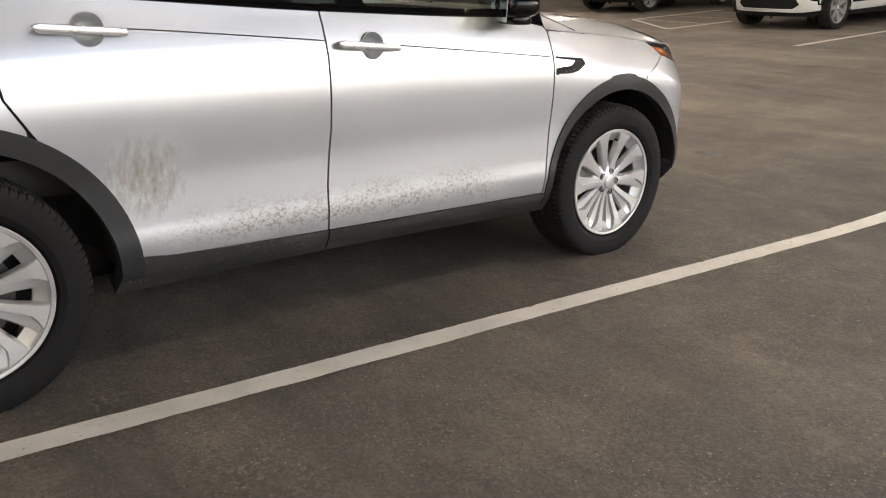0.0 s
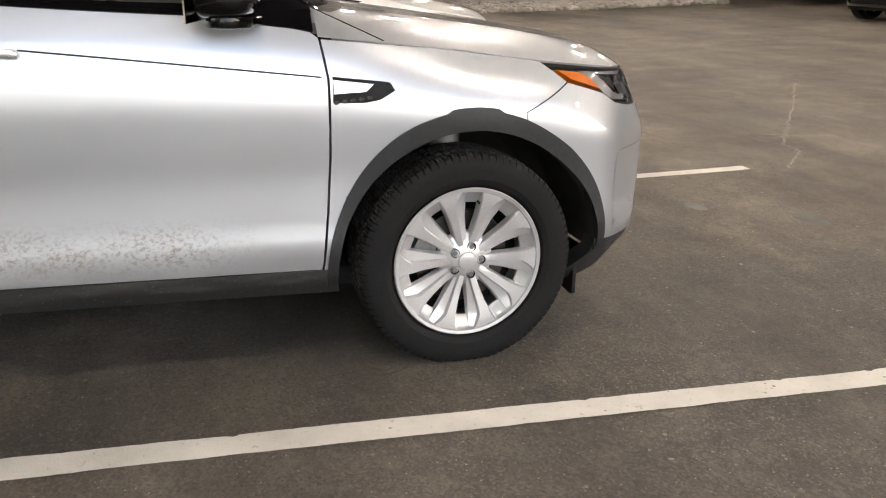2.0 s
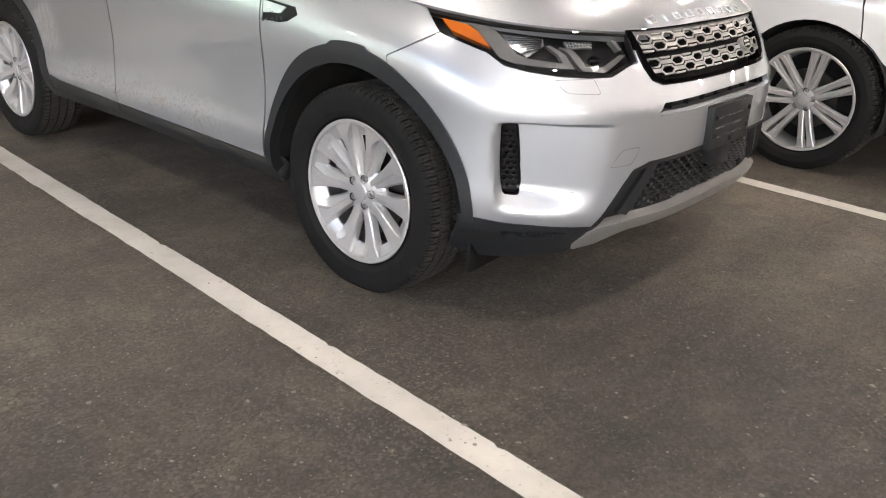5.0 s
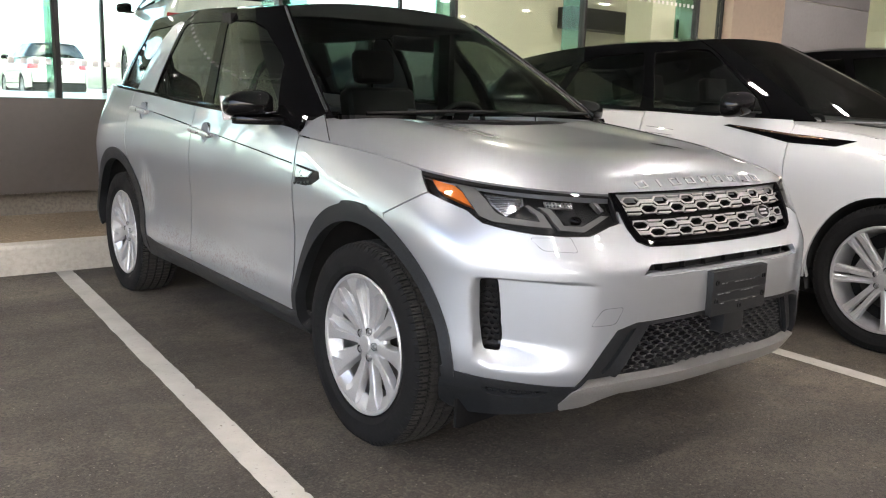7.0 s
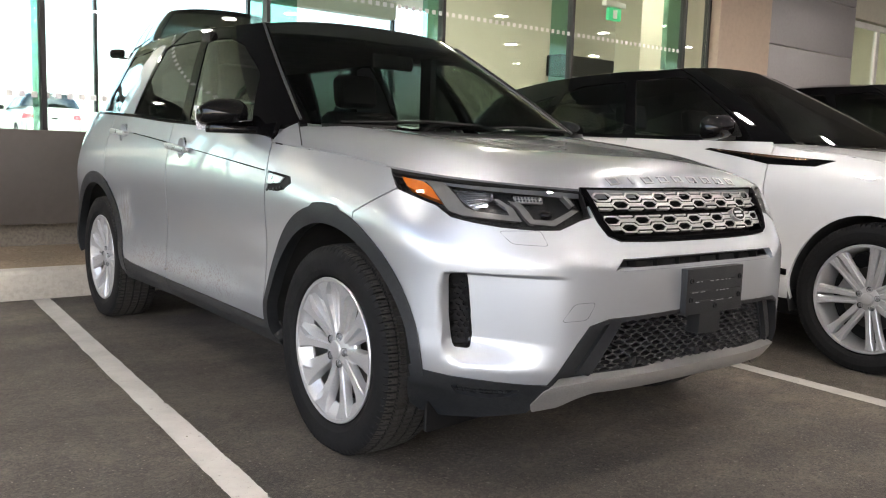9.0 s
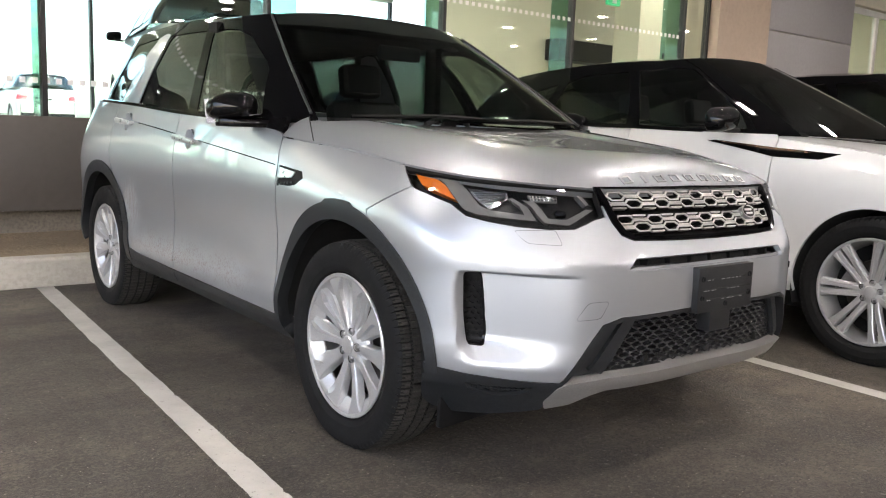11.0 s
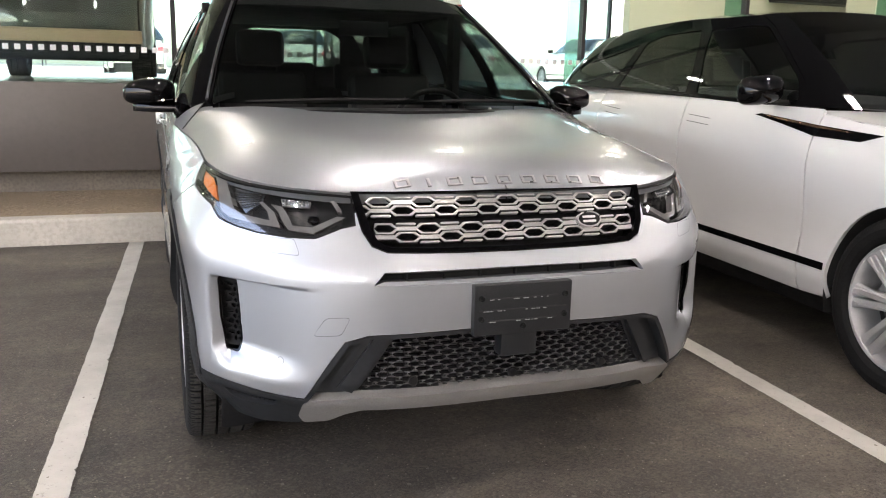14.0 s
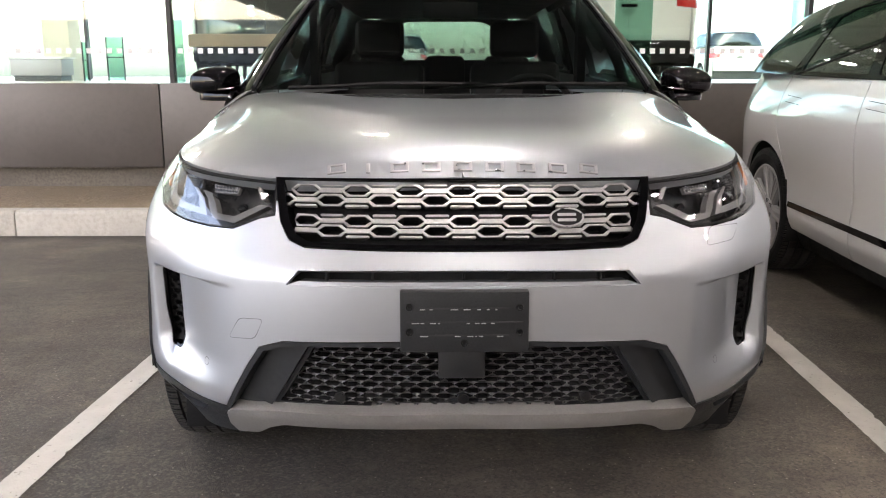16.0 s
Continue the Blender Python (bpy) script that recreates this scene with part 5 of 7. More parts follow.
        cr = sheet("corner_reflector", lambda u, z, o=0: at(u, z, o - 0.010), [fix(lens)], [], M["lamp_dark"], c, 0.02, 0.001, 0.01, "dark ribbed corner reflector")
        for k in range(11):
            uu = 0.905 - 0.0165 * k
            for dz in (0.0, 0.011):
                sheet("rib", lambda u, z, o=0: at(u, z, o - 0.006), [fix(hexagon(uu + dz * 0.7, 0.3305 + dz, 0.0135, 0.0065))], [], M["trim"], cr, 0.03, 0, 0.004)
        flap = prism([(0.42, 0.30), (0.81, 0.30), (0.815, 0.172), (0.80, 0.166), (0.60, 0.178), (0.42, 0.222)], -0.445, -0.430, "y", 0.004)
        if s < 0:
            for v in flap.verts:
                v.co.x *= -1
            bmesh.ops.recalc_face_normals(flap, faces=list(flap.faces))
        part("air_deflector", flap, M["trim_dark"], car)
        # wheel housings
        for yc in (0.0, 2.741):
            hp = [(0.455, 0.90), (0.455, 0.55), (0.40, 0.50), (0.0, 0.50)]
            hb = lathe(hp, 48)
            kill = [f_ for f_ in hb.faces if f_.calc_center_median().z < 0.0]
            bmesh.ops.delete(hb, geom=kill, context="FACES")
            part("wheel_housing", moved(hb, pose(0, yc, 0.365) @ (Matrix.Scale(-1, 4, (1, 0, 0)) if s < 0 else Matrix())), M["liner"], car)
        ps = part("strut", moved(lathe([(0.0, 0.0), (0.05, 0.0), (0.05, 0.16), (0.0, 0.16)], 20), pose(s * 0.66, 0.02, 0.62, 0, -90, 0)), M["caliper"], car)
        # fog vent: black duct with a mesh
        hole = fix(fog)
        fd = sheet("fog_vent", lambda u, z, o=0: at(u, z, o - 0.045), [hole], [], M["trim_dark"], car, 0.02, -0.004, 0)
        rimv = sheet("vent_frame", lambda u, z, o=0: at(u, z, o - 0.002), [hole], [[((u - fix([(-0.888, 0)])[0][0]) * 0.84 + fix([(-0.888, 0)])[0][0], (z - 0.58) * 0.965 + 0.58) for u, z in hole]], M["gloss_black"], fd, 0.02, 0, 0.04)
        cells = [hexagon(fix([(-0.862 - 0.0016 * k - 0.0205 * j + (0.009 if k % 2 else -0.001), 0)])[0][0], 0.497 + 0.0165 * k, 0.0175, 0.0135) for k in range(11) for j in range(3)]
        sheet("vent_mesh", lambda u, z, o=0: at(u, z, o - 0.014), [fix([(-0.914, 0.482), (-0.848, 0.482), (-0.868, 0.684), (-0.932, 0.684)])], cells, M["trim_dark"], fd, 0.02, 0, 0.008)
        # headlamp
        hl = fix(lamp)
        head = sheet("headlamp", lambda u, z, o=0: at(u, z, o - 0.055), [hl], [], M["lamp_dark"], car, 0.03, -0.006, 0, "headlamp with dark housing and light strips")
        cover = sheet("cover", lambda u, z, o=0: at(u, z, o + 0.0005), [hl], [], M["lens"], head, 0.022, 0.003, 0, "clear lamp cover")
        cover.visible_shadow = False
        bez_in = [(u + (-0.80 - u) * 0.022, z + (0.912 - z) * (0.17 if z > 0.93 else 0.10)) for u, z in lamp]
        sheet("bezel", lambda u, z, o=0: at(u, z, o - 0.003), [hl], [fix(bez_in)], M["trim_dark"], head, 0.02, 0.001, 0.02)
        amb = [(-1.130, 0.975), (-1.090, 0.943), (-1.010, 0.921), (-0.946, 0.903), (-0.990, 0.947), (-1.025, 0.963)]
        sheet("amber_reflector", lambda u, z, o=0: at(u, z, o - 0.010), [fix(rounded(amb, 0.006))], [], M["amber"], head, 0.015, 0.001, 0.03, "orange side reflector")
        swoosh = [(-1.117, 0.984), (-0.987, 0.977), (-0.939, 0.962), (-0.900, 0.929), (-0.866, 0.892), (-0.831, 0.881), (-0.725, 0.872), (-0.735, 0.896), (-0.768, 0.918), (-0.753, 0.920), (-0.710, 0.895), (-0.690, 0.855), (-0.794, 0.860), (-0.882, 0.867), (-0.925, 0.880), (-0.950, 0.910), (-0.993, 0.951), (-1.026, 0.970), (-1.099, 0.978)]
        tick = [(-0.724, 0.916), (-0.683, 0.911), (-0.663, 0.887), (-0.651, 0.863), (-0.592, 0.861), (-0.516, 0.892), (-0.491, 0.890), (-0.590, 0.844), (-0.665, 0.850), (-0.683, 0.872), (-0.696, 0.896)]
        post = [(-0.533, 0.934), (-0.516, 0.932), (-0.500, 0.905), (-0.513, 0.903)]
        for st in (swoosh, tick, post):
            sheet("light_strip", lambda u, z, o=0: at(u, z, o - 0.014), [fix(st)], [], M["guide"], head, 0.02, 0, 0.02, "pale light guide")
        shell_l = [(-0.914, 0.956), (-0.766, 0.951), (-0.768, 0.926), (-0.834, 0.888), (-0.889, 0.922)]
        refl = sheet("reflector", lambda u, z, o=0: at(u, z, o - 0.034), [fix(shell_l)], [], M["lamp_chrome"], head, 0.02, 0, 0.01, "ribbed chrome reflector")
        for k in range(1, 8):
            f_ = k / 8
            ul, zl, ur_, zr = -0.905 + 0.062 * f_, 0.950 - 0.058 * f_, -0.766 - 0.022 * f_, 0.951 - 0.040 * f_
            sheet("rib", lambda u, z, o=0: at(u, z, o - 0.031), [fix([(ul, zl - 0.0012), (ur_, zr - 0.0012), (ur_, zr + 0.0012), (ul, zl + 0.0012)])], [], M["lamp_dark"], refl, 0.03, 0, 0.004)
        block = sheet("matrix_lamp", lambda u, z, o=0: at(u, z, o - 0.028), [fix([(-0.696, 0.937), (-0.596, 0.934), (-0.601, 0.917), (-0.691, 0.918)])], [], M["caliper"], head, 0.03, 0, 0.01)
        for k in range(8):
            for r_ in (0, 1):
                uu = -0.686 + 0.0115 * k
                sheet("crystal", lambda u, z, o=0: at(u, z, o - 0.025), [fix(hexagon(uu, 0.9315 - 0.0085 * r_, 0.0085, 0.006))], [], M["lamp_chrome"], block, 0.03, 0, 0.004)
        for uu, zz, rr in ((-0.585, 0.885, 0.012),):
            p0 = Vector(at(fix([(uu, zz)])[0][0], zz, -0.045))
            lensm = lathe([(0.0, rr * 0.9), (rr * 0.5, rr * 0.75), (rr * 0.85, rr * 0.4), (rr, 0.0), (rr * 1.15, -0.002), (rr * 1.15, -0.02)], 28)
            part("projector", moved(lensm, Matrix.Translation(p0) @ pose(0, 0, 0, 0, 0, -90 + s * 25)), M["gloss_black"], head, "glossy projector lens")
        # mirror
        mx = 1 if s > 0 else -1
        mb = bmesh.new()
        bmesh.ops.create_uvsphere(mb, u_segments=32, v_segments=20, radius=1.0)
        for v in mb.verts:
            X, Y, Z = v.co
            sq = lambda t, p=0.55: math.copysign(abs(t) ** p, t)
            X, Z = sq(X, 0.62), sq(Z, 0.60)
            yy = -abs(Y) ** 0.8 if Y < 0 else Y * 0.25
            tap = 1 - (0.42 if Z > 0 else 0.05) * max(0.0, X) ** 1.6
            v.co = Vector((X * 0.102, yy * (0.110 if Y < 0 else 0.20), (Z * 0.066 if Z > 0 else Z * 0.052) * tap))
        bmesh.ops.transform(mb, matrix=pose(0.972, 0.770, 1.168, 0, 0, 22), verts=list(mb.verts))
        arm = prism(rounded([(0.815, 0.62), (0.90, 0.64), (1.00, 0.675), (1.05, 0.73), (1.04, 0.79), (0.95, 0.80), (0.86, 0.74), (0.815, 0.72)], 0.03), 1.094, 1.126, "z", 0.008)
        bmesh.ops.recalc_face_normals(arm, faces=list(arm.faces))
        gl = prism([(-0.085, -0.05), (0.085, -0.055), (0.095, 0.04), (-0.08, 0.055)], 0.0, 0.004, "y")
        bmesh.ops.transform(gl, matrix=pose(0.968, 0.817, 1.161, 0, 0, 22), verts=list(gl.verts))
        strip = tube([(0.888, 0.679, 1.147), (0.935, 0.660, 1.143), (0.985, 0.668, 1.141), (1.035, 0.706, 1.142), (1.066, 0.760, 1.146)], 0.003, 8)
        for b_ in (mb, arm, gl, strip):
            for v in b_.verts:
                v.co.x *= mx
            bmesh.ops.recalc_face_normals(b_, faces=list(b_.faces))
        mir = part("wing_mirror", mb, M["gloss_black"], car, "gloss black wing mirror")
        part("arm", arm, M["gloss_black"], mir), part("mirror_glass", gl, M["chrome"], mir), part("chrome_strip", strip, M["chrome"], mir)
        sail = [(uA + 0.030, 1.082), (ua(0.68), 1.098), (ua(0.70), belt_top(0.70)), (ua(0.60), belt_top(0.6)), (uA + 0.035, belt_top(0.52))]
        ms = sheet("mirror_sail", lambda u, z, o=0: at(u, z, o + 0.003), [fix(sail)], [], M["gloss_black"], car, 0.03, 0, 0.02, "gloss black mirror mount")
        tri = [(H.u_at_y(0.70), -0.01), (H.u_at_y(0.545), -0.01), (H.u_at_y(0.545), 0.10), (H.u_at_y(0.556), 0.24), (H.u_at_y(0.62), 0.12)]
        sheet("sail_corner", lambda u, w, o=0: H.at(u, w, o + 0.006), [fix(tri)], [], M["gloss_black"], ms, 0.03, 0, 0.015)
        # silver corner between bonnet, windscreen and door
        cb, rows, nc = bmesh.new(), [], 14
        for i in range(nc + 1):
            k = i / nc
            y = 0.285 + (0.488 - 0.285) * k
            p, q = Vector(at(ua(y), lerp_table(HOOD_EDGE, ua(y)) + 0.001)), Vector((0.868 + (0.775 - 0.868) * k, y + 0.004, 1.0525 + (1.141 - 1.0525) * k))
            row = []
            for j in range(7):
                f_ = j / 6
                v = p.lerp(q, f_) + Vector((0.5, 0.0, 0.6)) * 0.060 * k * f_ * (1 - f_)
                row.append(cb.verts.new((v.x * (1 if s > 0 else -1), v.y, v.z + 0.002)))
            rows.append(row)
        for a, b in zip(rows, rows[1:]):
            for j in range(6):
                cb.faces.new((a[j], a[j + 1], b[j + 1], b[j]))
        bmesh.ops.remove_doubles(cb, verts=list(cb.verts), dist=1e-5)
        bmesh.ops.recalc_face_normals(cb, faces=list(cb.faces))
        if sum(f_.normal.z for f_ in cb.faces) < 0:
            bmesh.ops.reverse_faces(cb, faces=list(cb.faces))
        part("cowl_corner", cb, M["silver"], car)
        ends = [Vector((0.868 + (0.775 - 0.868) * k, 0.289 + 0.203 * k, 1.0555 + 0.0885 * k)) for k in (0.0, 0.25, 0.5, 0.75, 1.0)]
        part("bonnet_seam", tube([Vector((v.x * (1 if s > 0 else -1), v.y, v.z)) for v in ends], 0.0022, 6), M["seam"], car)
        # side glazing and pillars
        hu = lambda y: H.u_at_y(y)
        h = H.h
        w1 = rounded([(hu(0.66), 0.03), (hu(1.35), 0.02), (hu(0.965), h - 0.072), (hu(0.70), h - 0.075), (hu(0.60), h - 0.12), (hu(0.553), 0.30), (hu(0.565), 0.13)], 0.02)
        w2 = rounded([(hu(1.455), 0.02), (hu(2.185), 0.02), (hu(2.06), 0.22), (hu(1.90), h - 0.11), (hu(1.83), h - 0.085), (hu(1.10), h - 0.075)], 0.02)
        w3 = rounded([(hu(2.68), 0.05), (hu(3.05), 0.06), (hu(3.05), h - 0.10), (hu(2.30), h - 0.085), (hu(2.42), 0.40), (hu(2.58), 0.20)], 0.03)
        win_side = [(hu(0.53), 0.0), (hu(1.5), -0.005), (hu(2.6), -0.005), (hu(3.15), 0.0), (hu(3.30), h), (hu(2.0), h), (hu(1.1), h), (hu(0.56), h), (hu(0.52), 0.3)]
        pil = [(hu(2.225), -0.004), (hu(2.64), -0.004), (hu(2.54), 0.20), (hu(2.38), 0.40), (hu(2.24), h - 0.09), (hu(2.06), h - 0.065), (hu(1.955), h - 0.075), (hu(2.10), 0.22)]
        ps_ = sheet("side_frame", H.at, [fix(win_side)], [fix(w1), fix(w2), fix(w3), fix(pil)], M["gloss_black"], car, 0.05, 0, 0.02, "gloss black window surround")
        sheet("silver_pillar", lambda u, w, o=0: H.at(u, w, o + 0.003), [fix(pil)], [], M["silver"], car, 0.05, 0, 0.01, "slanted silver rear pillar")
        for w_, n_, mt in ((w1, "front_window", M["glass"]), (w2, "rear_window", M["privacy"]), (w3, "quarter_window", M["tinted"])):
            gw = sheet(n_, lambda u, w, o=0: H.at(u, w, o - 0.004), [fix(w_)], [], mt, car, 0.06, 0, 0)
            gw.visible_shadow = False
        waist = tube([Vector(at(fix([(ua(y), 0)])[0][0], belt_top(y), 0.001)) for y in np.linspace(0.66, 3.1, 22)], 0.010, 8)
        part("waist_trim", waist, M["gloss_black"], car)
        rail = tube([Vector(H.at(fix([(hu(y), 0)])[0][0], h)) + Vector((-0.03 * mx, 0, 0.000)) for y in np.linspace(0.95, 3.1, 14)], 0.014, 8)
        part("roof_rail", rail, M["gloss_black"], car)
        # A pillar
        apil = [(hu(0.61), -0.01), (hu(0.557), 0.12), (hu(0.546), 0.30), (hu(0.592), h - 0.12), (hu(0.66), h), (hu(0.46), h), (hu(0.468), 0.3), (hu(0.474), -0.01)]
        sheet("a_pillar", lambda u, w, o=0: H.at(u, w, o + 0.004), [fix(apil)], [], M["gloss_black"], car, 0.04, 0, 0.02)
        edge_u = lambda w: lerp_table(((0.0, hu(0.485)), (0.3, hu(0.478)), (h, hu(0.472))), w)
        part("screen_trim", tube([Vector(H.at(fix([(edge_u(w), 0)])[0][0], w, 0.010)) for w in np.linspace(0.01, h - 0.02, 12)], 0.006, 8), M["trim"], car, "grey plastic windscreen trim")
        wk = WHEEL_SUV
        wk.fit(car, s * 0.797, 0.0, 0.0, 0.5 if s < 0 else 20.0)
        wk.fit(car, s * 0.797, 2.741, 0.0, 17.0)
    # windscreen
    h = H.h
    uw = H.u_at_y(0.485)
    scr = [(-uw, 0.0), (0, 0.0), (uw, 0.0), (H.u_at_y(0.48), h), (0, h), (-H.u_at_y(0.48), h)]
    ws = sheet("windscreen", H.at, [scr], [], M["screen"], car, 0.06, 0, 0)
    ws.visible_shadow = False
    band = [(-uw, h - 0.06), (-0.45, h - 0.085), (0, h - 0.10), (0.45, h - 0.085), (uw, h - 0.06), (uw, h), (-uw, h)]
    sheet("screen_band", lambda u, w, o=0: H.at(u, w, o - 0.004), [band], [], M["seam"], ws, 0.06, 0, 0)
    tailg = [(H.u_at_y(3.32), 0.0), (H.length, 0.0), (H.length, h - 0.08), (H.u_at_y(3.36), h - 0.08)]
    for fx in (lambda p: p, mirror):
        rw = sheet("rear_screen", lambda u, w, o=0: H.at(u, w, o - 0.003), [fx(tailg)], [], M["glass"], car, 0.08, 0, 0)
        rw.visible_shadow = False
        sheet("tailgate_pillar", H.at, [fx([(H.u_at_y(3.15), 0.0), (H.u_at_y(3.32), 0.0), (H.u_at_y(3.36), h - 0.08), (H.length, h - 0.08), (H.length, h), (H.u_at_y(3.30), h)])], [], M["gloss_black"], car, 0.06, 0, 0.01)
        sheet("tailgate", S.at, [fx([(S.length - 0.86, 0.45), (S.length, 0.45), (S.length, 1.23), (S.length - 0.86, 1.23)])], [], M["silver"], car, 0.06, 0.002, 0.02)
    # roof
    ring = [(float(H.slim(r[1], r[2])), float(r[2])) for r in H.high[::6]]
    ring = ring + [(-a, b) for a, b in reversed(ring)]
    ring = [p for i, p in enumerate(ring) if i == 0 or math.hypot(p[0] - ring[i - 1][0], p[1] - ring[i - 1][1]) > 1e-4]
    sheet("roof", lambda a, b, o=0: (a, b, roof_suv(a, b) + o), [ring], [], M["gloss_black"], car, 0.07, 0, 0.02, "gloss black roof")
    # bonnet
    edge = [S.at(u, top(u)) for u in np.linspace(0, 1.985, 90)]
    EY, EX, EZ = [e[1] for e in edge], [e[0] for e in edge], [e[2] for e in edge]

    def hood(a, b, o=0.0):
        xb, zb = float(np.interp(b, EY, EX)), float(np.interp(b, EY, EZ))
        zc = lerp_table(((-0.757, 0.951), (-0.735, 0.972), (-0.69, 1.005), (-0.60, 1.035), (-0.45, 1.060), (-0.15, 1.088), (0.15, 1.115), (0.48, 1.142)), b)
        q = min(1.0, abs(a) / max(0.05, xb))
        pw = lerp_table(((-0.75, 2.5), (-0.5, 3.0), (-0.2, 5.0), (0.2, 8.0), (0.48, 12.0)), b)
        z = zb + (zc - zb) * (1 - q ** pw)
        rise = smooth(-0.62, -0.2, b)
        z += 0.006 * rise * math.exp(-((abs(a) - 0.58) / 0.12) ** 2) - 0.008 * rise * (1 - smooth(0.30, 0.50, abs(a)))
        return (a, b, z + o)
    back = [(float(r[1]), float(r[2]) - 0.045) for r in H.low if r[1] < 0.77][::8]
    outline = [(e[0], e[1]) for e in edge if e[1] < 0.44][::2]
    ring = outline + [(0.855, 0.445)] + [(a, b) for a, b in reversed(back)]
    ring = ring + [(-a, b) for a, b in reversed(ring)]
    clean = []
    for p in ring:
        if not clean or math.hypot(p[0] - clean[-1][0], p[1] - clean[-1][1]) > 1e-3:
            clean.append(p)
    bonnet = sheet("bonnet", hood, [clean], [], M["silver"], car, 0.03, 0.002, 0.03, "silver sculpted bonnet")
    cowl = [(-0.80, 0.50), (-0.5, 0.33), (0, 0.25), (0.5, 0.33), (0.80, 0.50), (0.74, 0.62), (0.4, 0.52), (0, 0.48), (-0.4, 0.52), (-0.74, 0.62)]
    sheet("cowl", lambda a, b, o=0: (a, b, 1.128 + o - 0.03 * abs(a) ** 3), [cowl], [], M["trim_dark"], car, 0.06, 0, 0.02)
    for x0, x1, yy in ((-0.62, 0.10, 0.40), (-0.05, 0.66, 0.42)):
        wp = tube([(x0, yy + 0.03, 1.150), ((x0 + x1) / 2, yy - 0.06, 1.168), (x1, yy + 0.02, 1.165)], 0.008, 6)
        part("wiper", wp, M["trim_dark"], car)
    # row of plain raised chrome shapes across the nose
    for k in range(9):
        x = -0.313 + k * 0.0783
        yb = float(np.interp(abs(x), EX, EY)) + 0.027
        c0, e = Vector(hood(x, yb)), 0.006
        tx, ty = Vector(hood(x + e, yb)) - Vector(hood(x - e, yb)), Vector(hood(x, yb + e)) - Vector(hood(x, yb - e))
        nz = tx.cross(ty).normalized()
        tx.normalize()
        ty = nz.cross(tx)
        wd = 0.010 if k == 1 else 0.046
        if k == 1:
            bits = [box((-wd / 2, -0.0155, -0.004), (wd / 2, 0.0155, 0.0035), 0.0012)]
        else:
            bits = [box((-wd / 2, z0, -0.004), (wd / 2, z0 + 0.0058, 0.0035), 0.0012) for z0 in (-0.0155, 0.0097)] + [box((x0, -0.0155, -0.004), (x0 + 0.0082, 0.0155, 0.0034), 0.0012) for x0 in (-wd / 2, wd / 2 - 0.0082)]
        turned = Matrix(((tx.x, ty.x, nz.x, c0.x), (tx.y, ty.y, nz.y, c0.y), (tx.z, ty.z, nz.z, c0.z), (0, 0, 0, 1)))
        part("bonnet_mark", moved(join(*bits), turned), M["satin"], bonnet, "raised chrome mark")
    # grille
    gr = sheet("grille", lambda u, z, o=0: at(u, z, o - 0.06), [grille], [], M["trim_dark"], car, 0.04, -0.01, 0, "black grille with silver honeycomb links")
    g_in = [(-0.447, 0.946), (-0.424, 0.856), (-0.405, 0.824), (-0.372, 0.809), (-0.19, 0.805), (0, 0.804), (0.19, 0.805), (0.372, 0.809), (0.405, 0.824), (0.424, 0.856), (0.447, 0.946)]
    sheet("surround", lambda u, z, o=0: at(u, z, o + 0.004), [grille], [g_in], M["gloss_black"], gr, 0.02, 0.001, 0.05, "gloss black grille surround")
    def ringed(bm, outline, sizes, hw, cap):
        """Rings of one outline at several sizes and depths, joined into a bevelled rim; cap closes the last."""
        rings = [[bm.verts.new(at(min(hw, max(-hw, a)), b, o)) for a, b in outline(w_, h_, sl_)] for w_, h_, sl_, o in sizes]
        for n_ring, (a, b) in enumerate(zip(rings, rings[1:])):
            for q_ in range(len(a)):
                p_ = (q_ + 1) % len(a)
                # outer and hole walls go dark: the shade of the openings as colour
                bm.faces.new((a[q_], a[p_], b[p_], b[q_])).material_index = 1 if n_ring in (0, 4) else 0
        if cap:
            bm.faces.new(rings[-1])
    for hw, rows_ in ((0.440, ((0.9295, -0.003), (0.9070, -0.0675))), (0.415, ((0.8600, 0.001), (0.8375, -0.0635)))):
        gb = bmesh.new()
        for n_row, (zc, u0) in enumerate(rows_):
            for k in range(-4, 5):
                cu = u0 + k * 0.129
                if abs(cu) < hw + 0.02:
                    ringed(gb, lambda w_, h_, sl_: hexagon(cu, zc, w_, h_, sl_), ((0.0860, 0.0300, 0.215, -0.026), (0.0850, 0.0292, 0.215, -0.010), (0.0815, 0.0272, 0.215, -0.0075), (0.0680, 0.0205, 0.225, -0.0075), (0.0640, 0.0185, 0.23, -0.011), (0.0610, 0.0175, 0.23, -0.050)), hw, False)
                uu, sgn = cu + 0.0645, 1 if n_row == 0 else -1
                if abs(uu) < hw - 0.012:
                    ringed(gb, lambda w_, h_, sl_: hexagon(uu, zc, w_, h_, sl_), ((0.0560, 0.0125, 0.02, -0.024), (0.0560, 0.0120, 0.02, -0.0105), (0.0560, 0.0095, 0.02, -0.0082)), hw, True)
                if abs(uu) < hw - 0.035:
                    sheet("link", lambda u, z, o=0: at(u, z, o - 0.009), [hexagon(uu, zc + sgn * 0.0128, 0.058, 0.0052, 0.06)], [], M["grille_silver"], gr, 0.03, 0, 0.012)
        bmesh.ops.remove_doubles(gb, verts=list(gb.verts), dist=1e-5)
        bmesh.ops.recalc_face_normals(gb, faces=list(gb.faces))
        part("honeycomb", gb, M["grille_silver"], gr, "satin silver honeycomb band", False).data.materials.append(M["trim_dark"])
    ov = [(0.249 + 0.042 * math.cos(a), 0.864 + 0.0215 * math.sin(a)) for a in np.linspace(0, 2 * math.pi, 28)[:-1]]
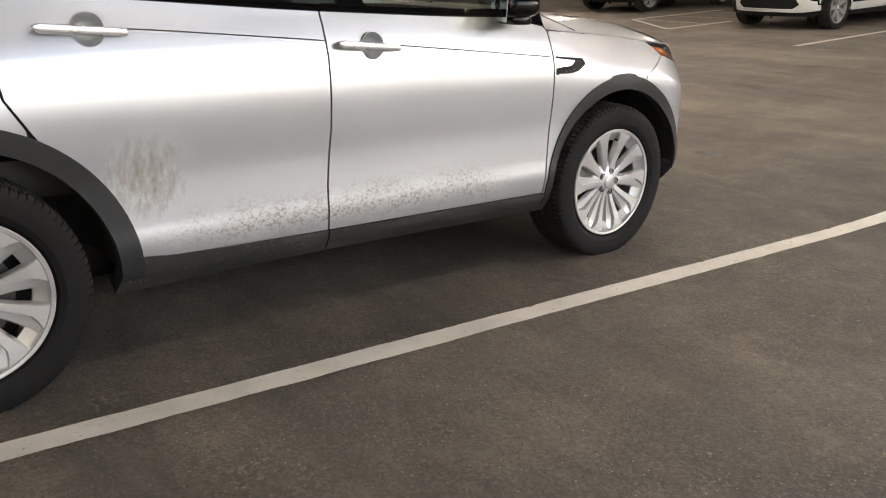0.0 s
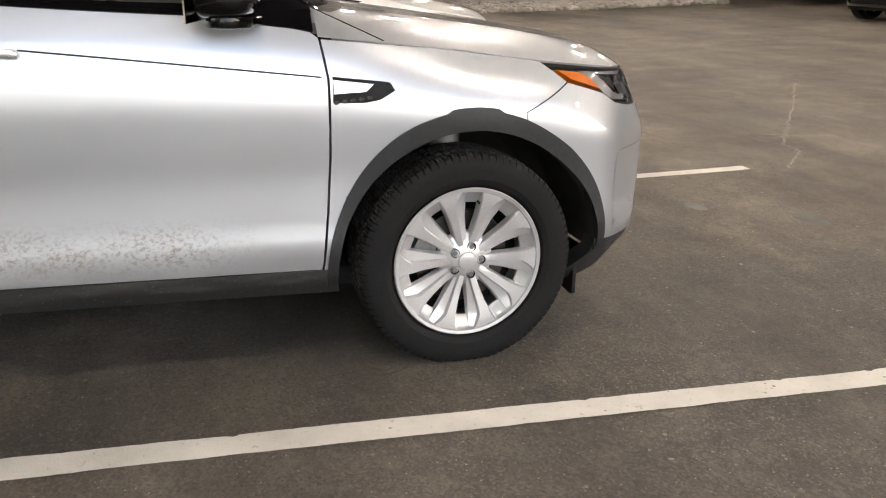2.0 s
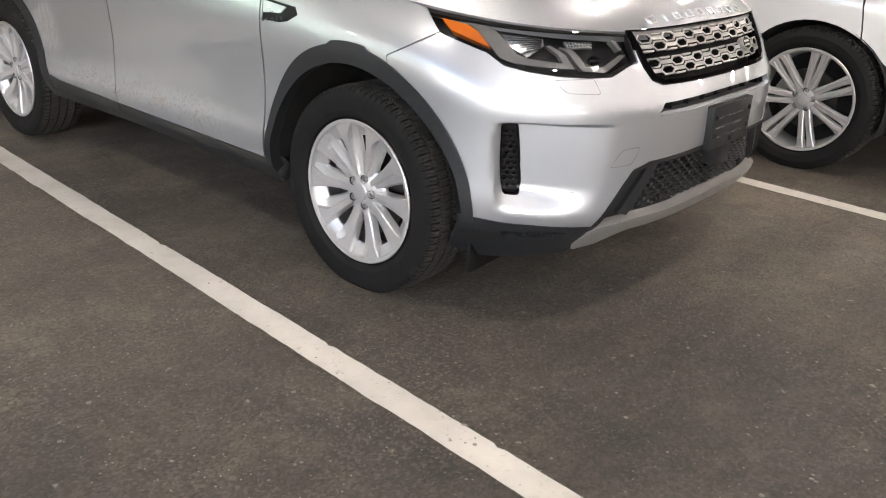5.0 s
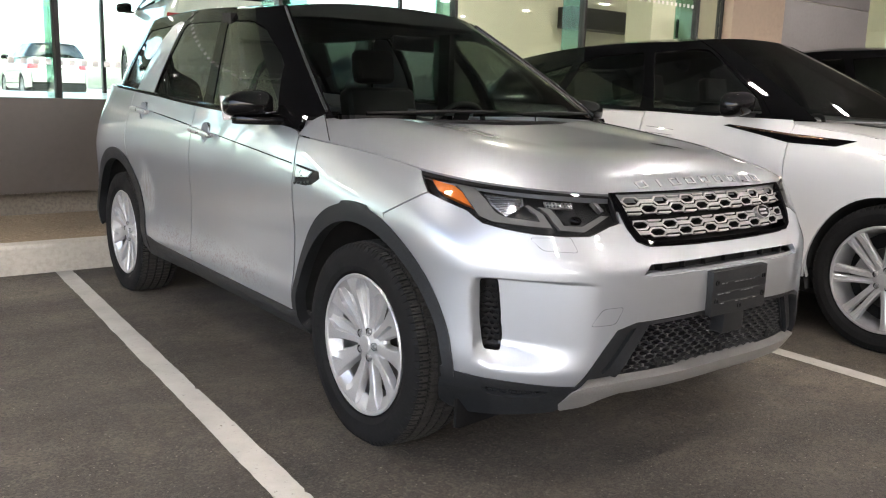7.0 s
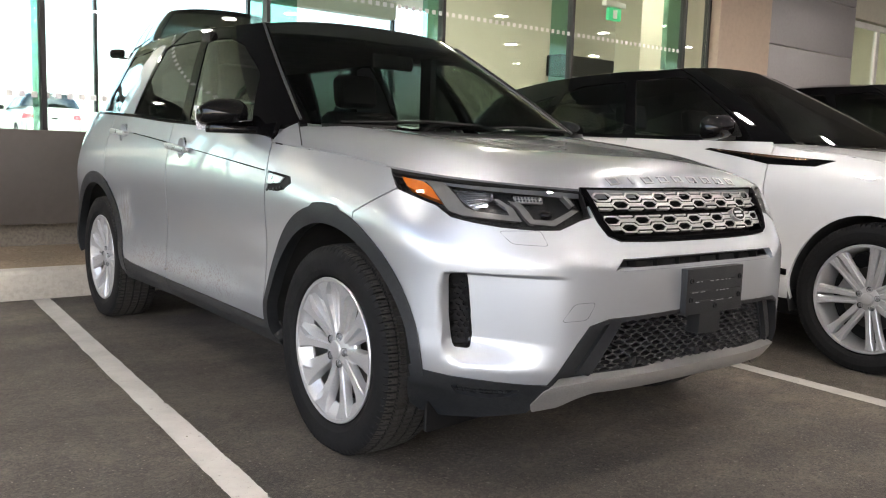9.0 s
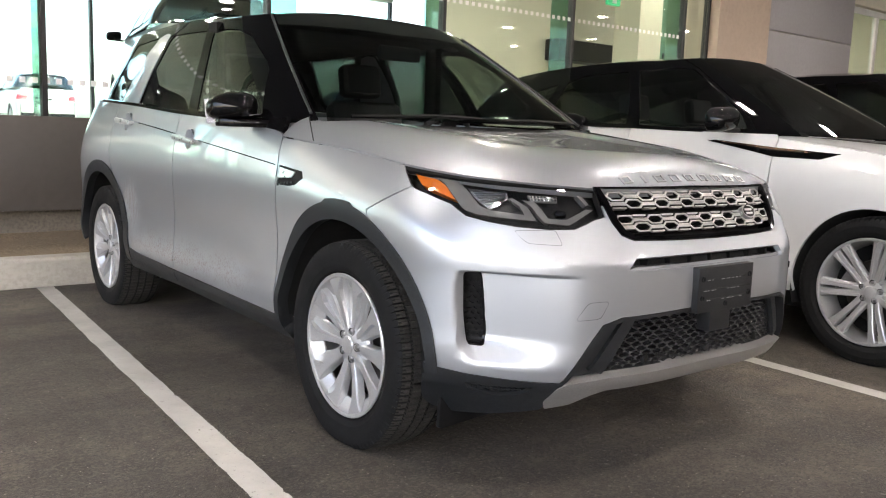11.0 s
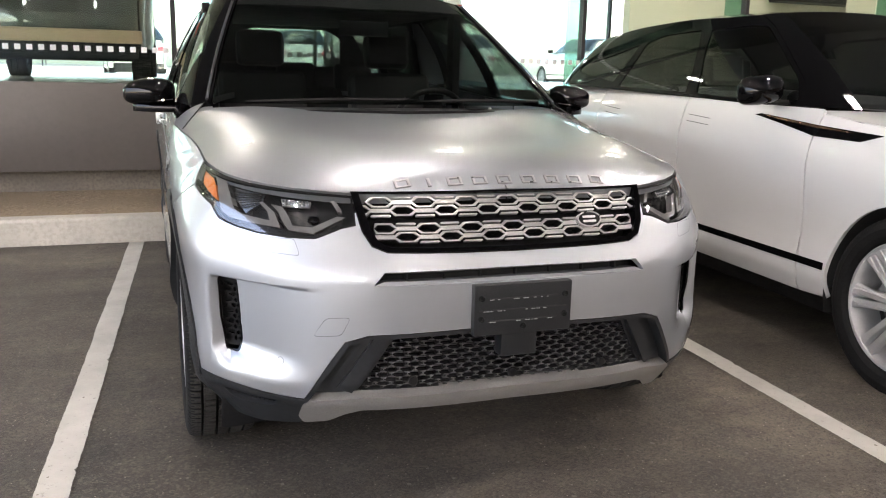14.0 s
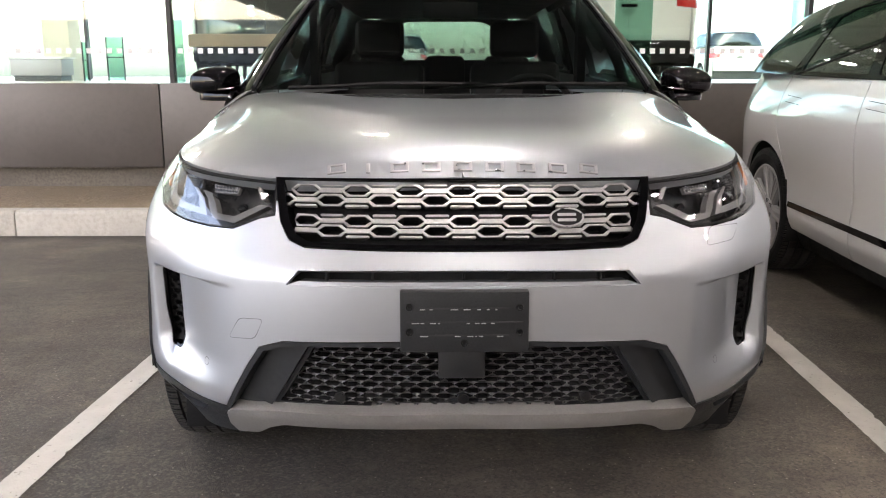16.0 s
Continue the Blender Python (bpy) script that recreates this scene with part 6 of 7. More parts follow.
    bd = sheet("badge", lambda u, z, o=0: at(u, z, o + 0.006), [ov], [[((a - 0.249) * 0.9 + 0.249, (b - 0.864) * 0.86 + 0.864) for a, b in ov]], M["satin"], gr, 0.02, 0, 0.02, "oval chrome-rimmed badge")
    sheet("badge_field", lambda u, z, o=0: at(u, z, o + 0.004), [[((a - 0.249) * 0.92 + 0.249, (b - 0.864) * 0.9 + 0.864) for a, b in ov]], [], M["trim_dark"], bd, 0.02, 0, 0)
    for dz in (0.006, -0.006):
        sheet("badge_bar", lambda u, z, o=0: at(u, z, o + 0.0055), [hexagon(0.249, 0.864 + dz, 0.046, 0.006, 0.03)], [], M["satin"], bd, 0.03, 0, 0.002)
    # slot and lower intake
    sl = sheet("upper_intake", lambda u, z, o=0: at(u, z, o - 0.05), [slot], [], M["liner"], car, 0.05, -0.008, 0)
    sheet("intake_lip", lambda u, z, o=0: at(u, z, o - 0.008), [[(-0.43, 0.708), (-0.40, 0.719), (0, 0.722), (0.40, 0.719), (0.43, 0.708), (0.2, 0.711), (0, 0.711), (-0.2, 0.711)]], [], M["silver"], sl, 0.03, 0, 0.04)
    for k in range(-3, 4):
        part("fin", box((k * 0.11 - 0.003, -0.84, 0.714), (k * 0.11 + 0.003, -0.80, 0.742)), M["trim_dark"], sl)
    li = sheet("lower_intake", lambda u, z, o=0: at(u, z, o - 0.075), [low], [], M["liner"], car, 0.05, -0.008, 0, "wide black lower intake")
    mesh_z = [(-0.475, 0.388), (-0.375, 0.545), (-0.33, 0.556), (0.33, 0.556), (0.375, 0.545), (0.475, 0.388)]
    sheet("intake_frame", lambda u, z, o=0: at(u, z, o - 0.030), [low], [mesh_z], M["trim"], li, 0.03, 0, 0.03)
    sheet("intake_edge", lambda u, z, o=0: at(u, z, o + 0.002), [low], [[(u * 0.975, (z - 0.36) * 0.955 + 0.36) for u, z in low]], M["trim"], li, 0.03, 0, 0.05)
    for fx in (lambda p: p, mirror):
        wing = fx([(-0.535, 0.400), (-0.425, 0.560), (-0.385, 0.552), (-0.490, 0.385)])
        sheet("intake_blade", lambda u, z, o=0: at(u, z, o - 0.014), [wing], [], M["trim"], li, 0.03, 0, 0.03, "slanted grey intake blade")
    ph, rh = 0.0470, 0.0153
    mb, fine_z = bmesh.new(), np.array(mesh_z)
    for r in range(12):
        for k in range(-11, 12):
            cu, cz = (k + (0.5 if r % 2 else 0)) * ph, 0.392 + r * rh
            if not inside(mesh_z, np.array([(cu, cz)]))[0]:
                continue
            rings = []
            for w_, h_, sl_, o in ((0.0473, 0.0155, 0.01, -0.036), (0.0440, 0.0122, 0.20, -0.033), (0.0430, 0.0113, 0.20, -0.058)):
                ring = [mb.verts.new(at(min(0.475, max(-0.475, a)), min(0.560, max(0.372, b)), o)) for a, b in hexagon(cu, cz, w_, h_, sl_)]
                rings.append(ring)
            for a, b in zip(rings, rings[1:]):
                for q_ in range(6):
                    p_ = (q_ + 1) % 6
                    mb.faces.new((a[q_], a[p_], b[p_], b[q_]))
    part("intake_mesh", mb, M["mesh_plastic"], li, "black honeycomb intake mesh", smooth_shade=False)
    for uu in (-0.31, 0.0, 0.31):
        p0 = Vector(at(uu, 0.415, -0.030))
        part("parking_sensor", moved(lathe([(0.0, 0.002), (0.010, 0.0015), (0.0105, 0.0), (0.013, 0.0), (0.0145, -0.002), (0.0145, -0.01)], 20), Matrix.Translation(p0) @ pose(0, 0, 0, 0, 0, -90)), M["trim_dark"], li)
    for uu in (-0.70, 0.70):
        ringp = circle(uu, 0.472, 0.0105, 28)
        sheet("parking_sensor", lambda u, z, o=0: at(u, z, o + 0.0006), [ringp], [circle(uu, 0.472, 0.0092, 28)], M["hairline"], car, 0.02, 0, 0)
    skid = rounded([(-0.628, 0.350), (-0.605, 0.366), (-0.46, 0.384), (0, 0.392), (0.46, 0.384), (0.605, 0.366), (0.630, 0.350), (0.643, 0.296), (0.625, 0.268), (0.545, 0.284), (0.500, 0.318), (0.455, 0.336), (0, 0.344), (-0.455, 0.336), (-0.500, 0.318), (-0.545, 0.284), (-0.625, 0.268), (-0.643, 0.296)], 0.008)
    belly = [(-0.53, 0.290), (-0.50, 0.318), (-0.455, 0.336), (0, 0.344), (0.455, 0.336), (0.50, 0.318), (0.53, 0.290), (0.4, 0.300), (0, 0.306), (-0.4, 0.300)]
    sheet("skid_plate", lambda u, z, o=0: at(u, z, o + 0.006), [skid], [], M["skid"], car, 0.028, 0, 0.05, "satin grey skid plate under the bumper")

    def tucked(u, z, o=0):
        x, y, zz = at(u, z, 0.008)
        return (x, y + max(0.0, 0.362 - z) * 1.3 - o, zz)
    sheet("skid_underside", tucked, [belly], [], M["skid"], car, 0.03, 0, 0.01)
    under = [(-0.60, 0.31), (0.60, 0.31), (0.56, 0.272), (-0.56, 0.272)]
    sheet("under_lip", lambda u, z, o=0: at(u, z, o - 0.11), [under], [], M["trim_dark"], car, 0.05, 0, 0.05)
    # plate bracket
    holder = part("plate_bracket", box((-0.152, -0.905, 0.558), (0.152, -0.868, 0.706), 0.004), M["plate"], car, "black scuffed plastic plate bracket")
    for zz, x0, x1 in ((0.6655, -0.105, 0.105), (0.632, -0.137, 0.137), (0.600, -0.105, 0.105)):
        part("slot", box((x0, -0.9062, zz - 0.0018), (x1, -0.9045, zz + 0.0018)), M["seam"], holder)
        rng = random.Random(int(zz * 1000))
        xx = x0
        while xx < x1 - 0.02:
            wdt = rng.uniform(0.004, 0.02)
            if rng.random() < 0.7:
                part("scuff", box((xx, -0.9068, zz - 0.0035), (xx + wdt, -0.9050, zz - 0.0012)), M["scuff"], holder)
            xx += wdt + rng.uniform(0.002, 0.02)
    for xx, zz in ((-0.13, 0.668), (0.13, 0.668), (-0.13, 0.607), (0.13, 0.607), (0.0, 0.580)):
        part("screw", moved(lathe([(0.0, 0.001), (0.004, 0.001), (0.0045, 0.003), (0.008, 0.004), (0.0095, 0.0)], 16), pose(xx, -0.905, zz, 0, 0, -90)), M["trim_dark"], holder)
    part("sensor_pod", box((-0.062, -0.895, 0.488), (0.050, -0.84, 0.560), 0.004), M["plate"], car)
    # floor pan, inner shell
    part("floor_pan", box((-0.70, -0.55, 0.23), (0.70, 3.5, 0.30), 0.02), M["liner"], car)
    part("engine_bay", box((-0.46, -0.62, 0.30), (0.46, 0.9, 0.90), 0.03), M["liner"], car)
    for fx in (lambda p: p, mirror):
        lo1 = [(1.0, 0.40), (S.length, 0.40), (S.length, 1.1), (uA, 1.04), (1.0, 0.90)]
        sheet("inner_skin", lambda u, z, o=0: at(u, z, o - 0.022), [fx(lo1)], [fx(disc(0.0, 0.50)), fx(disc(2.741, 0.50))], M["seam"], car, 0.08, 0, 0)
    # cabin
    hatch = [(-0.64, 0.90), (0.64, 0.90), (0.64, 1.20), (0.44, 1.575), (-0.44, 1.575), (-0.64, 1.20)]
    view = rounded([(-0.37, 1.295), (0.37, 1.295), (0.37, 1.50), (0.26, 1.555), (-0.26, 1.555), (-0.37, 1.50)], 0.03)
    sheet("tailgate_lining", lambda a, b, o=0: (a, 3.20 - o, b), [hatch], [view], M["leather"], car, 0.06, 0, 0.02, "dark tailgate lining round the rear screen")
    dash = prism([(0.45, 0.78), (0.50, 1.10), (0.95, 1.08), (1.10, 0.98), (1.05, 0.78)], -0.80, 0.80, "x", 0.03)
    part("dashboard", dash, M["leather"], car, "black dashboard")
    wheel = part("steering_wheel", moved(tube([(0.185 * math.cos(a), 0.185 * math.sin(a), 0) for a in np.linspace(0, 2 * math.pi, 33)[:-1]], 0.015, 10, True), pose(0.38, 1.13, 1.03, -62, 0, 0)), M["leather"], car, "black leather steering wheel")
    part("spokes", moved(join(box((-0.18, -0.022, -0.012), (0.18, 0.022, 0.0), 0.006), box((-0.05, -0.16, -0.014), (0.05, 0.05, 0.004), 0.012)), pose(0.38, 1.13, 1.03, -62, 0, 0)), M["trim_dark"], wheel)
    for sx, yy, row in ((-0.37, 1.62, 0), (0.37, 1.62, 0), (-0.40, 2.62, 1), (0.40, 2.62, 1), (0.0, 2.62, 1)):
        seat = part("seat", join(box((sx - 0.25, yy - 0.42, 0.55), (sx + 0.25, yy + 0.10, 0.72), 0.05, 3), moved(box((-0.245, -0.07, 0.0), (0.245, 0.07, 0.62 if row == 0 else 0.50), 0.06, 3), pose(sx, yy + 0.12, 0.66, -14, 0, 0))), M["leather"], car, "black leather seat")
        part("headrest", moved(box((-0.135, -0.055, 0.0), (0.135, 0.05, 0.20), 0.05, 3), pose(sx, yy + 0.30, 1.29 if row == 0 else 1.12, -10, 0, 0)), M["leather"], seat)
    mirror_in = part("inner_mirror", box((-0.12, 0.98, 1.44), (0.12, 1.01, 1.51), 0.012), M["trim_dark"], car)
    part("roof_lining", box((-0.58, 1.30, 1.575), (0.58, 3.2, 1.60), 0.01), M["trim_dark"], car)
    part("b_pillar_lining", box((-0.70, 1.56, 0.6), (-0.66, 1.66, 1.6)), M["trim_dark"], car)
    part("b_pillar_lining", box((0.66, 1.56, 0.6), (0.70, 1.66, 1.6)), M["trim_dark"], car)
    return car


WHEEL_SUV = WheelKit("ten", 0.368, 0.247, 0.235, M["alloy"], 0.351)
build_suv()

# ---- the other cars: one builder, several paints ----
class CarShape:
    def __init__(self, tall=1.0, boxy=0.0):
        k = tall
        self.k = k
        self.S = Belt(0.955, 0.20, 1.08, 2.8, 2.95, 0.94, 3.0 + boxy,
                      flank=((0.20, 0.84), (0.30, 0.90), (0.42, 0.938), (0.60, 0.932), (0.80, 0.948), (0.95, 0.955), (1.05, 0.945), (1.20 * k, 0.915)),
                      push=((0.25, 0.08), (0.35, 0.03), (0.50, 0.0), (0.72, 0.01), (0.86, 0.05), (0.98, 0.14)),
                      shoulder=lambda y: (0.86, lerp_table(((-0.9, 0.12), (-0.2, 0.10), (0.6, 0.03), (1.2, 0.008), (3.5, 0.03)), y)),
                      tail=((0.3, 0.0), (0.6, 0.0), (0.8, 0.03), (1.25 * k, 0.10)))
        self.roof = lambda x, y: k * (lerp_table(((1.2, 1.575), (1.5, 1.615), (2.0, 1.632), (2.6, 1.610), (3.2, 1.545 + 0.06 * boxy), (3.7, 1.44 + 0.12 * boxy)), y) + 0.058 * (1 - min(1.0, abs(x) / 0.66) ** 2.4))
        self.top = lambda y: k * lerp_table(((0.4, 1.150), (0.75, 1.168), (1.0, 1.165), (1.6, 1.180), (3.3, 1.215)), y)
        self.H = House((0.905, 1.30, 0.80, 3.2, 3.1, 0.60 + 0.05 * boxy, 3.2), (0.65, 2.0, 0.52, 3.6, 3.0, 0.50 + 0.15 * boxy, 3.2), self.top, self.roof, 0.03, 0.55)


def build_car(name, label, shape, paint, roof_mat, kit, m, fine=True, group=""):
    car = thing(name, m, label, "car", group)
    S, H, at = shape.S, shape.H, shape.S.at
    st = 0.035 if fine else 0.07
    ua, hu, h = S.u_at_y, H.u_at_y, H.h
    WB = 2.874
    uF, uR = ua(0.0), ua(WB)
    uA, uB, uC = ua(0.60), ua(1.66), ua(2.62)
    edge_tab = ((0.0, 0.955), (0.55, 0.955), (0.85, 0.985), (1.15, 1.01), (1.55, 1.075), (uA, 1.135), (uA + 0.2, 1.15))
    top = lambda u: lerp_table(edge_tab, abs(u))
    lamp = [(-1.24, 1.005), (-1.19, 0.955), (-1.05, 0.915), (-0.92, 0.885), (-0.75, 0.875), (-0.60, 0.885), (-0.58, 0.945), (-0.75, 0.962), (-0.95, 0.98), (-1.10, 0.998)]
    grille = [(-0.55, 0.952), (-0.53, 0.86), (-0.45, 0.835), (0, 0.83), (0.45, 0.835), (0.53, 0.86), (0.55, 0.952)]
    low = [(-0.62, 0.44), (-0.50, 0.60), (0.50, 0.60), (0.62, 0.44), (0.5, 0.36), (-0.5, 0.36)]
    arch = lambda c: circle(c, 0.378, 0.418, 48)
    gill = [(-0.985, 0.43), (-0.975, 0.60), (-0.95, 0.70), (-0.78, 0.725), (-0.77, 0.70), (-0.90, 0.665), (-0.905, 0.625), (-0.80, 0.622), (-0.80, 0.600), (-0.915, 0.585), (-0.92, 0.545), (-0.80, 0.530), (-0.80, 0.508), (-0.93, 0.495), (-0.945, 0.43)]
    nose = [(-1.24, 1.01), (-1.24, 0.95), (-1.26, 0.88), (-1.26, 0.72), (-1.0, 0.50), (-1.02, 0.34), (-0.62, 0.30), (0.62, 0.30), (1.02, 0.34), (1.0, 0.50), (1.26, 0.72), (1.26, 0.88), (1.24, 0.95), (1.24, 1.01), (0.85, 0.985), (0.55, 0.955), (-0.55, 0.955), (-0.85, 0.985)]
    sheet("front_bumper", at, [nose], [lamp, mirror(lamp), grille, low, gill, mirror(gill), arch(uF), arch(-uF)], paint, car, st, 0.002, 0.02)
    sheet("grille", lambda u, z, o=0: at(u, z, o - 0.03), [grille], [], M["gloss_black"], car, 0.06, -0.006, 0)
    if fine:
        cells = [hexagon((k + (0.5 if r % 2 else 0)) * 0.07, 0.845 + 0.019 * r, 0.05, 0.012) for r in range(6) for k in range(-7, 8) if abs(k) < 7]
        sheet("grille_mesh", lambda u, z, o=0: at(u, z, o - 0.008), [[(-0.53, 0.945), (-0.51, 0.845), (0.51, 0.845), (0.53, 0.945)]], [p for p in cells if max(abs(q[0]) for q in p) < 0.49], M["trim"], car, 0.06, 0, 0.012)
    sheet("front_lip", lambda u, z, o=0: at(u, z, o + 0.006), [[(-1.03, 0.345), (-0.95, 0.325), (-0.60, 0.305), (0.60, 0.305), (0.95, 0.325), (1.03, 0.345), (1.02, 0.26), (0.6, 0.235), (-0.6, 0.235), (-1.02, 0.26)]], [], M["trim_dark"], car, st, 0, 0.03, "black lower front lip")
    sheet("lower_intake", lambda u, z, o=0: at(u, z, o - 0.04), [low], [], M["trim_dark"], car, 0.08, -0.006, 0)
    for s in (1, -1):
        fix = (lambda p: p) if s > 0 else mirror
        sheet("bumper_gill", lambda u, z, o=0: at(u, z, o - 0.03), [fix(mirror(gill))], [], M["gloss_black"], car, 0.05, -0.005, 0)
        head = sheet("headlamp", lambda u, z, o=0: at(u, z, o - 0.03), [fix(mirror(lamp))], [], M["lamp_dark"], car, 0.04, -0.004, 0)
        cv = sheet("cover", lambda u, z, o=0: at(u, z, o + 0.0), [fix(mirror(lamp))], [], M["lens"], head, 0.05, 0.002, 0)
        cv.visible_shadow = False
        sheet("amber_strip", lambda u, z, o=0: at(u, z, o - 0.008), [fix([(0.90, 0.945), (1.02, 0.945), (1.15, 0.975), (1.20, 0.985), (1.14, 0.955), (1.02, 0.925), (0.91, 0.925)])], [], M["amber"], head, 0.04, 0, 0.01, "amber daylight strip")
        sheet("light_strip", lambda u, z, o=0: at(u, z, o - 0.012), [fix([(0.64, 0.90), (0.86, 0.90), (0.88, 0.925), (0.66, 0.925)])], [], M["guide"], head, 0.04, 0, 0.01)
        fen = [(1.244, 1.012), (1.264, 0.88), (1.264, 0.60), (uF, 0.55), (uF + 0.37, 0.31), (uA + 0.01, 0.30), (uA - 0.01, 0.7), (uA, 1.135), (1.55, 1.075), (1.30, 1.03)]
        sheet("front_fender", at, [fix(fen)], [fix(arch(uF))], paint, car, st, 0.002, 0.02)
        d1 = [(uA + 0.014, 0.30), (uB, 0.31), (uB, shape.top(1.66)), (ua(1.0), shape.top(1.0)), (uA + 0.02, 1.160 * shape.k), (uA + 0.004, 1.135), (uA - 0.006, 0.7)]
        d2 = [(uB + 0.004, 0.31), (uC - 0.20, 0.33), (uC - 0.12, 0.60), (uC + 0.04, 0.86), (uC + 0.08, 1.0), (uC + 0.10, shape.top(2.7)), (ua(2.2), shape.top(2.2)), (uB + 0.004, shape.top(1.66))]
        qu = [(uC + 0.084, 1.0), (uC + 0.044, 0.86), (uC - 0.10, 0.60), (uC, 0.33), (ua(3.3), 0.33), (S.length - 0.86, 0.36), (S.length - 0.82, 1.21 * shape.k), (ua(3.2), shape.top(3.2)), (uC + 0.104, shape.top(2.7))]
        dr1 = sheet("front_door", at, [fix(d1)], [], paint, car, st * 1.3, 0.0022, 0.02)
        dr2 = sheet("rear_door", at, [fix(d2)], [fix(arch(uR))], paint, car, st * 1.3, 0.0022, 0.02)
        sheet("rear_quarter", at, [fix(qu)], [fix(arch(uR))], paint, car, st * 1.3, 0.0022, 0.02)
        for y, d in ((1.50, dr1), (2.52, dr2)):
            hz = 1.05
            for dz in (0.018, -0.018):
                sheet("handle_seam", lambda u, z, o=0: at(u, z, o + 0.0012), [fix([(ua(y - 0.11), hz + dz - 0.0015), (ua(y + 0.11), hz + dz + 0.0105), (ua(y + 0.11), hz + dz + 0.0135), (ua(y - 0.11), hz + dz + 0.0015)])], [], M["seam"], d, 0.05, 0, 0)
        sheet("corner_stripe", lambda u, z, o=0: at(u, z, o + 0.003), [fix([(0.95, 0.432), (1.06, 0.436), (1.06, 0.464), (0.95, 0.460)])], [], M["gloss_black"], car, 0.05, 0, 0.005)
        stripe = [(uF + 0.43, 0.440), (uR - 0.43, 0.455), (uR - 0.43, 0.487), (uF + 0.43, 0.474)]
        sheet("sill_stripe", lambda u, z, o=0: at(u, z, o + 0.003), [fix(stripe)], [], M["gloss_black"], car, 0.06, 0, 0.006)
        sheet("under_sill", lambda u, z, o=0: at(u, z, o - 0.03), [fix([(uF + 0.40, 0.20), (uR - 0.40, 0.20), (uR - 0.40, 0.34), (uF + 0.40, 0.34)])], [], M["trim_dark"], car, 0.1, 0, 0.02)
        if fine:
            blade = [(ua(0.235), 1.062), (ua(0.33), 1.030), (ua(0.60), 1.035), (ua(0.82), 1.075), (ua(1.03), 1.110), (ua(0.99), 1.118), (ua(0.60), 1.085)]
            b_ = sheet("fender_blade", lambda u, z, o=0: at(u, z, o + 0.004), [fix(blade)], [], M["gloss_black"], car, 0.05, 0, 0.01, "black and copper fender blade")
            sheet("copper_inlay", lambda u, z, o=0: at(u, z, o + 0.007), [fix([(ua(0.38), 1.062), (ua(0.60), 1.072), (ua(0.86), 1.096), (ua(0.98), 1.113), (ua(0.60), 1.083)])], [], M["copper"], b_, 0.05, 0, 0.004)
        for yc in (0.0, WB):
            hb = lathe([(0.425, 0.925), (0.425, 0.56), (0.35, 0.50), (0.0, 0.50)], 40)
            bmesh.ops.delete(hb, geom=[f for f in hb.faces if f.calc_center_median().z < -0.14], context="FACES")
            part("wheel_housing", moved(hb, pose(0, yc, 0.378) @ (Matrix.Scale(-1, 4, (1, 0, 0)) if s < 0 else Matrix())), M["liner"], car)
            kit.fit(car, s * 0.805, yc, 0.0, 11.0 + 7 * yc)
        # mirror
        mb = bmesh.new()
        bmesh.ops.create_uvsphere(mb, u_segments=24 if fine else 12, v_segments=14 if fine else 8, radius=1.0)
        for v in mb.verts:
            X, Y, Z = v.co
            X, Z = math.copysign(abs(X) ** 0.62, X), math.copysign(abs(Z) ** 0.6, Z)
            v.co = Vector((s * (X * 0.115 + 1.02), (Y * 0.10 if Y < 0 else Y * 0.03) + 0.90, Z * 0.072 + 1.235 * shape.k - 0.012 * X))
        bmesh.ops.recalc_face_normals(mb, faces=list(mb.faces))
        mir = part("wing_mirror", mb, M["gloss_black"], car, "gloss black wing mirror")
        part("arm", box((min(s * 0.86, s * 1.0), 0.86, 1.165 * shape.k), (max(s * 0.86, s * 1.0), 0.93, 1.19 * shape.k), 0.008), M["trim_dark"], mir)
        w1 = rounded([(hu(0.80), 0.02), (hu(1.58), 0.02), (hu(1.17), h - 0.085), (hu(0.76), h - 0.065), (hu(0.66), h - 0.075), (hu(0.72), 0.14)], 0.025)
        w2 = rounded([(hu(1.68), 0.02), (hu(2.50), 0.02), (hu(2.22), h - 0.15), (hu(1.95), h - 0.10), (hu(1.28), h - 0.085)], 0.025)
        w3 = rounded([(hu(2.58), 0.05), (hu(3.20), 0.14), (hu(3.24), 0.22), (hu(2.33), h - 0.16)], 0.03)
        fr = [(hu(0.76), -0.005), (hu(2.0), -0.005), (hu(3.3), -0.005), (hu(3.45), h), (hu(2.0), h), (hu(1.3), h), (hu(0.62), h), (hu(0.62), h - 0.07), (hu(0.69), 0.14)]
        sheet("side_frame", H.at, [fix(fr)], [fix(w1), fix(w2), fix(w3)], roof_mat, car, 0.06, 0, 0.015)
        for w_, n_, mt in ((w1, "front_window", M["dim_glass"]), (w2, "rear_window", M["tinted"]), (w3, "quarter_window", M["tinted"])):
            o = sheet(n_, lambda u, w, o=0: H.at(u, w, o - 0.004), [fix(w_)], [], mt, car, 0.08, 0, 0)
            o.visible_shadow = False
            if fine:
                part("window_trim", tube([Vector(H.at(a, b, 0.001)) for a, b in fix(w_)], 0.0017, 6, True), M["gloss_black"], car)
        sheet("a_pillar", lambda u, w, o=0: H.at(u, w, o + 0.003), [fix([(hu(0.78), -0.01), (hu(0.70), 0.14), (hu(0.635), h - 0.075), (hu(0.64), h), (hu(0.56), h), (hu(0.585), 0.2), (hu(0.61), -0.01)])], [], roof_mat, car, 0.05, 0, 0.015)
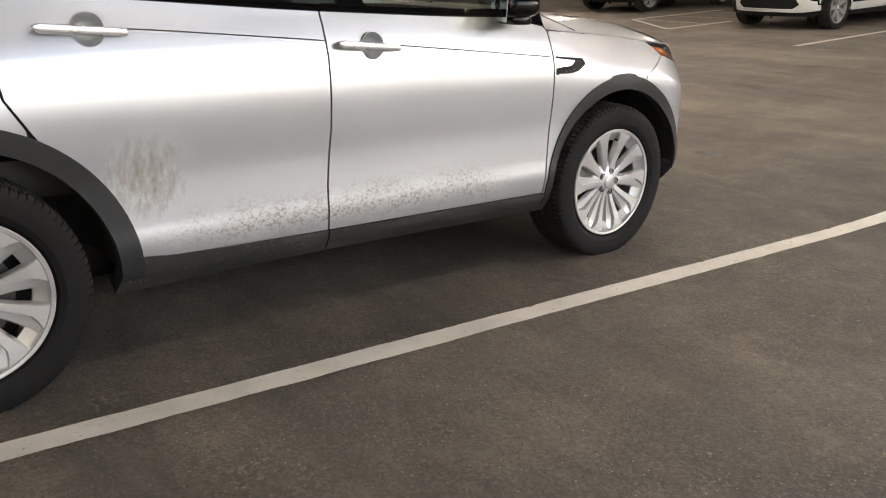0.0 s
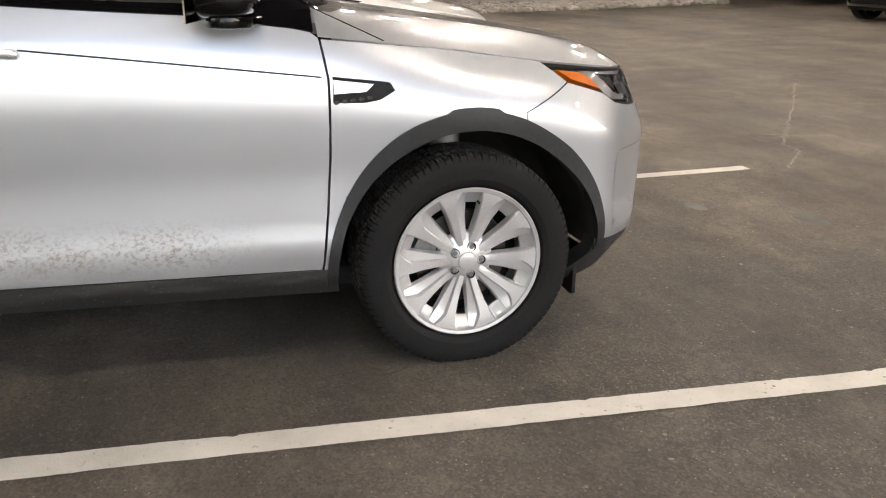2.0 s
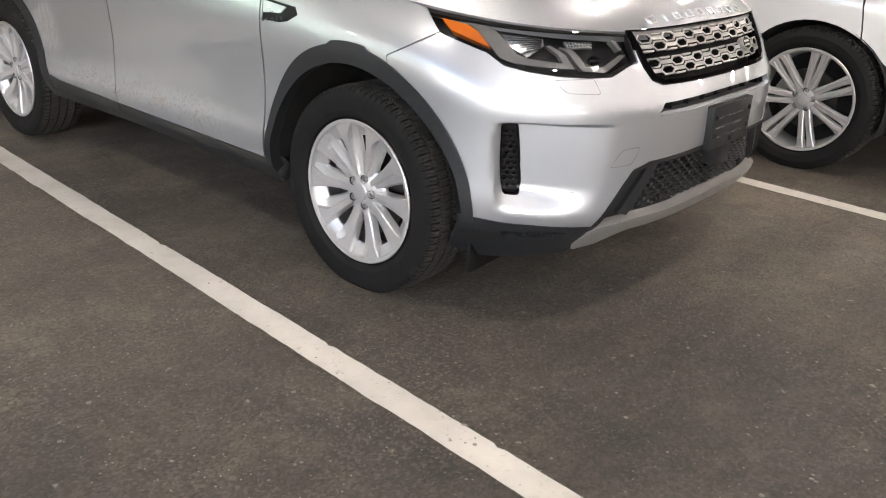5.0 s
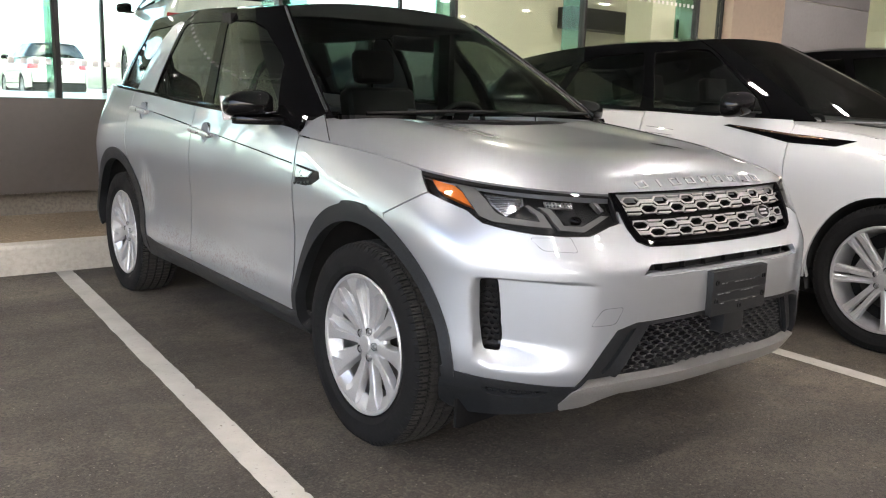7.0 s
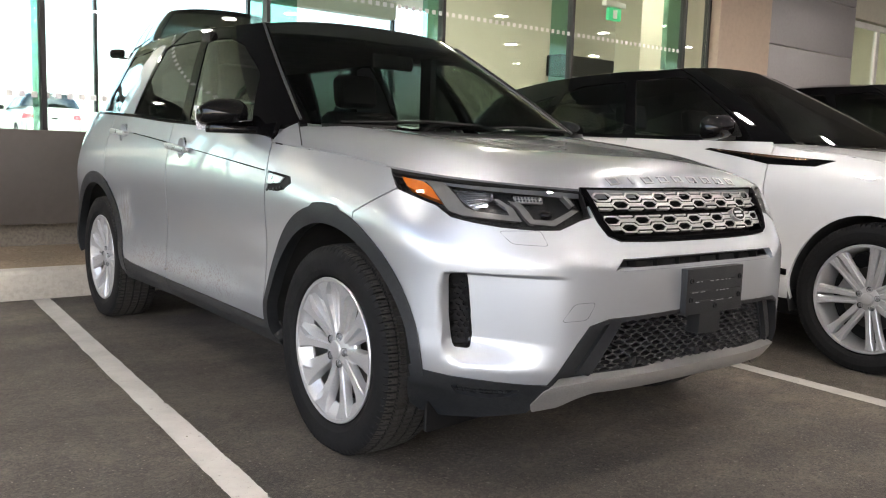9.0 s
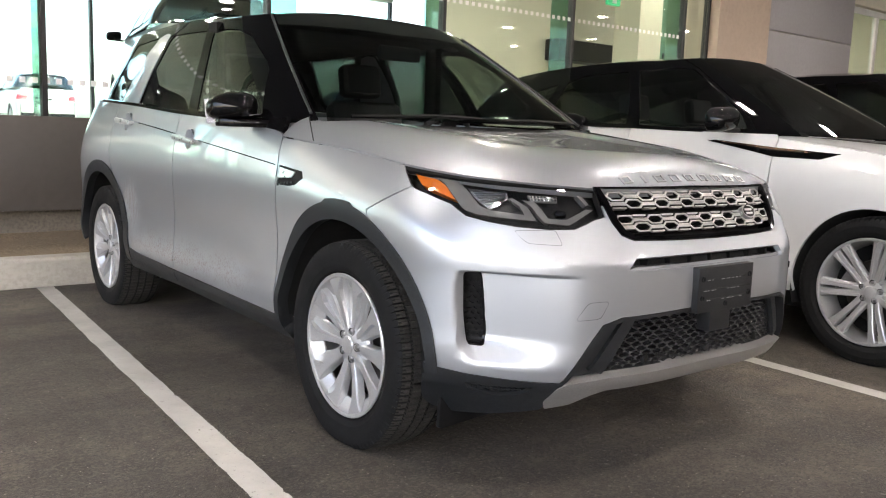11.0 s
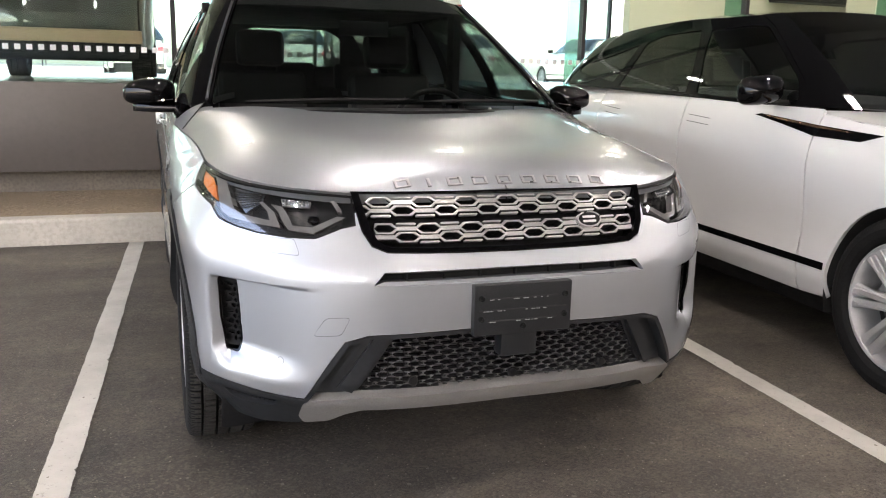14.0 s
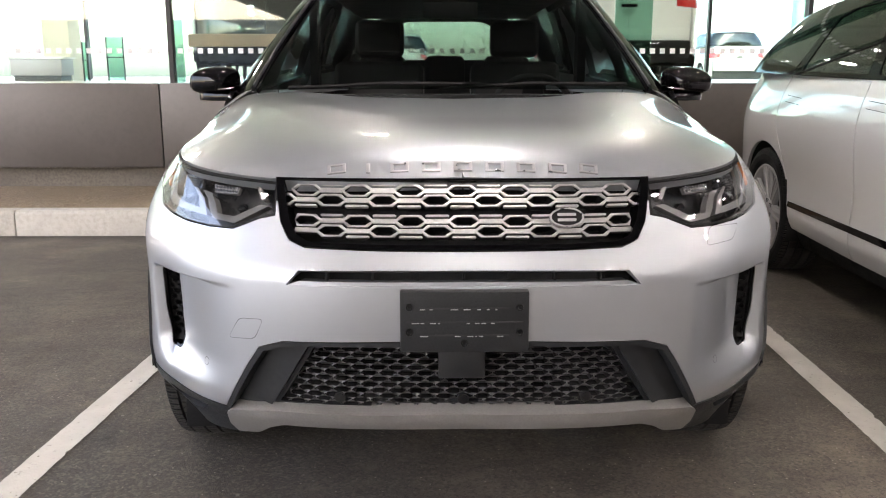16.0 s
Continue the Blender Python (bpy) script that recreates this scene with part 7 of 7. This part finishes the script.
        rs = sheet("rear_screen", lambda u, w, o=0: H.at(u, w, o - 0.003), [fix([(hu(3.5), 0.02), (H.length, 0.02), (H.length, h - 0.08), (hu(3.52), h - 0.08)])], [], M["tinted"], car, 0.1, 0, 0)
        rs.visible_shadow = False
        sheet("rear_pillar", H.at, [fix([(hu(3.3), -0.005), (H.length, -0.005), (H.length, h), (hu(3.45), h)])], [fix([(hu(3.5), 0.02), (H.length + 0.01, 0.02), (H.length + 0.01, h - 0.08), (hu(3.52), h - 0.08)])], roof_mat, car, 0.08, 0, 0.01)
        tl = [(S.length - 0.98, 0.86), (S.length - 0.60, 0.88), (S.length - 0.60, 0.99), (S.length - 1.0, 1.02)]
        tl = [(u, z * shape.k) for u, z in tl]
        sheet("tailgate", at, [fix([(S.length - 0.82, 0.52), (S.length, 0.52), (S.length, 1.205 * shape.k), (S.length - 0.82, 1.205 * shape.k)])], [fix(tl)], paint, car, 0.07, 0.002, 0.02)
        sheet("rear_bumper", lambda u, z, o=0: at(u, z, o + 0.02), [fix([(S.length - 0.82, 0.25), (S.length, 0.25), (S.length, 0.51), (S.length - 0.82, 0.51)])], [], M["trim_dark"], car, 0.08, 0, 0.02)
        sheet("tail_lamp", lambda u, z, o=0: at(u, z, o + 0.003), [fix(tl)], [], M["red"], car, 0.05, 0, 0.01, "red tail lamp")
        sheet("inner_skin", lambda u, z, o=0: at(u, z, o - 0.022), [fix([(1.0, 0.34), (S.length, 0.34), (S.length, 1.12), (uA, 1.08), (1.0, 0.90)])], [fix(circle(uF, 0.378, 0.46, 32)), fix(circle(uR, 0.378, 0.46, 32))], M["seam"], car, 0.1, 0, 0)
    part("tailgate_badge", box((-0.10, 3.885, 0.93), (0.10, 3.90, 0.97), 0.004), M["gloss_black"], car)
    uw = hu(0.615)
    ws = sheet("windscreen", H.at, [[(-uw, 0.0), (0, 0.0), (uw, 0.0), (hu(0.57), h), (0, h), (-hu(0.57), h)]], [], M["dim_glass"], car, 0.08, 0, 0)
    ws.visible_shadow = False
    ring = [(float(r[1]), float(r[2])) for r in H.high[::6]]
    ring = ring + [(-a, b) for a, b in reversed(ring)]
    ring = [p for i, p in enumerate(ring) if i == 0 or math.hypot(p[0] - ring[i - 1][0], p[1] - ring[i - 1][1]) > 1e-4]
    sheet("roof", lambda a, b, o=0: (a, b, shape.roof(a, b) + o), [ring], [], roof_mat, car, 0.1, 0, 0.02)
    edge = [at(u, top(u)) for u in np.linspace(0, uA, 80)]
    EY, EX, EZ = [e[1] for e in edge], [e[0] for e in edge], [e[2] for e in edge]

    def hood(a, b, o=0.0):
        xb, zb = float(np.interp(b, EY, EX)), float(np.interp(b, EY, EZ))
        zc = lerp_table(((-0.80, 0.955), (-0.74, 0.995), (-0.6, 1.035), (-0.2, 1.09), (0.3, 1.135), (0.7, 1.165)), b)
        q = min(1.0, abs(a) / max(0.05, xb))
        return (a, b, zb + (zc - zb) * (1 - q ** lerp_table(((-0.75, 2.5), (0.0, 4.0), (0.6, 7.0)), b)) + o)
    back = [(float(r[1]), float(r[2]) - 0.05) for r in H.low if r[1] < 0.80][::8]
    outline = [(e[0], e[1]) for e in edge if e[1] < 0.60][::2] + [(0.86, 0.61)]
    ring = outline + [(a, b) for a, b in reversed(back)]
    ring = ring + [(-a, b) for a, b in reversed(ring)]
    clean = []
    for p in ring:
        if not clean or math.hypot(p[0] - clean[-1][0], p[1] - clean[-1][1]) > 1e-3:
            clean.append(p)
    bon = sheet("bonnet", hood, [clean], [], paint, car, 0.04 if fine else 0.09, 0.002, 0.02)
    if fine:
        for s in (1, -1):
            p = [(s * 0.42, -0.02), (s * 0.50, 0.02), (s * 0.58, 0.42), (s * 0.52, 0.46)]
            sheet("bonnet_vent", lambda a, b, o=0: hood(a, b, o + 0.003), [p if s > 0 else p[::-1]], [], M["gloss_black"], bon, 0.05, 0, 0.004)
    sheet("cowl", lambda a, b, o=0: (a, b, 1.135 * shape.k + o), [[(-0.82, 0.66), (-0.4, 0.45), (0.4, 0.45), (0.82, 0.66), (0.75, 0.95), (-0.75, 0.95)]], [], M["trim_dark"], car, 0.15, 0, 0.02)
    part("floor_pan", box((-0.70, -0.55, 0.22), (0.70, 3.6, 0.34), 0.02), M["liner"], car)
    part("engine_bay", box((-0.48, -0.60, 0.30), (0.48, 0.9, 0.88), 0.03), M["liner"], car)
    part("dashboard", prism([(0.62, 0.80), (0.68, 1.11), (1.15, 1.09), (1.28, 1.0), (1.25, 0.80)], -0.80, 0.80, "x", 0.03), M["leather"], car)
    for sx, yy in ((-0.37, 1.78), (0.37, 1.78), (-0.38, 2.70), (0.38, 2.70)):
        seat = part("seat", join(box((sx - 0.25, yy - 0.42, 0.52), (sx + 0.25, yy + 0.10, 0.68), 0.05), moved(box((-0.24, -0.07, 0.0), (0.24, 0.07, 0.62), 0.06, 3), pose(sx, yy + 0.12, 0.62, -16, 0, 0))), M["leather"], car)
        part("headrest", moved(box((-0.13, -0.05, 0.0), (0.13, 0.05, 0.19), 0.045, 3), pose(sx, yy + 0.31, 1.24, -10, 0, 0)), M["leather"], seat)
    part("steering_wheel", moved(tube([(0.18 * math.cos(a), 0.18 * math.sin(a), 0) for a in np.linspace(0, 2 * math.pi, 29)[:-1]], 0.015, 8, True), pose(0.37, 1.30, 1.02, -62, 0, 0)), M["leather"], car)
    return car


LOW_CAR, TALL_CAR = CarShape(), CarShape(1.07, 1.0)
WHEEL_TWIN = WheelKit("twin", 0.384, 0.270, 0.255, M["alloy"], 0.375)
WHEEL_DARK = WheelKit("twin", 0.384, 0.270, 0.255, M["caliper"], 0.375)
build_car("white_crossover", "white crossover with black roof parked in the next bay", LOW_CAR, M["white"], M["gloss_black"], WHEEL_TWIN, pose(2.805, -0.545, 0, 0, 0, -2.2))
build_car("black_suv", "black SUV parked beyond the white crossover", TALL_CAR, M["black_paint"], M["gloss_black"], WHEEL_TWIN, pose(5.85, -0.35, 0), False)
build_car("white_suv", "white and black SUV parked across the aisle", TALL_CAR, M["white"], M["gloss_black"], WHEEL_DARK, pose(5.25, -11.95, lie(-11.95), 2.9, 0, 180), False)
dark = build_car("dark_suv", "dark SUV parked with its doors shut", TALL_CAR, M["black_paint"], M["gloss_black"], WHEEL_DARK, pose(10.5, -13.3, lie(-13.3), 2.6, 0, 180), False)
show = build_car("showroom_suv", "white SUV with black roof on the showroom floor", TALL_CAR, M["white"], M["gloss_black"], WHEEL_DARK, pose(3.19, 12.81, FLOOR, 0, 0, 171) @ Matrix.Diagonal((1.06, 1.04, 1.07, 1.0)), False)
# this SUV and its tan strip are built to imitate a reflection in the glass
inner = build_car("reflected_brown_suv", "dark olive-brown SUV with a tan strip, standing in for a reflection in the showroom glass", LOW_CAR, M["olive_paint"], M["gloss_black"], WHEEL_DARK, pose(-1.8, 9.95, FLOOR, 0, 0, 180), False)
part("reflection_strip", box((-0.80, 3.85, 0.39), (0.80, 3.92, 0.52), 0.02), M["tan_strip"], inner, "tan band of the stand-in reflection")
yard = build_car("yard_suv", "warm silver SUV in the yard behind the showroom", TALL_CAR, M["far_silver"], M["gloss_black"], WHEEL_DARK, pose(4.2, 30, 0.75, 0, 0, 180), False, "yard cars")
for x, y, r in ((9.6, 28, 180), (14.5, 27, 180), (-1.5, 31, 185)):
    copy_thing(yard, pose(x, y, 0.75, 0, 0, r))
